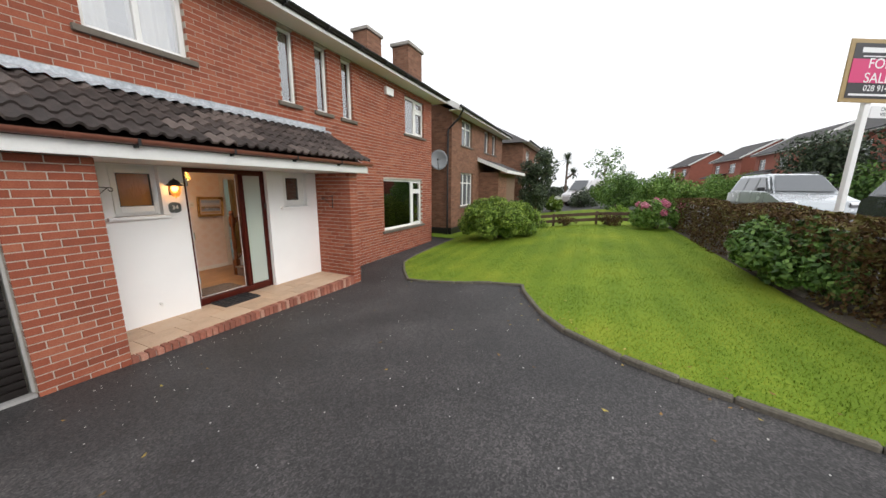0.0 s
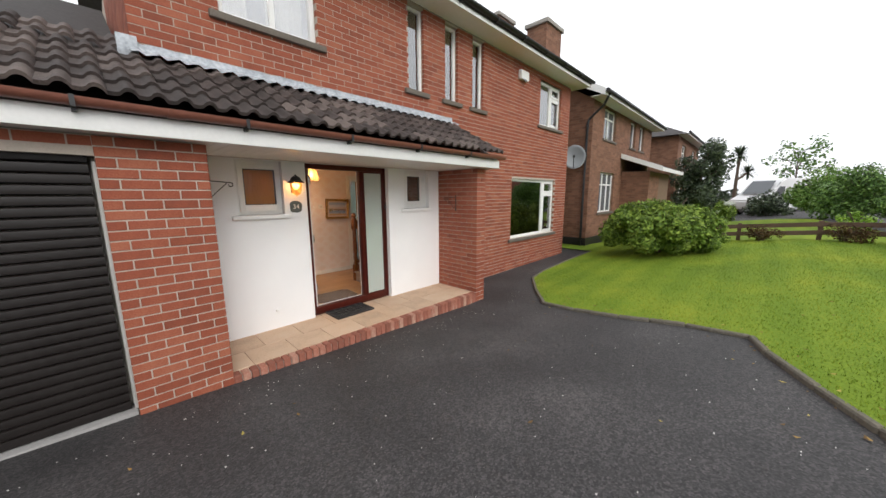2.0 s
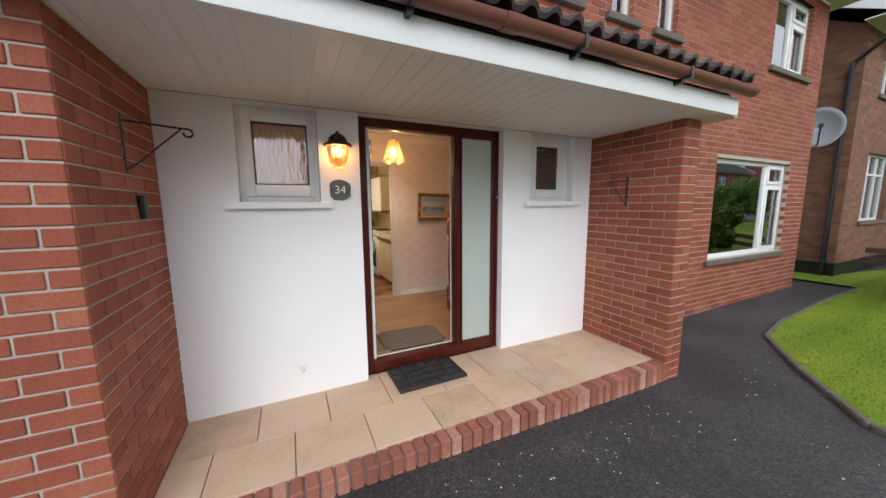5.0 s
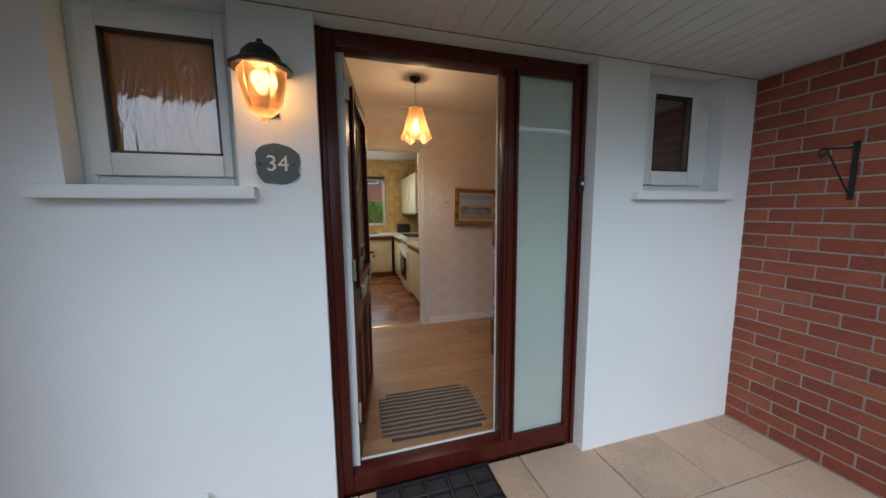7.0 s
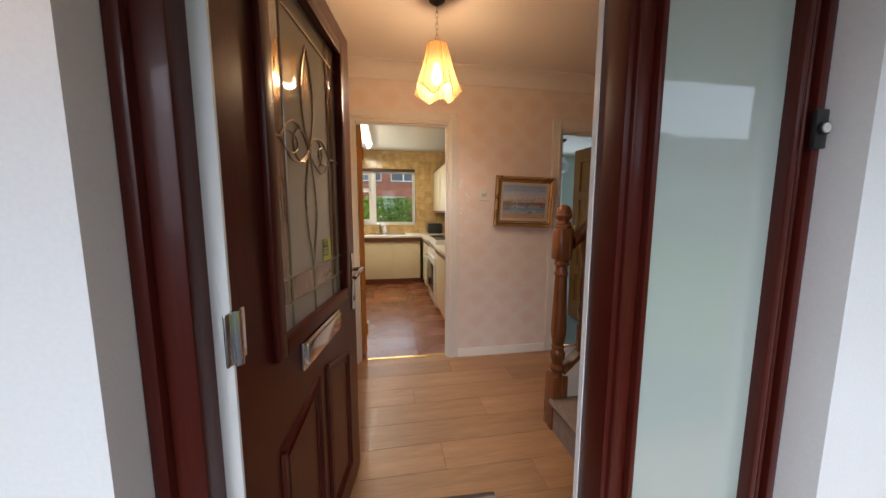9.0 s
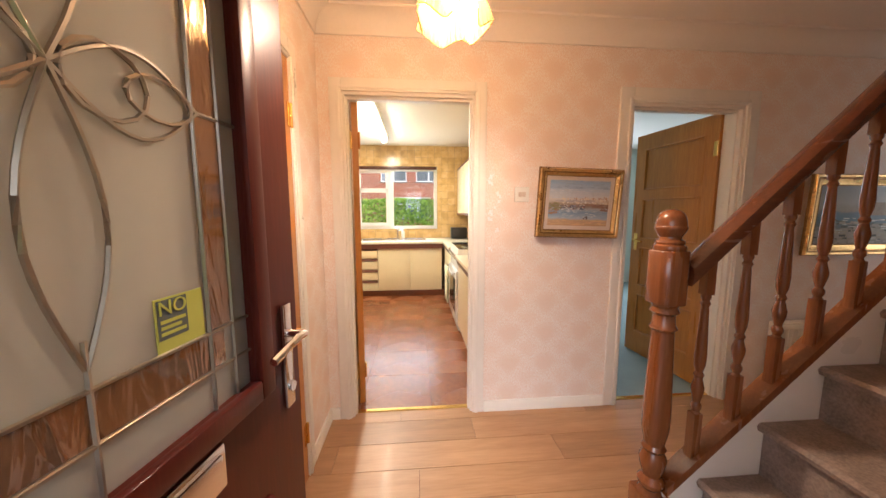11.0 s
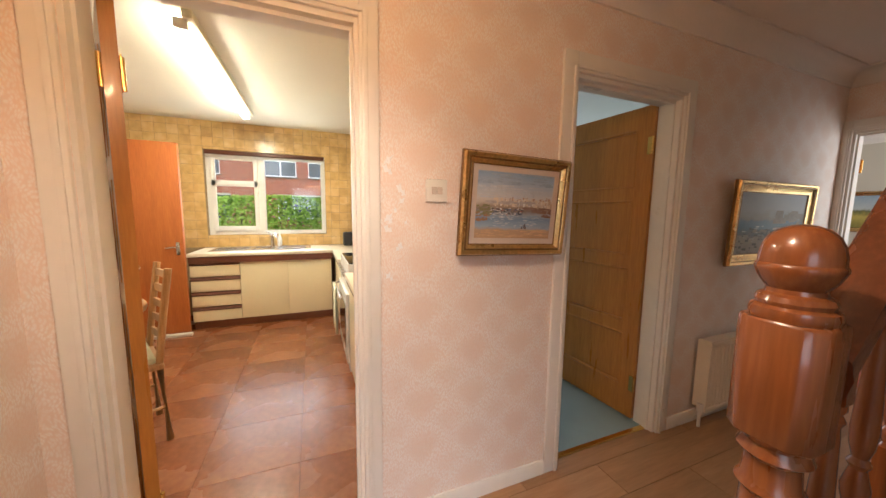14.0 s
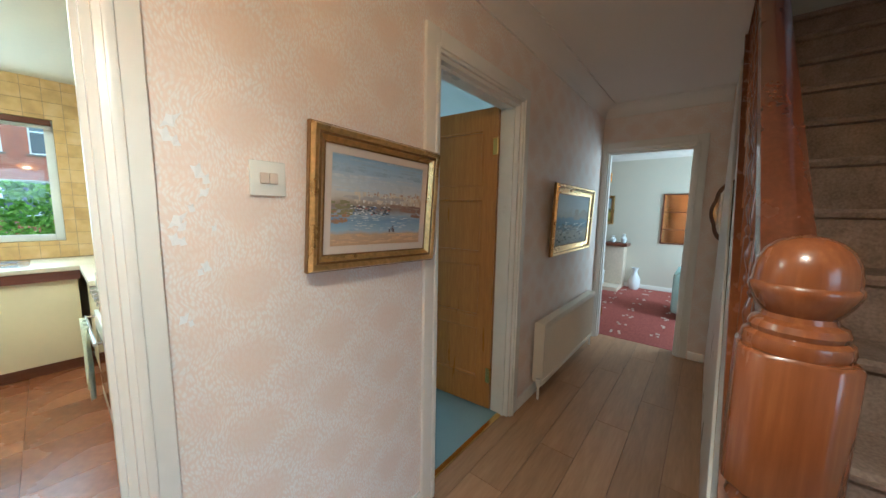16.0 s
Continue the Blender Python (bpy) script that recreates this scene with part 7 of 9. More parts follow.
# fluorescent tube
ft = empty("fluorescent_light", "lit fluorescent tube on a cream ceiling batten", "ceiling light", at=(0.10, 3.15, CEIL))
b = bmesh.new()
bx(b, 0.02, 0.07, 0.0, 1.95, -0.045, -0.001, 0.004)
part("batten", b, M["worktop"], ft)
b = bmesh.new()
cyl(b, (-0.005, 0.05, -0.07), (-0.005, 1.90, -0.07), 0.017)
tb = part("tube", b, glow("fluorescent_tube", (1.0, 0.88, 0.62), 26), ft, "glowing tube")
for y in (0.02, 1.90):
    b = bmesh.new()
    bx(b, -0.025, 0.04, y, y + 0.03, -0.09, -0.04, 0.004)
    part("end_cap", b, M["appliance"], ft)
# kitchen window
kwn = empty("window_9", "white two-light kitchen window with blind rail", "window", kind="structure", at=(kw[0], 5.76, kw[2]))
W, H = kw[1] - kw[0], kw[3] - kw[2]
b = bmesh.new()
for a in ((0, 0.055, 0, H), (W - 0.055, W, 0, H), (0.055, W - 0.055, 0, 0.055), (0.055, W - 0.055, H - 0.055, H), (0.555, 0.635, 0.055, H - 0.055)):
    bx(b, a[0], a[1], 0, 0.06, a[2], a[3], 0.004)
part("window_frame", b, M["upvc"], kwn)
b = bmesh.new()
for a in ((0.05, 0.56, H - 0.43, H - 0.36), (0.05, 0.10, 0.05, H - 0.05), (0.51, 0.555, 0.05, H - 0.05), (0.10, 0.51, 0.05, 0.11), (0.10, 0.51, H - 0.11, H - 0.055)):
    bx(b, a[0], a[1], -0.018, 0.01, a[2], a[3], 0.003)
part("sash", b, M["upvc"], kwn)
b = bmesh.new()
bx(b, 0.05, W - 0.05, 0.03, 0.036, 0.05, H - 0.05)
g = part("pane", b, M["pane_clear"], kwn, smooth=False)
g.visible_shadow = False
b = bmesh.new()
bx(b, 0.01, W - 0.01, -0.055, -0.02, H - 0.05, H - 0.005, 0.004)
part("blind_rail", b, M["trim_brown"], kwn, "brown blind head rail")
for k in range(4):
    b = bmesh.new()
    bx(b, 0.02, W - 0.02, -0.05, -0.025, H - 0.062 - 0.006 * k, H - 0.059 - 0.006 * k)
    part("blind_slat", b, M["upvc"], kwn, smooth=False)

# table and ladder-back chair
tb_ = empty("kitchen_table", "round light wood kitchen table", "table", at=(-0.62, 3.25, FLOOR))
M["beech"] = wood("light_beech", (0.55, 0.33, 0.15), (0.65, 0.42, 0.22), 0.35, 2, 1.0)
b = bmesh.new()
lathe(b, [(0.40, 0.70), (0.42, 0.705), (0.425, 0.72), (0.42, 0.735), (0.40, 0.74)], seg=40)
part("tabletop", b, M["beech"], tb_)
b = bmesh.new()
lathe(b, [(0.06, 0.08), (0.045, 0.14), (0.06, 0.25), (0.04, 0.4), (0.05, 0.6), (0.08, 0.70)], seg=20)
part("pedestal", b, M["beech"], tb_)
for k in range(4):
    a = math.pi / 4 + k * math.pi / 2
    b = bmesh.new()
    tube(b, [(0.04 * math.cos(a), 0.04 * math.sin(a), 0.14), (0.2 * math.cos(a), 0.2 * math.sin(a), 0.09), (0.32 * math.cos(a), 0.32 * math.sin(a), 0.025)], 0.025)
    part("foot", b, M["beech"], tb_)
ch = empty("kitchen_chair", "light wood ladder-back chair with patterned seat pad", "chair", at=pose(-0.315, 3.16, FLOOR, 0, 0, -63))
b = bmesh.new()
bx(b, -0.20, 0.20, -0.20, 0.20, 0.43, 0.46, 0.012)
part("seat", b, M["beech"], ch)
for sx in (-0.17, 0.17):
    b = bmesh.new()
    tube(b, [(sx, -0.18, 0.0), (sx, -0.18, 0.43)], 0.018)
    part("leg", b, M["beech"], ch)
    b = bmesh.new()
    tube(b, [(sx, 0.20, 0.0), (sx, 0.18, 0.45), (sx, 0.21, 0.70), (sx, 0.25, 0.98)], 0.018)
    part("back_post", b, M["beech"], ch)
    b = bmesh.new()
    tube(b, [(sx, -0.18, 0.2), (sx, 0.19, 0.2)], 0.010)
    part("stretcher", b, M["beech"], ch)
for k in range(5):
    z = 0.56 + k * 0.09
    yb_ = 0.185 + (z - 0.45) * 0.12
    b = bmesh.new()
    rows = []
    for i in range(9):
        x = -0.165 + 0.33 * i / 8
        cv = 0.02 * math.sin(math.pi * i / 8)
        rows.append([b.verts.new((x, yb_ + cv + d, z + zz)) for d, zz in ((-0.007, -0.02), (0.007, -0.02), (0.007, 0.024), (-0.007, 0.024))])
    for p, q in zip(rows, rows[1:]):
        for j in range(4):
            b.faces.new((p[j], q[j], q[(j + 1) % 4], p[(j + 1) % 4]))
    b.faces.new(rows[0][::-1])
    b.faces.new(rows[-1])
    part("ladder_slat", b, M["beech"], ch)
b = bmesh.new()
bx(b, -0.18, 0.18, -0.18, 0.17, 0.461, 0.50, 0.018)
pad = part("seat_pad", b, M["towel"], ch, "pale patterned seat pad")

# ---- lounge ----
fp = empty("fireplace", "pale stone fireplace with dark wood mantel shelf", "fireplace", at=(7.44, 2.34, FLOOR))
b = bmesh.new()
bx(b, -0.26, 0.0, 0.0, 0.35, 0.0, 0.74, 0.01)
bx(b, -0.26, 0.0, 0.95, 1.35, 0.0, 0.74, 0.01)
bx(b, -0.255, -0.001, 0.351, 0.949, 0.56, 0.739, 0.008)
M["sandstone"] = surface("pale_sandstone", (0.62, 0.52, 0.4), 0.8, grain=30, blotch=5, vary=0.15, bump=0.3)
part("surround", b, M["sandstone"], fp)
b = bmesh.new()
bx(b, -0.20, -0.01, 0.351, 0.949, 0.0, 0.555)
part("firebox", b, M["black_glass"], fp, "black fire opening", smooth=False)
b = bmesh.new()
bx(b, -0.32, 0.0, -0.05, 1.4, 0.745, 0.80, 0.008)
part("mantel_shelf", b, M["trim_brown"], fp, "dark wood mantel shelf")
b = bmesh.new()
bx(b, -0.62, -0.262, 0.0, 1.35, 0.0, 0.07, 0.01)
part("hearth", b, M["sandstone"], fp, "pale stone hearth")
for y, h_ in ((2.38, 0.16), (2.55, 0.12)):
    b = bmesh.new()
    lathe(b, [(0.03, 0.0), (0.045, 0.03), (0.05, h_ * 0.5), (0.02, h_ * 0.75), (0.03, h_)], (7.30, y, FLOOR + 0.80), 14)
    tagged(part("ornament", b, M["sign_white"]), "small white china ornament on the mantel", "ornament", "mantel ornaments")
b = bmesh.new()
lathe(b, [(0.06, 0.0), (0.085, 0.05), (0.09, 0.18), (0.04, 0.28), (0.035, 0.33), (0.06, 0.38)], (7.28, 2.16, FLOOR), 18)
tagged(part("floor_vase", b, M["sign_white"]), "white and blue floor vase beside the hearth", "vase")
b = bmesh.new()
lathe(b, [(0.02, 0.0), (0.035, 0.02), (0.03, 0.2), (0.045, 0.24), (0.02, 0.26), (0.015, 0.34)], (6.98, 2.62, FLOOR + 0.07), 12)
tagged(part("hearth_ornament", b, M["sign_white"]), "white figurine on the hearth", "ornament")
picture("lounge_picture", "small gilt framed landscape over the mantel", pose(7.44, 2.98, 1.18, 0, 0, -90), 0.38, 0.52, field, 0.0, 0.05)
wm = empty("wall_mirror", "dark framed mirror of three bronze panels", "mirror", at=pose(7.44, 1.86, 0.88, 0, 0, -90))
b = bmesh.new()
for a in ((0, 0.02, 0, 0.84), (0.43, 0.45, 0, 0.84), (0.02, 0.43, 0, 0.02), (0.02, 0.43, 0.82, 0.84), (0.02, 0.43, 0.24, 0.25), (0.02, 0.43, 0.53, 0.54)):
    bx(b, a[0], a[1], -0.025, -0.001, a[2], a[3])
part("frame", b, M["trim_brown"], wm, smooth=False)
M["bronze_mirror"] = surface("bronze_mirror", (0.72, 0.42, 0.2), 0.06, metal=1.0, vary=0.03, bump=0)
for z0, z1 in ((0.02, 0.24), (0.25, 0.53), (0.54, 0.82)):
    b = bmesh.new()
    bx(b, 0.02, 0.43, -0.012, -0.004, z0, z1)
    part("mirror_panel", b, M["bronze_mirror"], wm, smooth=False)
ac = empty("armchair", "pale green upholstered armchair in the lounge", "armchair", at=pose(6.05, 1.02, FLOOR, 0, 0, 0))
M["green_cloth"] = surface("pale_green_upholstery", (0.35, 0.46, 0.43), 0.9, grain=90, vary=0.1, bump=0.3)
b = bmesh.new()
bx(b, -0.40, 0.40, -0.36, 0.36, 0.08, 0.42, 0.05)
part("seat", b, M["green_cloth"], ac)
b = bmesh.new()
bx(b, -0.40, -0.20, -0.36, 0.36, 0.425, 0.95, 0.06)
part("backrest", b, M["green_cloth"], ac)
for y0, y1 in ((0.365, 0.5), (-0.5, -0.365)):
    b = bmesh.new()
    bx(b, -0.38, 0.38, y0, y1, 0.08, 0.60, 0.05)
    part("armrest", b, M["green_cloth"], ac)
for sx in (-0.33, 0.33):
    for sy in (-0.4, 0.4):
        b = bmesh.new()
        cyl(b, (sx, sy, 0.0), (sx, sy, 0.09), 0.02, 0.028)
        part("foot", b, M["trim_brown"], ac)
cur = empty("lounge_curtain", "pale green curtain beside the lounge window", "curtain", at=(6.62, 0.33, 0.35))
def curtain_mesh(w, h, folds=7):
    b = bmesh.new()
    rows = []
    n = folds * 8
    for k in range(n + 1):
        x = w * k / n
        y = 0.035 * math.sin(2 * math.pi * folds * k / n)
        rows.append([b.verts.new((x, y, z)) for z in (0, h * 0.5, h)])
    for p, q in zip(rows, rows[1:]):
        for j in range(2):
            b.faces.new((p[j], q[j], q[j + 1], p[j + 1]))
    return b
o = part("cloth", curtain_mesh(0.42, 1.85), M["curtain"], cur)
o.modifiers.new("thick", 'SOLIDIFY').thickness = 0.004
# carpet sprigs
M["sprig"] = surface("pale_carpet_sprig", (0.55, 0.42, 0.36), 0.95, vary=0.15)
sprigs = []
for i in range(8):
    for j in range(7):
        cx, cy = 4.75 + i * 0.36 + (j % 2) * 0.18, 0.5 + j * 0.36
        for k in range(4):
            a = rng.uniform(0, 6.28)
            sprigs.append((cx + 0.05 * math.cos(a) - 0.02, cx + 0.05 * math.cos(a) + 0.02, cy + 0.05 * math.sin(a) - 0.012, cy + 0.05 * math.sin(a) + 0.012, FLOOR, FLOOR + 0.004))
box_mesh("carpet_sprigs", sprigs, M["sprig"], lounge_floor, "", "stuff")

# ---- back room ----
b = bmesh.new()
lathe(b, [(0.02, 0.0), (0.05, -0.05), (0.09, -0.09), (0.10, -0.14), (0.08, -0.2), (0.03, -0.23)], seg=20)
pendant("glass_pendant", "white faceted glass pendant in the back room", (3.1, 4.3, CEIL), 0.24, (lambda q: (bmesh.ops.translate(q, verts=q.verts[:], vec=(0, 0, -0.27)), q)[-1])(b), M["sign_white"], "white glass shade")
sf = empty("sofa", "pale cushioned sofa in the back room", "sofa", at=(2.02, 4.6, FLOOR))
M["pale_cloth"] = surface("pale_grey_upholstery", (0.6, 0.6, 0.58), 0.9, grain=80, vary=0.08, bump=0.3)
b = bmesh.new()
bx(b, -0.35, 0.35, -0.6, 0.6, 0.08, 0.42, 0.05)
part("seat", b, M["pale_cloth"], sf)
b = bmesh.new()
bx(b, -0.35, -0.15, -0.6, 0.6, 0.425, 0.85, 0.06)
part("backrest", b, M["pale_cloth"], sf)
b = bmesh.new()
bx(b, -0.1, 0.25, -0.5, -0.2, 0.425, 0.60, 0.06)
part("cushion", b, M["sign_white"], sf, "white cushion")
for sx in (-0.3, 0.3):
    for sy in (-0.5, 0.5):
        b = bmesh.new()
        cyl(b, (sx, sy, 0.0), (sx, sy, 0.09), 0.02, 0.028)
        part("foot", b, M["trim_brown"], sf)


# ---- porch fittings ----
ln = empty("wall_lantern", "lit black wall lantern with amber crackle glass", "wall lantern", at=(-0.165, 0.0, 1.80))
b = bmesh.new()
lathe(b, [(0.002, 0.135), (0.01, 0.131), (0.011, 0.122), (0.02, 0.116), (0.042, 0.104), (0.058, 0.085), (0.066, 0.062), (0.096, 0.043), (0.1, 0.036), (0.092, 0.032), (0.05, 0.04)], (0, -0.10, 0), 12)
part("hood", b, M["iron"], ln, smooth=False)
M["amber"] = glass("amber_crackle_glass", (0.95, 0.42, 0.12), 0.45)
b = bmesh.new()
lathe(b, [(0.078, 0.034), (0.076, 0.0), (0.062, -0.07), (0.052, -0.095), (0.03, -0.115), (0.012, -0.12), (0.008, -0.135)], (0, -0.10, 0), 6)
g = part("glass", b, M["amber"], ln, "amber glass", smooth=False)
g.visible_shadow = False
b = bmesh.new()
lathe(b, [(0.004, 0.03), (0.014, 0.02), (0.02, -0.01), (0.016, -0.035), (0.003, -0.045)], (0, -0.10, 0), 12)
bl = part("bulb", b, glow("lantern_bulb", (1.0, 0.62, 0.25), 6), ln, "glowing bulb")
bl.visible_shadow = False
b = bmesh.new()
bx(b, -0.03, 0.03, -0.014, 0.0, -0.09, 0.05, 0.004)
tube(b, [(0, -0.01, -0.03), (0, -0.04, 0.0), (0, -0.045, 0.06), (0, -0.09, 0.10)], 0.009)
part("bracket", b, M["iron"], ln)
ns = empty("house_number", "grey slate house number plate", "sign", at=(-0.15, 0.0, 1.535))
b = bmesh.new()
n = 26
ring = []
for k in range(n):
    a = 2 * math.pi * k / n
    r = 0.075 * (1 + random.uniform(-0.05, 0.05)) / max(abs(math.cos(a)) ** 6 + abs(math.sin(a)) ** 6, 0.5) ** (1 / 6) * 0.98
    ring.append((r * math.cos(a), r * math.sin(a)))
extrude_profile(b, ring, 'y', -0.012, 0.0)
part("plate", b, M["slate"], ns, smooth=False)
text_mesh("number", "34", 0.082, pose(0.0, -0.0125, 0.0, 90, 0, 0), M["letter"], ns)
for sx in (-0.058, 0.058):
    b = bmesh.new()
    cyl(b, (sx, -0.0118, 0), (sx, -0.016, 0), 0.005)
    part("screw", b, M["iron"], ns)


def hanging_bracket(m, label):
    h = empty("hanging_bracket", label, "basket bracket", at=m)
    b = bmesh.new()
    bx(b, -0.012, 0.012, -0.006, 0.0, -0.14, 0.14, 0.002)
    part("back_plate", b, M["iron"], h)
    b = bmesh.new()
    tube(b, [(0, -0.006, 0.11), (0, -0.12, 0.10), (0, -0.24, 0.09)] + [(0, -0.26 - 0.02 * math.sin(k * 0.6), 0.07 + 0.02 * math.cos(k * 0.6)) for k in range(9)], 0.005)
    part("arm", b, M["iron"], h)
    b = bmesh.new()
    tube(b, [(0, -0.006, -0.12), (0, -0.06, -0.08), (0, -0.14, 0.0), (0, -0.23, 0.085)], 0.004)
    part("stay", b, M["iron"], h)


hanging_bracket(pose(2.44, -0.43, 1.53, 0, 0, -90), "black wrought iron basket bracket on the brick pier")
hanging_bracket(pose(-1.20, -0.42, 1.72, 0, 0, 90), "black scrolled iron basket bracket on the brick pier")
b = bmesh.new()
bx(b, -1.199, -1.17, -0.34, -0.29, 1.36, 1.48, 0.006)
tagged(part("key_safe", b, M["black_plastic"]), "small black box on the brick pier", "key box")
b = bmesh.new()
cyl(b, (-0.49, 0.0, 0.24), (-0.49, -0.045, 0.235), 0.011)
cyl(b, (-0.475, -0.03, 0.205), (-0.475, -0.035, 0.255), 0.006)
tagged(part("overflow_pipe", b, M["upvc"]), "short white pipe stub in the porch wall", "pipe")
# flower pot
fp2 = empty("flower_pot", "dark glazed pot with white flowers beside the porch", "plant pot", at=(2.86, -0.62, G(2.86, -0.62)))
b = bmesh.new()
lathe(b, [(0.07, 0.0), (0.10, 0.10), (0.115, 0.19), (0.125, 0.2), (0.12, 0.215), (0.1, 0.2)], seg=20)
part("pot", b, M["terracotta"], fp2)


# ---- foliage ----
def leaf_cloud(pts, nrm, size, jitter=0.6, aspect=0.55):
    """Bent leaf quads at points; returns vertex and face arrays."""
    n = len(pts)
    d = nrm + jitter * rng.normal(size=(n, 3))
    d /= np.linalg.norm(d, axis=1)[:, None] + 1e-9
    t = np.cross(d, rng.normal(size=(n, 3)))
    t /= np.linalg.norm(t, axis=1)[:, None] + 1e-9
    s = np.cross(d, t)
    L = size * (0.6 + 0.8 * rng.random(n))[:, None]
    v = np.empty((n, 4, 3))
    v[:, 0] = pts - t * L * 0.5
    v[:, 1] = pts + s * L * aspect * 0.5 - d * L * 0.08
    v[:, 2] = pts + t * L * 0.5 - d * L * 0.15
    v[:, 3] = pts - s * L * aspect * 0.5 - d * L * 0.08
    k = np.arange(n)[:, None] * 4
    f = np.concatenate([k + np.array([[0, 1, 2]]), k + np.array([[0, 2, 3]])])
    return v.reshape(-1, 3), f


def clumps(spec, per):
    """Points in uneven shells round clump centres (x, y, z, r)."""
    P, N = [], []
    for x, y, z, r in spec:
        k = max(8, int(per * r * r))
        d = rng.normal(size=(k, 3))
        d /= np.linalg.norm(d, axis=1)[:, None]
        rr = r * (0.55 + 0.5 * rng.random(k) ** 0.6)
        P.append(np.array([x, y, z]) + d * rr[:, None])
        N.append(d + np.array([0, 0, 0.5]))
    return np.concatenate(P), np.concatenate(N)


def foliage(name, spec, per, size, material, parent=None, jitter=0.6, aspect=0.55):
    P, N = clumps(spec, per)
    v, f = leaf_cloud(P, N, size, jitter, aspect)
    o = new(name, tri_mesh(name, v, f, material))
    if parent:
        o.parent = parent
    return o


def bush(name, label, at, rx, ry, h, material, per=900, size=0.06, nclump=26, cat="shrub", stems=7):
    root = empty(name, label, cat, at=at)
    b = bmesh.new()
    for k in range(stems):
        a = 2 * math.pi * k / stems + rng.uniform(0, 0.6)
        e = (rx * 0.55 * math.cos(a), ry * 0.55 * math.sin(a), h * rng.uniform(0.5, 0.85))
        tube(b, [(0.03 * math.cos(a), 0.03 * math.sin(a), -0.05), (e[0] * 0.4, e[1] * 0.4, e[2] * 0.6), e], 0.012, 5)
    part("stems", b, M["bark"], root)
    spec = []
    for k in range(nclump):
        a = rng.uniform(0, 2 * math.pi)
        q = math.sqrt(rng.random())
        zz = h * (0.22 + 0.62 * rng.random() * (1 - 0.45 * q))
        spec.append((rx * 0.86 * q * math.cos(a), ry * 0.86 * q * math.sin(a), zz, (0.30 if nclump < 60 else 0.2) * min(rx, ry, h) * rng.uniform(0.65, 1.35)))
    foliage("leaves", spec, per, size, material, root)
    return root


foliage("plant", [(0, 0, 0.26, 0.09)], 9000, 0.03, M["leaf_mid"], fp2)
foliage("flowers", [(0.02, -0.03, 0.33, 0.06)], 6000, 0.025, M["whitefl"], fp2)
bush("shrub", "wide bright green leafy shrub on the lawn", (8.45, -2.4, G(8.5, -2.4)), 1.65, 1.35, 1.8, M["leaf_shrub"], per=6500, size=0.085, nclump=90)
bush("low_shrub", "small reddish green shrub by the fence", (11.1, -4.4, G(11, -4.4)), 0.5, 0.45, 0.55, M["leaf_hedge"], per=5000, size=0.06, nclump=12)
bush("low_shrub", "small green shrub by the fence", (11.0, -3.4, G(11, -3.4)), 0.45, 0.4, 0.5, M["leaf_shrub"], per=5000, size=0.06, nclump=12)
bush("low_shrub", "small twiggy shrub by the fence", (11.2, -5.9, G(11, -5.9)), 0.5, 0.45, 0.5, M["leaf_hedge"], per=5000, size=0.06, nclump=12)
hy = bush("hydrangea", "hydrangea bush with large pink flower heads", (10.3, -7.35, G(10.3, -7.3)), 0.9, 0.75, 1.15, M["leaf_mid"], per=4200, size=0.10, nclump=26)
spec = []
for k in range(26):
    a = rng.uniform(0, 2 * math.pi)
    q = math.sqrt(rng.random())
    spec.append((0.85 * q * math.cos(a), 0.7 * q * math.sin(a), 1.15 * (0.5 + 0.5 * rng.random() * (1 - 0.4 * q)), rng.uniform(0.08, 0.12)))
for s in spec:
    foliage("flower_head", [s], 16000, 0.034, M["pink"], hy, 0.3, 0.9)

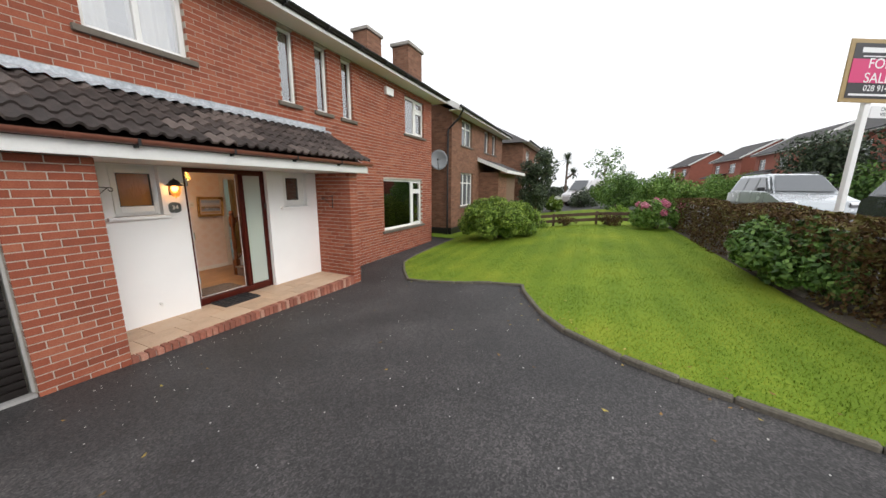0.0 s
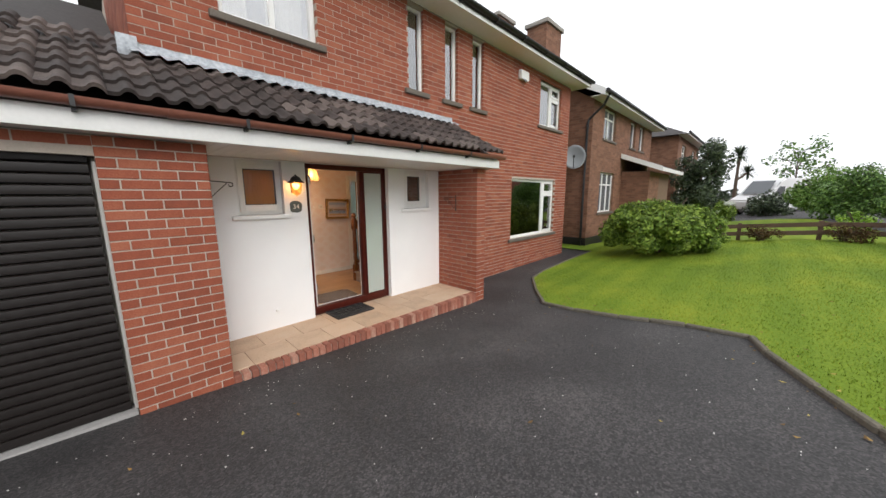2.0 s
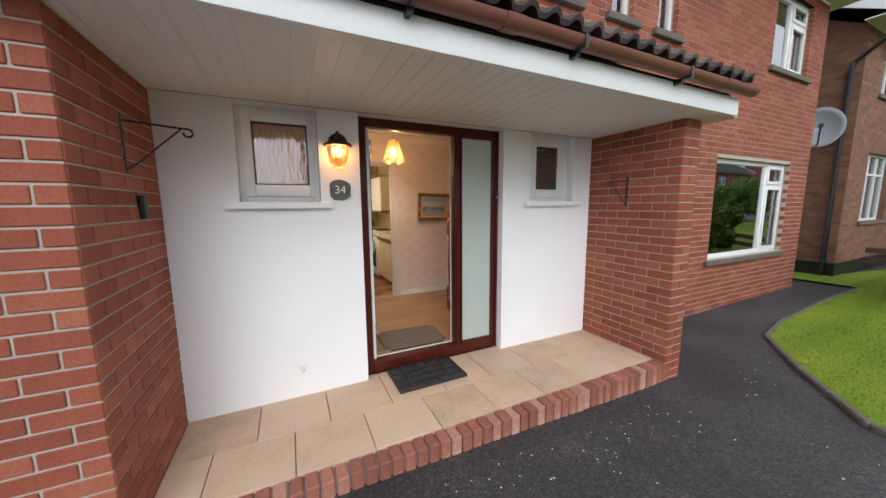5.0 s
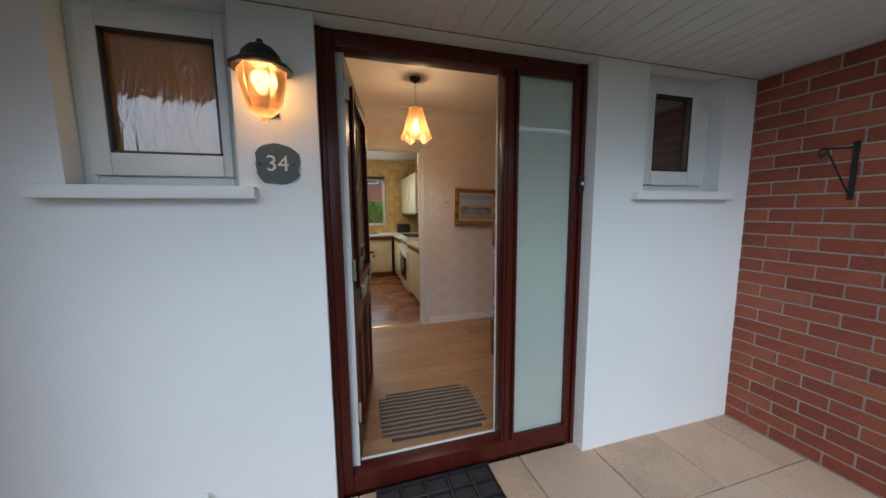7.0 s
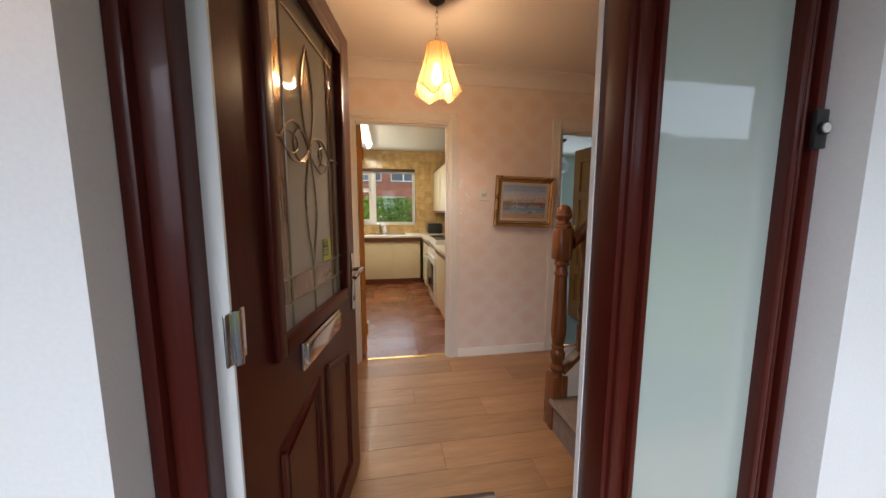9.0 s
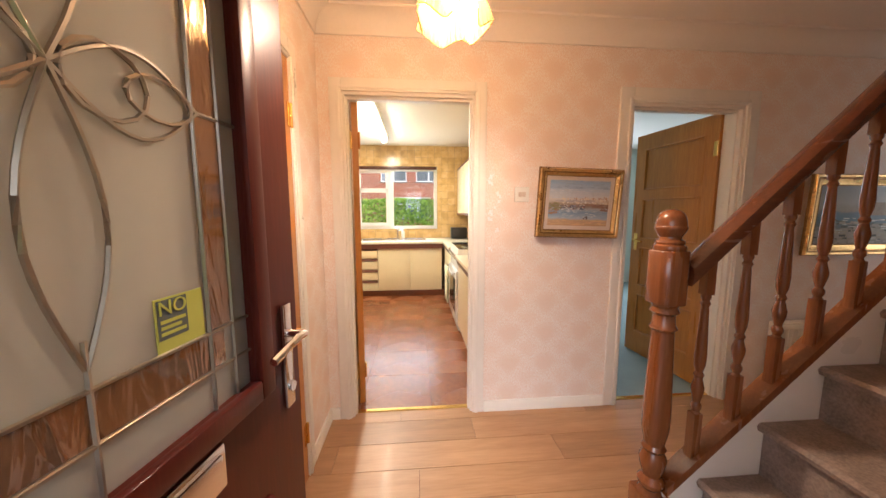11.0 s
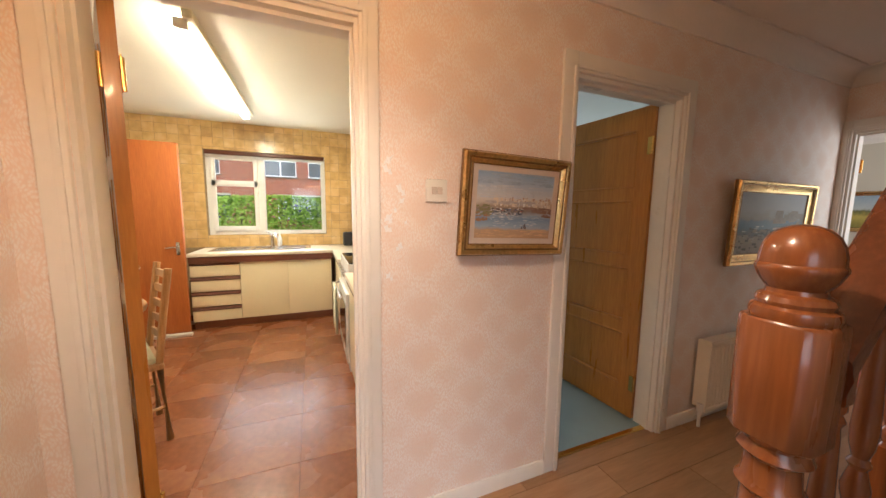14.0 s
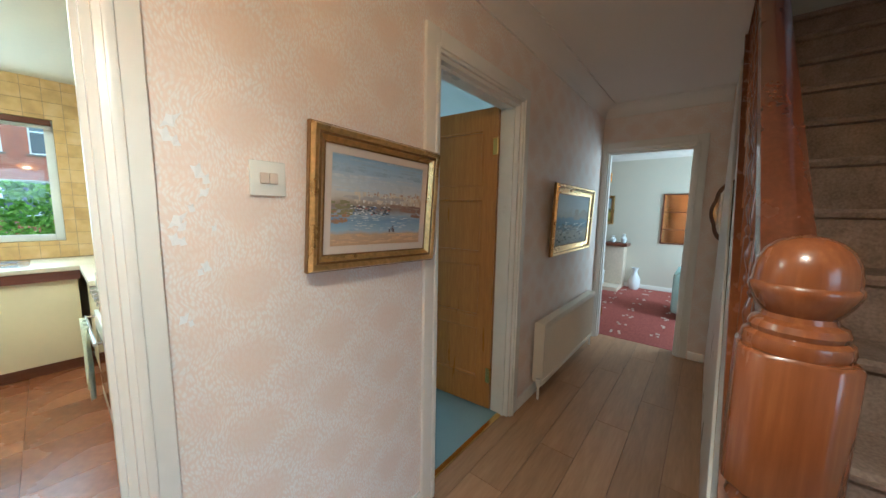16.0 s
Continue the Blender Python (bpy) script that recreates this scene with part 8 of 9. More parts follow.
# hedge along the street
def hedge(name, label, x0, y0, x1, y1, depth, h, material, per_m2, size, z_extra=0.0, wob=0.12):
    root = empty(name, label, "hedge", at=(x0, y0, G(x0, y0)))
    L = math.hypot(x1 - x0, y1 - y0)
    ux, uy = (x1 - x0) / L, (y1 - y0) / L
    vx, vy = -uy, ux
    P, N = [], []
    for face, area in (("front", L * h), ("top", L * depth), ("back", L * h * 0.5), ("ends", 2 * depth * h), ("core", L * h * 0.6)):
        k = int(area * per_m2)
        s, w_, q = rng.random(k) * L, (rng.random(k) - 0.5) * depth, rng.random(k) * h
        if face == "front":
            w_, nn = np.full(k, depth / 2), np.array([vx, vy, 0.25])
        elif face == "back":
            w_, nn = np.full(k, -depth / 2), np.array([-vx, -vy, 0.25])
        elif face == "top":
            q, nn = np.full(k, h), np.array([0, 0, 1.0])
        elif face == "ends":
            s, nn = np.where(rng.random(k) < 0.5, 0.0, L), np.array([ux, uy, 0.2])
        else:
            nn = np.array([vx, vy, 0.5])
            w_ = w_ * 0.8
            q = q * 0.95
        bump_ = np.array([noise.noise((a * 0.9, b_ * 1.3, c * 1.3)) * wob * 2 for a, b_, c in zip(s, w_, q)])
        gz = np.array([G(x0 + ux * a, y0 + uy * a) for a in s]) - G(x0, y0)
        grow = 1 + bump_ / max(depth / 2, 0.2) + rng.normal(0, 0.03, k)
        w2 = w_ * grow
        q2 = np.where(q > h * 0.75, q + bump_ * 0.8, q)
        P.append(np.stack([ux * s + vx * w2, uy * s + vy * w2, gz + q2 + z_extra], 1))
        N.append(np.tile(nn, (k, 1)))
    v, f = leaf_cloud(np.concatenate(P), np.concatenate(N), size, 0.7)
    o = new("leaves", tri_mesh("leaves", v, f, material))
    o.parent = root
    b = bmesh.new()
    k = 0.2
    while k < L:
        gz = G(x0 + ux * k, y0 + uy * k) - G(x0, y0)
        tube(b, [(ux * k, uy * k, gz - 0.05), (ux * k + rng.uniform(-0.1, 0.1), uy * k + rng.uniform(-0.1, 0.1), gz + h * 0.7)], 0.02, 5)
        k += 0.45
    part("stems", b, M["bark"], root)
    return root


hedge("hedge", "clipped copper and green hedge along the street", 10.2, -8.25, 2.2, -8.35, 0.95, 1.0, M["leaf_hedge"], 1100, 0.06)
hedge("hedge", "ragged dark hedge by the drive entrance", 2.2, -8.35, -0.9, -8.75, 0.9, 1.05, M["leaf_hedge"], 1500, 0.06, wob=0.2)
bush("laurel", "glossy green laurel growing through the hedge", (3.5, -8.0, G(3.5, -8.0)), 1.15, 0.6, 1.25, M["leaf_laurel"], per=7000, size=0.085, nclump=44)
for a in ((2.4, 5.4),):
    wl = empty("low_stone_wall", "low grey stone wall under the hedge", "wall", at=(0, 0, 0))
    x = 3.0
    while x < 5.6:
        w_ = rng.uniform(0.28, 0.5)
        for k in range(2):
            piece("stone", 0.36, 0.2, 0.13, M["stone"], (x + (0.12 if k else 0), -7.95 + rng.uniform(-0.02, 0.02), G(x, -7.95) + 0.06 + k * 0.13), wl, rng.uniform(-0.06, 0.06), 0.02)
        x += 0.38
draped("soil_bed", [(-0.95, -7.75), (11.0, -7.75), (11.0, -8.9), (-0.95, -9.2)], 0.05, M["soil"], "bare soil under the hedge", "soil")

# low rail fence
fn = empty("fence", "low weathered two-rail wooden fence", "fence", at=(0, 0, 0))
FY = [0.9, -0.7, -2.3, -3.9, -5.5, -7.1]
for y in FY:
    b = bmesh.new()
    z = G(11.4, y)
    bx(b, 11.36, 11.45, y - 0.045, y + 0.045, z - 0.1, z + 0.55, 0.006)
    part("post", b, M["fence"], fn)
for ya, yb in zip(FY, FY[1:]):
    for h_ in (0.18, 0.40):
        b = bmesh.new()
        vs = []
        for y in (ya, yb):
            z = G(11.4, y) + h_
            vs.append([b.verts.new(p) for p in ((11.33, y, z), (11.358, y, z), (11.358, y, z + 0.12), (11.33, y, z + 0.12))])
        for k in range(4):
            b.faces.new((vs[0][k], vs[0][(k + 1) % 4], vs[1][(k + 1) % 4], vs[1][k]))
        b.faces.new(vs[0][::-1])
        b.faces.new(vs[1])
        part("rail", b, M["fence"], fn, smooth=False)
fn2 = empty("side_fence", "dark low wooden fence between the houses", "fence", at=(0, 0, 0))
for k in range(3):
    b = bmesh.new()
    x = 8.6 + 1.2 * k
    bx(b, x - 0.04, x + 0.04, 0.96, 1.04, G(x, 1) - 0.1, G(x, 1) + 0.6, 0.005)
    part("post", b, M["fence"], fn2)
for h_ in (0.15, 0.4):
    b = bmesh.new()
    bx(b, 7.9, 11.3, 0.93, 0.955, G(9, 1) + h_, G(9, 1) + h_ + 0.13)
    part("rail", b, M["fence"], fn2, smooth=False)

# ---- alarm box and dish ----
al = empty("alarm_box", "white alarm box under the eaves", "alarm box", at=(5.2, 0.0, 4.36))
b = bmesh.new()
bx(b, -0.17, 0.17, -0.09, 0.0, -0.10, 0.10, 0.02)
part("case", b, M["upvc"], al)
b = bmesh.new()
bx(b, -0.06, 0.06, -0.10, -0.088, -0.13, -0.095, 0.006)
part("strobe", b, M["carglass"], al, "dark strobe lens")
ds = empty("satellite_dish", "grey satellite dish on the neighbour's wall", "satellite dish", at=pose(9.42, 0.42, 2.88, 0, 0, 20))
b = bmesh.new()
rows = []
for j in range(6):
    r = 0.36 * j / 5 + 0.001
    rows.append([b.verts.new((-0.28 + 0.10 * (r / 0.36) ** 2 * -1.0, r * 0.95 * math.cos(2 * math.pi * k / 28), r * 1.05 * math.sin(2 * math.pi * k / 28))) for k in range(28)])
for p, q in zip(rows, rows[1:]):
    for k in range(28):
        b.faces.new((p[k], p[(k + 1) % 28], q[(k + 1) % 28], q[k]))
o = part("reflector", b, M["dish"], ds)
o.modifiers.new("thick", 'SOLIDIFY').thickness = 0.01
b = bmesh.new()
tube(b, [(0.08, 0, -0.1), (-0.1, 0, -0.12), (-0.27, 0, -0.05)], 0.02)
tube(b, [(-0.28, 0, -0.36), (-0.55, 0, -0.3), (-0.68, 0, -0.05)], 0.012)
bx(b, -0.74, -0.64, -0.03, 0.03, -0.05, 0.02)
part("arm", b, M["iron"], ds)

chimney(7.40, 0.66, 4.9, 6.22, 0.88, 0.58, "brown brick chimney stack on the front slope of the roof")
chimney(7.40, 2.25, 5.8, 6.95, 0.80, 0.58, "brown brick chimney stack near the ridge")


# ---- neighbouring houses ----
def house(name, label, x0, x1, y0, y1, z0, eave, ridge, wins, brick, mort, hip=False, porch=None, courses=True, flip=False, white=None):
    """A two-storey house with its front towards -y; wins: (u0, u1, z0, z1, lights)."""
    root = empty(name, label, "house", at=(x0, y0, z0))
    W, D, E, R = x1 - x0, y1 - y0, eave - z0, ridge - z0
    holes = [w[:4] for w in wins]
    b = bmesh.new()
    slabs(b, 0, W, -0.3, E, holes, lambda p, q, r, s: bx(b, p, q, 0, 0.3, r, s))
    bx(b, 0, 0.3, 0.3, D, -0.3, E)
    bx(b, W - 0.3, W, 0.3, D, -0.3, E)
    bx(b, 0.3, W - 0.3, D - 0.3, D, -0.3, E)
    wl_ = part("wall", b, mort, root, smooth=False)
    if courses:
        fb = [(p, q, -0.004, 0.05, r, s) for p, q, r, s in course_cells(0, W, 0.0, E, holes)]
        sb_ = [(-0.004, 0.05, p, q, r, s) for p, q, r, s in course_cells(0, min(D, 5.0), 0.0, E, [])]
        box_mesh("brick_courses", fb + sb_, brick, wl_, "", "stuff")
    b = bmesh.new()
    o_ = 0.45
    if hip:
        c0, c1 = D / 2, W - D / 2
        vs = [b.verts.new(p) for p in ((-o_, -o_, E), (W + o_, -o_, E), (W + o_, D + o_, E), (-o_, D + o_, E), (max(c0, 0.5), D / 2, R), (max(c1, 1.0), D / 2, R))]
        for f in ((0, 1, 5, 4), (1, 2, 5), (2, 3, 4, 5), (3, 0, 4), (3, 2, 1, 0)):
            b.faces.new([vs[k] for k in f])
    else:
        extrude_profile(b, [(-o_, E + 0.1), (D / 2, R), (D + o_, E + 0.1), (D + o_, E + 0.0), (D / 2, R - 0.12), (-o_, E)], 'x', -0.35, W + 0.35)
    rf = part("roof", b, M["tile_far"], root, smooth=False)
    if not hip:
        for xg in (0.0, W - 0.3):
            b = bmesh.new()
            extrude_profile(b, [(0.0, E), (D, E), (D / 2, R - 0.13)], 'x', xg, xg + 0.3)
            part("gable", b, brick, root, smooth=False)
        for xg in (-0.37, W + 0.35):
            for sy in (1, -1):
                a0, a1 = (D / 2 - sy * (D / 2 + o_), E - 0.06), (D / 2, R - 0.12)
                b = bmesh.new()
                extrude_profile(b, [a0, a1, (a1[0], a1[1] + 0.22), (a0[0], a0[1] + 0.22)], 'x', xg, xg + 0.02)
                part("bargeboard", b, M["fascia"], root, "white bargeboard", smooth=False)
    b = bmesh.new()
    bx(b, -0.34, W + 0.34, -o_, -0.005, E - 0.02, E - 0.003)
    bx(b, -0.34, W + 0.34, -o_ - 0.02, -o_ - 0.001, E - 0.04, E + 0.12)
    part("fascia", b, M["fascia"], root, "white soffit and fascia", smooth=False)
    b = bmesh.new()
    cyl(b, (-0.4, -o_ - 0.075, E + 0.08), (W + 0.4, -o_ - 0.075, E + 0.08), 0.055, seg=10)
    part("gutter", b, M["black_plastic"], root, "black gutter")
    for u0, u1, a0, a1, lights in wins:
        b = bmesh.new()
        bx(b, u0, u0 + 0.05, 0.09, 0.15, a0, a1)
        bx(b, u1 - 0.05, u1, 0.09, 0.15, a0, a1)
        bx(b, u0 + 0.05, u1 - 0.05, 0.09, 0.15, a0, a0 + 0.05)
        bx(b, u0 + 0.05, u1 - 0.05, 0.09, 0.15, a1 - 0.05, a1)
        wf = part("window", b, M["upvc"], root, "white window frame", smooth=False)
        bars = [(u0 + (u1 - u0) * k / lights - 0.03, u0 + (u1 - u0) * k / lights + 0.03, 0.09, 0.15, a0 + 0.05, a1 - 0.05) for k in range(1, lights)]
        if lights > 1:
            zz = a0 + (a1 - a0) * 0.7
            bars.append((u0 + 0.05, u1 - 0.05, 0.092, 0.148, zz - 0.025, zz + 0.025))
        for bar in bars:
            b = bmesh.new()
            bx(b, *bar)
            part("glazing_bar", b, M["upvc"], wf, smooth=False)
        b = bmesh.new()
        bx(b, u0 + 0.05, u1 - 0.05, 0.12, 0.126, a0 + 0.05, a1 - 0.05)
        part("pane", b, M["carglass"], wf, smooth=False)
        b = bmesh.new()
        bx(b, u0 - 0.08, u1 + 0.08, -0.05, 0.09, a0 - 0.075, a0 - 0.002)
        part("sill", b, M["sill"], wf, smooth=False)
    return root


NZ = -0.15
nh = house("neighbour_house", "brown brick neighbour house with white windows and tiled roof", 9.55, 17.3, -0.05, 7.0, NZ, 4.72, 6.9,
           [(1.05, 2.35, 3.75, 4.80, 2), (4.2, 5.0, 3.75, 4.80, 1), (5.6, 6.4, 3.75, 4.80, 1), (1.0, 2.6, 1.15, 2.6, 3)], M["brown_brick"], M["brown_mortar"])
b = bmesh.new()
bx(b, 3.5, 7.2, -1.0, -0.01, 0.0, 2.7)
part("porch_wall", b, M["brown_mortar"], nh, "brown brick porch", smooth=False)
box = [(3.496, 3.54, p, q, r, s) for p, q, r, s in course_cells(-1.0, -0.01, 0.0, 2.7, [])] + [(p, q, -1.004, -0.96, r, s) for p, q, r, s in course_cells(3.5, 5.2, 0.0, 2.55, [])]
box_mesh("porch_bricks", box, M["brown_brick"], nh, "", "stuff")
b = bmesh.new()
extrude_profile(b, [(-1.45, 2.82), (-0.01, 3.40), (-0.01, 3.30), (-1.45, 2.72)], 'x', 3.2, 7.6)
part("porch_roof", b, M["tile_far"], nh, smooth=False)
b = bmesh.new()
extrude_profile(b, [(-1.47, 2.66), (-0.02, 3.23), (-0.02, 3.41), (-1.47, 2.84)], 'x', 3.17, 3.2)
bx(b, 3.17, 7.6, -1.49, -1.47, 2.66, 2.8)
part("porch_bargeboard", b, M["fascia"], nh, "white porch bargeboard", smooth=False)
b = bmesh.new()
tube(b, [(-0.12, -0.5, 4.9), (-0.1, -0.35, 4.6), (0.0, 0.12, 4.25), (-0.06, 0.14, 4.1), (-0.06, 0.14, 0.0)], 0.04, 8)
part("downpipe", b, M["black_plastic"], nh, "black downpipe")
b = bmesh.new()
bx(b, -0.02, 7.77, -0.02, 0.0, -0.2, 0.32)
bx(b, -0.02, -0.005, 0.0, 7.0, -0.2, 0.32)
part("plinth_band", b, M["black_plastic"], nh, "black painted plinth", smooth=False)
house("neighbour_house", "brown brick house with hipped tiled roof further along", 21.0, 29.0, -0.6, 6.4, -0.1, 4.9, 7.0,
      [(1.2, 2.6, 3.3, 4.6, 2), (5.0, 6.4, 3.3, 4.6, 2), (1.2, 2.6, 0.9, 2.2, 2), (4.6, 6.6, 0.9, 2.2, 3)], M["brown_brick"], M["brown_mortar"], hip=True)
lh = house("neighbour_house", "red brick house beyond the garage with white gable trim", -13.0, -6.4, 1.5, 8.5, 0.2, 5.4, 7.4,
           [(1.0, 2.4, 3.4, 4.6, 2), (4.0, 5.4, 3.4, 4.6, 2)], M["brick_field"], M["mortar"])
# houses across the street
M["far_red"] = surface("red_brick_far", (0.27, 0.09, 0.06), 0.9, grain=40, blotch=2, vary=0.2, bump=0.1)
src = None
for k, (hx, hyy, rot, sc) in enumerate(((24, -21, -6, 1.0), (37, -22.5, -4, 1.0), (50, -23, 0, 1.0), (62, -22, 4, 1.0), (76, -19, 8, 1.0), (10.5, -22, -2, 1.0))):
    if src is None:
        src = house("street_house", "red brick house with grey roof across the street", 0, 9.0, 0, 7.0, 0, 4.8, 7.2,
                    [(1.0, 2.6, 3.1, 4.3, 2), (5.6, 7.4, 3.1, 4.3, 2), (1.0, 3.0, 0.8, 2.1, 3), (6.0, 7.0, 0.0, 2.1, 1)], M["far_red"], M["far_red"], courses=False)
        src["group"] = "houses across the street"
        bq = bmesh.new()
        extrude_profile(bq, [(-1.6, 2.5), (0.0, 3.1), (0.0, 3.0), (-1.6, 2.4)], 'x', 0.2, 5.2)
        part("canopy", bq, M["tile_far"], src, smooth=False)
    m = Matrix.Translation((hx, hyy, 0.9)) @ Matrix.Rotation(radians(180 + rot), 4, 'Z')
    if k == 0:
        src.matrix_basis = m
    else:
        copy_thing(src, m)
# house behind the kitchen window and its hedge
house("rear_house", "red brick house seen through the kitchen window", -6.0, 3.0, 21.0, 27.0, 0.0, 5.2, 7.2,
      [(1.0, 2.4, 3.2, 4.4, 2), (4.4, 6.0, 3.2, 4.4, 2), (6.6, 8.2, 3.2, 4.4, 2), (1.0, 2.8, 0.9, 2.2, 2), (5.0, 7.5, 0.9, 2.2, 3)], M["brick_field"], M["mortar"])
hedge("rear_hedge", "tall bright green hedge behind the house", 6.0, 10.2, -5.0, 10.2, 0.9, 1.75, M["leaf_yellow"], 700, 0.09)
draped("lawn_rear", [(-8, 7.3), (10, 7.3), (10, 20.5), (-8, 20.5)], 0.02, M["grass_base"], "rear garden lawn", "lawn", 2.0)


# ---- trees ----
def tree(name, label, at, h, spread, material, nlimb=9, per=260, size=0.16, trunk=0.11, low=0.35, cl=0.34):
    root = empty(name, label, "tree", at=at)
    b = bmesh.new()
    top = (rng.uniform(-0.1, 0.1) * h * 0.3, rng.uniform(-0.1, 0.1) * h * 0.3, h * 0.8)
    cyl(b, (0, 0, -0.2), (top[0] * 0.5, top[1] * 0.5, h * 0.45), trunk, trunk * 0.6, 9)
    cyl(b, (top[0] * 0.5, top[1] * 0.5, h * 0.45), top, trunk * 0.6, trunk * 0.15, 7)
    spec = []
    for k in range(nlimb):
        a = 2.4 * k + rng.uniform(-0.4, 0.4)
        f = low + (0.95 - low) * k / nlimb
        base = Vector((top[0] * f, top[1] * f, h * f * 0.85))
        rr = spread * (1.05 - 0.6 * abs(f - 0.55)) * rng.uniform(0.6, 1.05)
        e = base + Vector((rr * math.cos(a), rr * math.sin(a), h * rng.uniform(0.04, 0.2)))
        tube(b, [base, base.lerp(e, 0.5) + Vector((0, 0, 0.05 * h)), e], trunk * 0.22, 5)
        for q in (0.45, 0.75, 1.0):
            p = base.lerp(e, q)
            spec.append((p.x + rng.uniform(-0.2, 0.2) * spread, p.y + rng.uniform(-0.2, 0.2) * spread, p.z + rng.uniform(-0.05, 0.1) * h, spread * cl * rng.uniform(0.6, 1.15)))
    part("trunk", b, M["bark"], root)
    foliage("crown", spec, per, size, material, root, 0.8)
    return root


tree("evergreen_tree", "dark bushy evergreen by the neighbour's porch", (19.3, -1.9, -0.1), 4.6, 1.0, M["leaf_dark"], 14, 1500, 0.13, 0.12, 0.05, 0.5)
tree("thin_tree", "thin-crowned pale green tree by the road", (46, -6.6, 0.2), 7.2, 2.2, M["leaf_laurel"], 12, 70, 0.3, 0.12, 0.35, 0.3)
tree("garden_tree", "tall spreading dark conifer across the street", (26.6, -18.6, 0.5), 4.6, 2.0, M["leaf_dark"], 16, 350, 0.2, 0.16, 0.1, 0.5)
tree("garden_tree", "low green garden tree across the street", (20.5, -18.2, 0.5), 2.3, 1.3, M["leaf_laurel"], 12, 500, 0.2, 0.16, 0.1, 0.5)
tree("garden_tree", "rounded shrub tree across the street", (43, -18.5, 0.4), 2.4, 2.2, M["leaf_mid"], 12, 350, 0.2, 0.12, 0.05, 0.5)
bush("round_bush", "large clipped green bush beyond the hydrangea", (14.7, -8.4, G(9, -8.4)), 1.4, 1.35, 2.6, M["leaf_mid"], per=2600, size=0.09, nclump=80)
bush("round_bush", "rounded dark green bush by the neighbour's lawn", (18.4, -7.1, G(9, -7)), 1.2, 1.2, 2.6, M["leaf_laurel"], per=2000, size=0.10, nclump=48)
bush("round_bush", "clipped green bush at the end of the lawn", (22.5, -6.6, G(9, -7)), 1.4, 1.4, 2.7, M["leaf_mid"], per=1600, size=0.12, nclump=48)
bush("yellow_bush", "small yellow-green bush on the neighbour's lawn", (14.4, -6.5, G(9, -6.5)), 0.5, 0.45, 0.8, M["leaf_yellow"], per=3000, size=0.07, nclump=16)
bush("far_bush", "olive shrub in front of the van", (26.5, -4.6, 0.1), 1.5, 1.2, 2.0, M["leaf_dark"], per=900, size=0.14, nclump=36)
wh = bush("white_hydrangea", "bush with white flower heads by the neighbour's drive", (22.4, -2.6, -0.05), 0.9, 0.8, 1.7, M["leaf_shrub"], per=1800, size=0.12, nclump=30)
for k in range(9):
    a = rng.uniform(0, 6.28)
    foliage("flower_head", [(0.7 * math.cos(a), 0.6 * math.sin(a), rng.uniform(0.6, 1.4), 0.13)], 4000, 0.06, M["whitefl"], wh, 0.3, 0.9)
# cabbage palm
pm = empty("palm_tree", "spiky cabbage palm with two heads", "tree", at=(33.2, -2.7, 0.3))
b = bmesh.new()
cyl(b, (0, 0, -0.2), (0.1, 0, 2.6), 0.14, 0.11, 9)
cyl(b, (0.1, 0, 2.6), (0.0, 0, 4.3), 0.10, 0.09, 9)
cyl(b, (0.1, 0, 2.4), (0.9, -0.6, 3.0), 0.09, 0.08, 9)
part("trunk", b, M["bark"], pm)
V, F = [], []
for cx, cy, cz, rr in ((0.0, 0, 4.3, 1.1), (0.9, -0.6, 3.0, 0.9)):
    for k in range(110):
        d = Vector(rng.normal(size=3)).normalized()
        d.z = d.z * 0.8 + 0.15
        side = d.cross(Vector((0, 0, 1))).normalized() * 0.035
        p = Vector((cx, cy, cz))
        e = p + d * rr
        tip = e + Vector((d.x * 0.1, d.y * 0.1, -0.12 * rr))
        q = len(V)
        V += [tuple(p - side), tuple(p + side), tuple(p.lerp(e, 0.6) + side), tuple(p.lerp(e, 0.6) - side), tuple(tip)]
        F += [(q, q + 1, q + 2, q + 3), (q + 3, q + 2, q + 4)]
o = new("fronds", tri_mesh("fronds", V, F, M["leaf_dark"]))
o.parent = pm
hedge("far_hedge", "distant dark garden hedge", 60, 6, 34, -2.0, 1.5, 1.9, M["leaf_dark"], 30, 0.35)
bq = bmesh.new()
bx(bq, 26, 120, -25.9, -25.6, 0.3, 2.2)
tagged(part("garden_wall", bq, M["far_red"], smooth=False), "long brick garden wall across the street", "wall", kind="structure")


# ---- vehicles: built facing -x, side towards +y ----
def wheel(parent, x, y, r=0.34, w=0.22):
    b = bmesh.new()
    cyl(b, (x, y - w / 2, r), (x, y + w / 2, r), r, seg=24)
    bmesh.ops.bevel(b, geom=[e for e in b.edges if len(e.link_faces) == 2 and e.calc_face_angle(0) > 1.0], offset=0.03, segments=2, affect='EDGES')
    t = part("wheel", b, M["tyre"], parent)
    b = bmesh.new()
    cyl(b, (x, y - w / 2 - 0.006, r), (x, y + w / 2 + 0.006, r), r * 0.62, seg=18)
    part("rim", b, M["steel"], t)


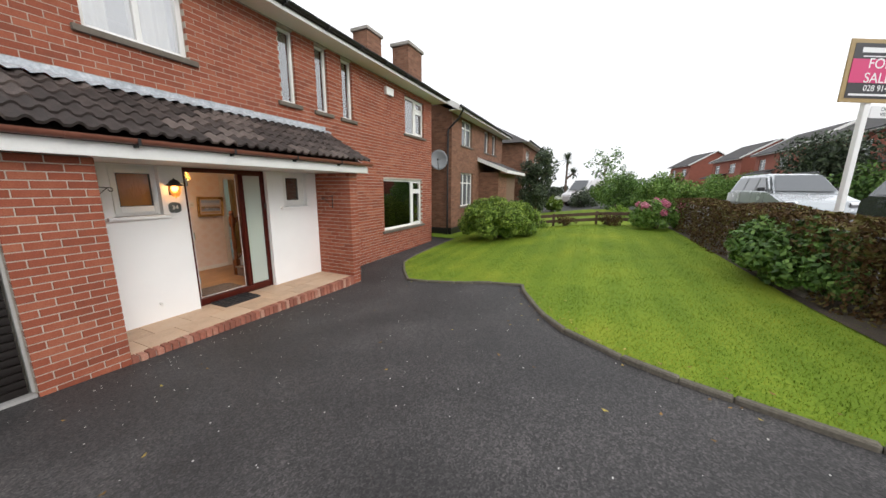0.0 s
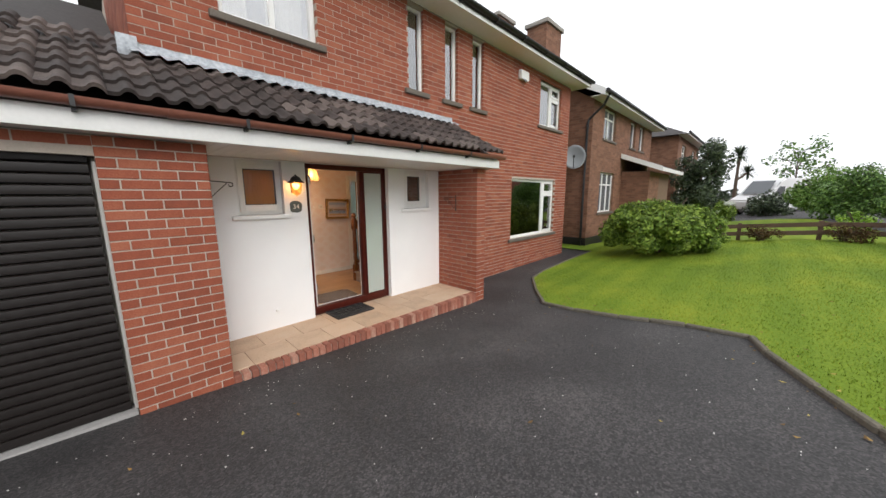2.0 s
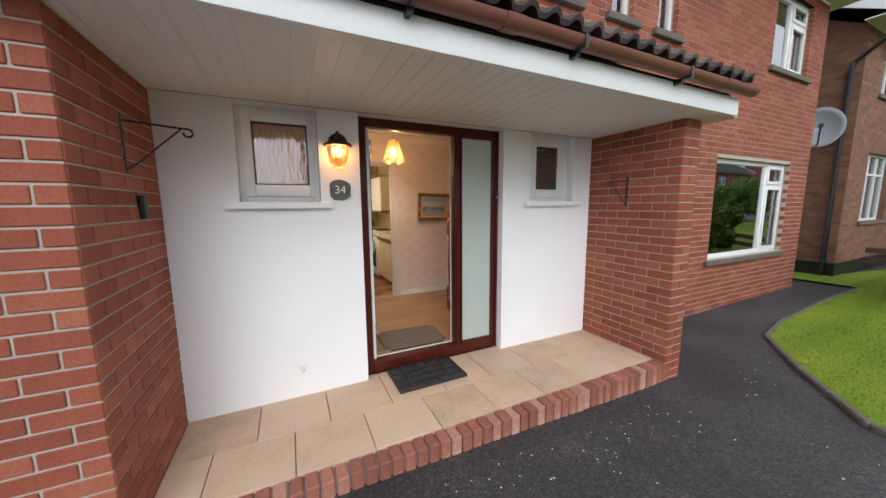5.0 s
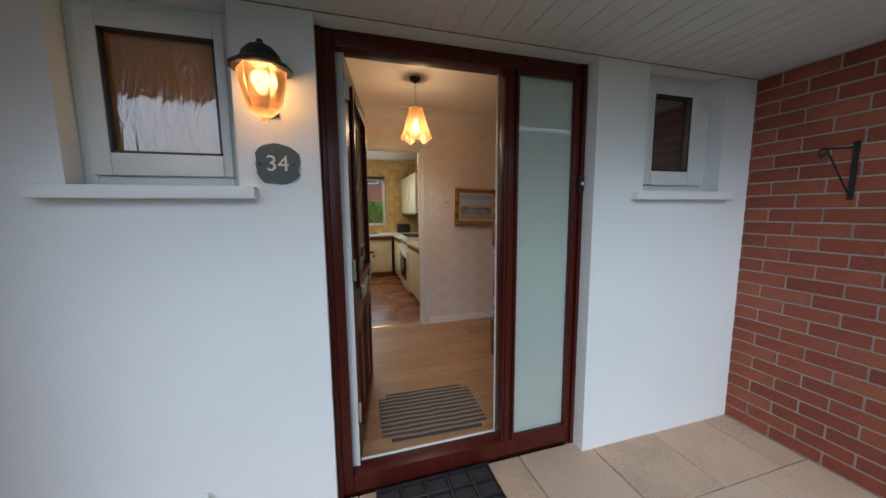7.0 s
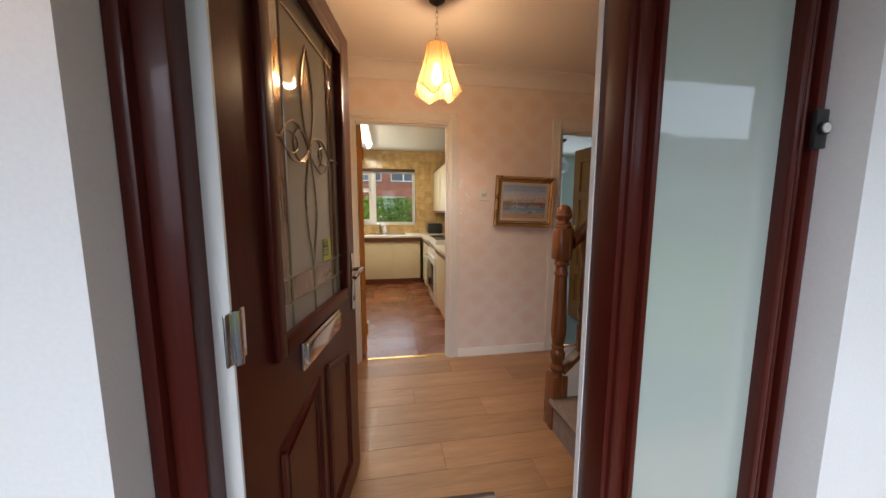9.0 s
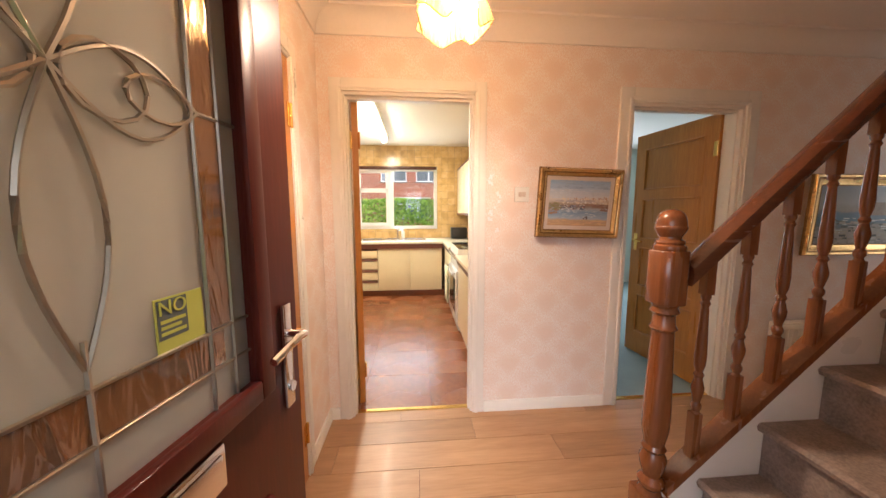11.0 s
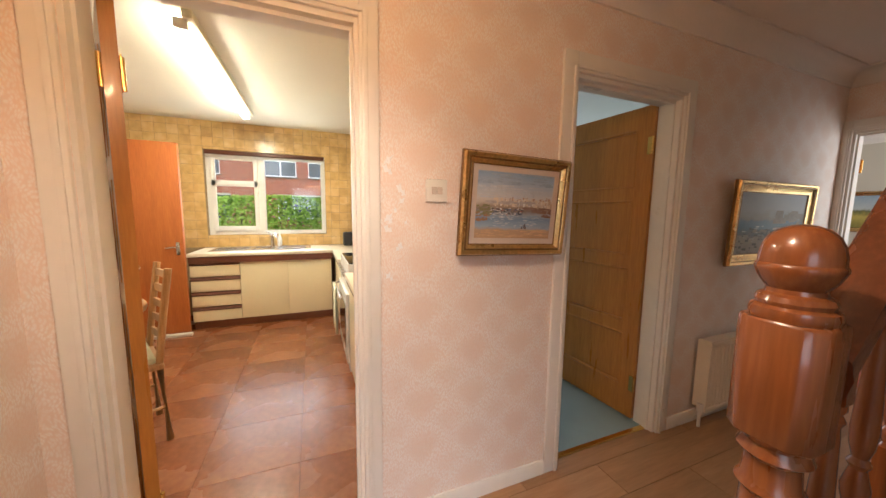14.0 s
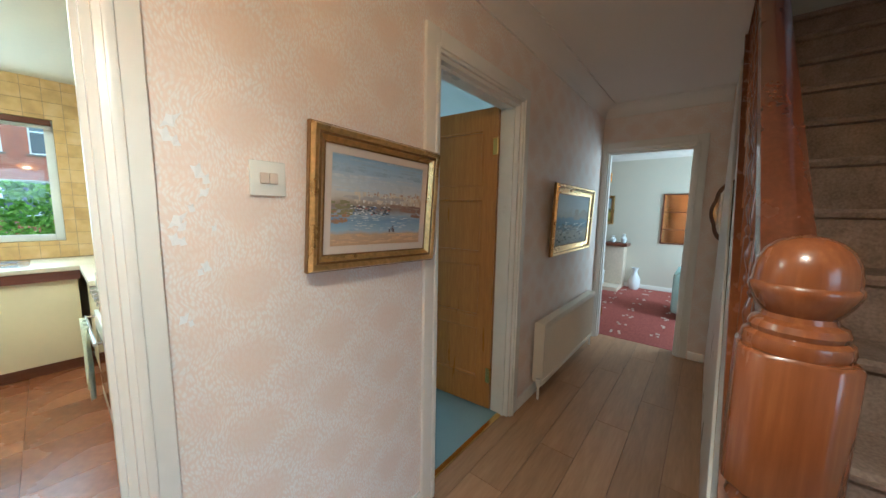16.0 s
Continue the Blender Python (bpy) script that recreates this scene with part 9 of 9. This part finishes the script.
def estate_car(name, label, m, paint):
    c = empty(name, label, "car", at=m)
    body = [(0.0, 0.42), (0.02, 0.68), (0.10, 0.80), (0.95, 0.98), (1.10, 1.02), (4.62, 1.05), (4.72, 0.9), (4.74, 0.45), (4.6, 0.28), (0.2, 0.25)]
    b = bmesh.new()
    extrude_profile(b, body, 'y', -0.92, 0.92)
    bmesh.ops.bevel(b, geom=b.edges[:], offset=0.06, segments=2, affect='EDGES')
    part("body", b, paint, c)
    b = bmesh.new()
    lo = [(0.98, 1.0), (1.75, 1.60), (2.2, 1.68), (4.25, 1.66), (4.66, 1.04)]
    va = [b.verts.new((x, -0.84 if z < 1.2 else -0.68, z)) for x, z in lo]
    vb = [b.verts.new((x, 0.84 if z < 1.2 else 0.68, z)) for x, z in lo]
    for k in range(4):
        b.faces.new((va[k], va[k + 1], vb[k + 1], vb[k]))
    b.faces.new(va)
    b.faces.new(vb[::-1])
    bmesh.ops.bevel(b, geom=b.edges[:], offset=0.04, segments=2, affect='EDGES')
    part("roof", b, paint, c)
    b = bmesh.new()
    q = [b.verts.new(p) for p in ((1.04, -0.74, 1.05), (1.04, 0.74, 1.05), (1.72, 0.60, 1.585), (1.72, -0.60, 1.585))]
    b.faces.new(q)
    o = part("windscreen", b, M["carglass"], c, "dark windscreen")
    o.matrix_basis = Matrix.Translation((-0.03, 0, 0.03))
    for sg in (-1, 1):
        for x0, x1, x2, x3 in ((1.35, 2.25, 2.25, 1.95), (2.33, 3.25, 3.25, 2.33), (3.33, 4.42, 4.16, 3.33)):
            b = bmesh.new()
            q = [b.verts.new(p) for p in ((x0, sg * 0.853, 1.08), (x1, sg * 0.853, 1.08), (x2, sg * 0.722, 1.56), (x3, sg * 0.722, 1.56))]
            b.faces.new(q)
            part("side_window", b, M["carglass"], c, "dark side window")
        b = bmesh.new()
        tube(b, [(1.9, sg * 0.62, 1.68), (2.0, sg * 0.62, 1.73), (4.0, sg * 0.62, 1.72), (4.15, sg * 0.62, 1.66)], 0.018)
        part("roof_rail", b, M["black_plastic"], c, "black roof rail")
        b = bmesh.new()
        bx(b, 1.42, 1.58, sg * 0.87, sg * 1.06, 1.06, 1.2, 0.03)
        part("door_mirror", b, M["black_plastic"], c, "black door mirror")
        b = bmesh.new()
        bx(b, -0.01, 0.18, sg * 0.55, sg * 0.86, 0.62, 0.78, 0.03)
        part("headlight", b, M["chrome"], c, "clear headlight")
        b = bmesh.new()
        for x in (1.3, 2.3, 3.3):
            bx(b, x, x + 0.006, sg * 0.918, sg * 0.924, 0.4, 1.02)
        bx(b, 0.4, 4.5, sg * 0.918, sg * 0.926, 0.55, 0.62)
        part("trim", b, M["black_plastic"], c, smooth=False)
    for x in (0.9, 3.75):
        for y in (-0.80, 0.80):
            wheel(c, x, y)
    return c


estate_car("estate_car", "silver estate car with roof rails parked on the road", pose(10.9, -11.6, G(9, -11.6) + 0.02), M["silver"])
estate_car("estate_car", "dark grey estate car parked on the road", pose(3.6, -11.9, G(3.6, -11.9) + 0.02), M["darkcar"])
vn = empty("van", "white high-roof delivery van with dark lettering", "van", at=pose(28.6, -3.4, 0.15, 0, 0, -35))
b = bmesh.new()
extrude_profile(b, [(0.0, 0.45), (0.0, 1.0), (0.15, 1.15), (0.95, 1.35), (1.7, 2.35), (2.0, 2.5), (5.7, 2.55), (5.75, 0.45)], 'y', -0.98, 0.98)
bmesh.ops.bevel(b, geom=b.edges[:], offset=0.08, segments=2, affect='EDGES')
part("body", b, M["vanwhite"], vn)
for sg in (-1, 1):
    b = bmesh.new()
    q = [b.verts.new(p) for p in ((1.05, sg * 0.985, 1.35), (2.0, sg * 0.985, 1.35), (2.0, sg * 0.985, 1.95), (1.55, sg * 0.985, 1.95))]
    b.faces.new(q)
    part("cab_window", b, M["carglass"], vn)
    b = bmesh.new()
    for k, (u0, u1) in enumerate(((2.9, 3.25), (3.33, 3.55), (3.63, 3.95), (4.03, 4.3))):
        bx(b, u0, u1, sg * 0.986, sg * 0.99, 1.75, 2.05)
    part("lettering_bars", b, M["sign_black"], vn, "dark lettering", smooth=False)
b = bmesh.new()
q = [b.verts.new(p) for p in ((0.93, -0.8, 1.42), (0.93, 0.8, 1.42), (1.62, 0.7, 2.32), (1.62, -0.7, 2.32))]
b.faces.new(q)
o = part("windscreen", b, M["carglass"], vn)
o.matrix_basis = Matrix.Translation((-0.05, 0, 0.03))
for x in (0.95, 4.6):
    for y in (-0.85, 0.85):
        wheel(vn, x, y, 0.36)

# ---- for-sale board ----
sb = empty("sale_board", "estate agent for-sale board on a leaning white post", "sign board", at=pose(5.0, -9.06, G(5.0, -9.06), 0, 0, -64))
lean = Matrix.Rotation(radians(0.8), 4, 'Y')
def on(o):
    o.matrix_basis = lean @ o.matrix_basis
    return o
b = bmesh.new()
bx(b, -0.045, 0.045, -0.035, 0.035, -0.2, 2.9, 0.004)
on(part("post", b, M["fascia"], sb))
b = bmesh.new()
bx(b, -0.52, 0.72, -0.055, -0.036, 2.70, 3.60)
bd = on(part("board", b, M["sign_gold"], sb, "gold bordered panel", smooth=False))
def plate(a, mat, nm):
    b = bmesh.new()
    bx(b, *a)
    return on(part(nm, b, mat, sb, smooth=False))
plate((-0.45, 0.65, -0.06, -0.0555, 2.76, 3.54), M["sign_black"], "black_panel")
plate((-0.45, 0.65, -0.064, -0.0605, 2.98, 3.32), M["sign_pink"], "pink_band")
on(text_mesh("lettering", "FOR\nSALE", 0.205, pose(0.0, -0.065, 3.15, 90, 0, 0), M["sign_white"], sb))
on(text_mesh("phone_number", "028 9145 00", 0.125, pose(0.13, -0.061, 2.905, 90, 0, 0), M["sign_white"], sb))
plate((-0.4, 0.58, -0.0625, -0.0605, 2.795, 2.825), M["sign_white"], "web_address_bar")
plate((-0.33, 0.56, -0.0625, -0.0605, 3.41, 3.48), M["sign_white"], "brand_bar")
plate((-0.3, 0.5, -0.0625, -0.0605, 3.35, 3.365), M["sign_white"], "brand_line")
plate((0.05, 0.72, -0.05, -0.037, 2.480, 2.660), M["sign_white"], "lower_plate")
on(text_mesh("notice", "OFFER\nVIDEO", 0.075, pose(0.32, -0.051, 2.570, 90, 0, 0), M["sign_black"], sb))
# things behind the upper windows
for x0, x1, z0, h_ in ((-0.74, -0.40, 3.55, 1.1), (-0.2, 0.26, 3.55, 1.1), (6.12, 6.4, 3.4, 1.12), (7.02, 7.25, 3.4, 1.12), (1.8, 2.1, 3.35, 1.25), (2.64, 2.94, 3.35, 1.25), (3.42, 3.72, 3.35, 1.25)):
    cu_ = empty("bedroom_curtain", "pale curtain hanging inside an upper window", "curtain", "upper window curtains", at=(x0, 0.34, z0))
    o = part("cloth", curtain_mesh(x1 - x0, h_, 3), M["curtain"], cu_)
    o.modifiers.new("thick", 'SOLIDIFY').thickness = 0.004


# ---- pieces of walls and floors ----
# laminate planks run along the hall
y, k = 0.17, 0
while y < 2.19:
    w_ = min(0.19, 2.195 - y)
    x = 0.005 - (k * 0.437) % 1.2
    while x < 4.565:
        xa, xb = max(x, 0.005), min(x + 1.2, 4.565)
        if xb - xa > 0.03:
            piece("plank", xb - xa - 0.002, w_ - 0.002, 0.006, M["laminate"], ((xa + xb) / 2, y + w_ / 2, FLOOR - 0.003), hall_floor, 0.0, 0.0008)
        x += 1.2
    y += 0.19
    k += 1
# kitchen floor tiles
for i in range(6):
    for j in range(8):
        xa, ya = -1.245 + i * 0.47, 2.205 + j * 0.44
        xb, yb = min(xa + 0.4685, 1.555), min(ya + 0.4385, 5.69)
        piece("floor_tile", xb - xa, yb - ya, 0.006, M["kfloor"], ((xa + xb) / 2, (ya + yb) / 2, FLOOR - 0.003), kit_floor, 0.0, 0.0004)
# kitchen wall tiles
kb = bpy.data.objects["wall_kitchen_back"]
boxes = []
TS = 0.108
for i in range(26):
    for j in range(15):
        xa, za = -1.24 + i * (TS + 0.003), WT + 0.003 + j * (TS + 0.003)
        xb, zb = min(xa + TS, 1.555), min(za + TS, CEIL)
        if xb - xa < 0.02 or zb - za < 0.02:
            continue
        for ca, cb, cc, cd_ in ((xa, xb, za, zb),):
            if cb > kw[0] and ca < kw[1] and cd_ > kw[2] and cc < kw[3]:
                parts_ = []
                if ca < kw[0] - 0.01:
                    parts_.append((ca, kw[0], cc, cd_))
                if cb > kw[1] + 0.01:
                    parts_.append((kw[1], cb, cc, cd_))
                if cc < kw[2] - 0.01:
                    parts_.append((max(ca, kw[0]), min(cb, kw[1]), cc, kw[2]))
                if cd_ > kw[3] + 0.01:
                    parts_.append((max(ca, kw[0]), min(cb, kw[1]), kw[3], cd_))
            else:
                parts_ = [(ca, cb, cc, cd_)]
            boxes += [(a, b_, 5.694, 5.72, c, d) for a, b_, c, d in parts_]
box_mesh("wall_tile", boxes, M["ktile"], kb, "ochre mottled glazed tiles", "stuff")
kr = bpy.data.objects["wall_kitchen_right"]
boxes = []
for i in range(30):
    for j in range(15):
        ya, za = 2.40 + i * (TS + 0.003), WT + 0.003 + j * (TS + 0.003)
        yb, zb = min(ya + TS, 5.69), min(za + TS, CEIL)
        if yb - ya > 0.02 and zb - za > 0.02:
            boxes.append((1.554, 1.57, ya, yb, za, zb))
box_mesh("wall_tile", boxes, M["ktile"], kr, "ochre mottled glazed tiles", "stuff")
# pier bricks
face_bricks(pier_l, PF, 'y', -1.85, -1.20, -0.294, SOF)
face_bricks(pier_l, -1.20, 'x+', PF + 0.002, 0.0, -0.294, SOF)
face_bricks(pier_r, 2.44, 'x-', PF + 0.002, 0.0, -0.294, SOF)
face_bricks(pier_r, PF, 'y', 2.44, 2.66, -0.294, SOF)
face_bricks(pier_r, 2.66, 'x+', PF + 0.002, 0.0, -0.294, SOF)
# flakes of torn wallpaper by the kitchen door
M["torn"] = surface("torn_paper_backing", (0.85, 0.83, 0.82), 0.7, vary=0.05, bump=0.1)
hw = bpy.data.objects["wall_hall"]
for cx, cz, s in ((0.993, 1.552, 0.019), (0.984, 1.522, 0.016), (1.0, 1.512, 0.013), (1.036, 1.452, 0.018), (1.05, 1.436, 0.013), (1.044, 1.405, 0.013), (0.992, 1.342, 0.019), (1.0, 1.33, 0.012), (0.986, 1.302, 0.015), (1.0, 1.297, 0.011), (1.039, 1.236, 0.014), (1.028, 1.225, 0.010), (0.99, 1.122, 0.013), (1.004, 1.11, 0.009), (1.02, 1.37, 0.01), (1.06, 1.325, 0.008)):
    b = bmesh.new()
    ring = [(s * q * math.cos(a), s * q * math.sin(a)) for a, q in ((0.3, 0.55), (0.9, 1.15), (1.5, 0.5), (2.3, 0.75), (3.3, 0.45), (4.0, 0.9), (4.7, 0.4), (5.6, 0.8))]
    ring = [(p[0] + 0.5 * p[1] * math.sin(cz * 90), p[1]) for p in ring]
    vs = [b.verts.new((cx + p[0], 2.1335 - 0.0012 * (k % 3), cz + 1.25 * p[1])) for k, p in enumerate(ring)]
    b.faces.new(vs)
    bmesh.ops.triangulate(b, faces=b.faces[:])
    part("torn_flake", b, M["torn"], hw, "torn flake of wallpaper", smooth=False)
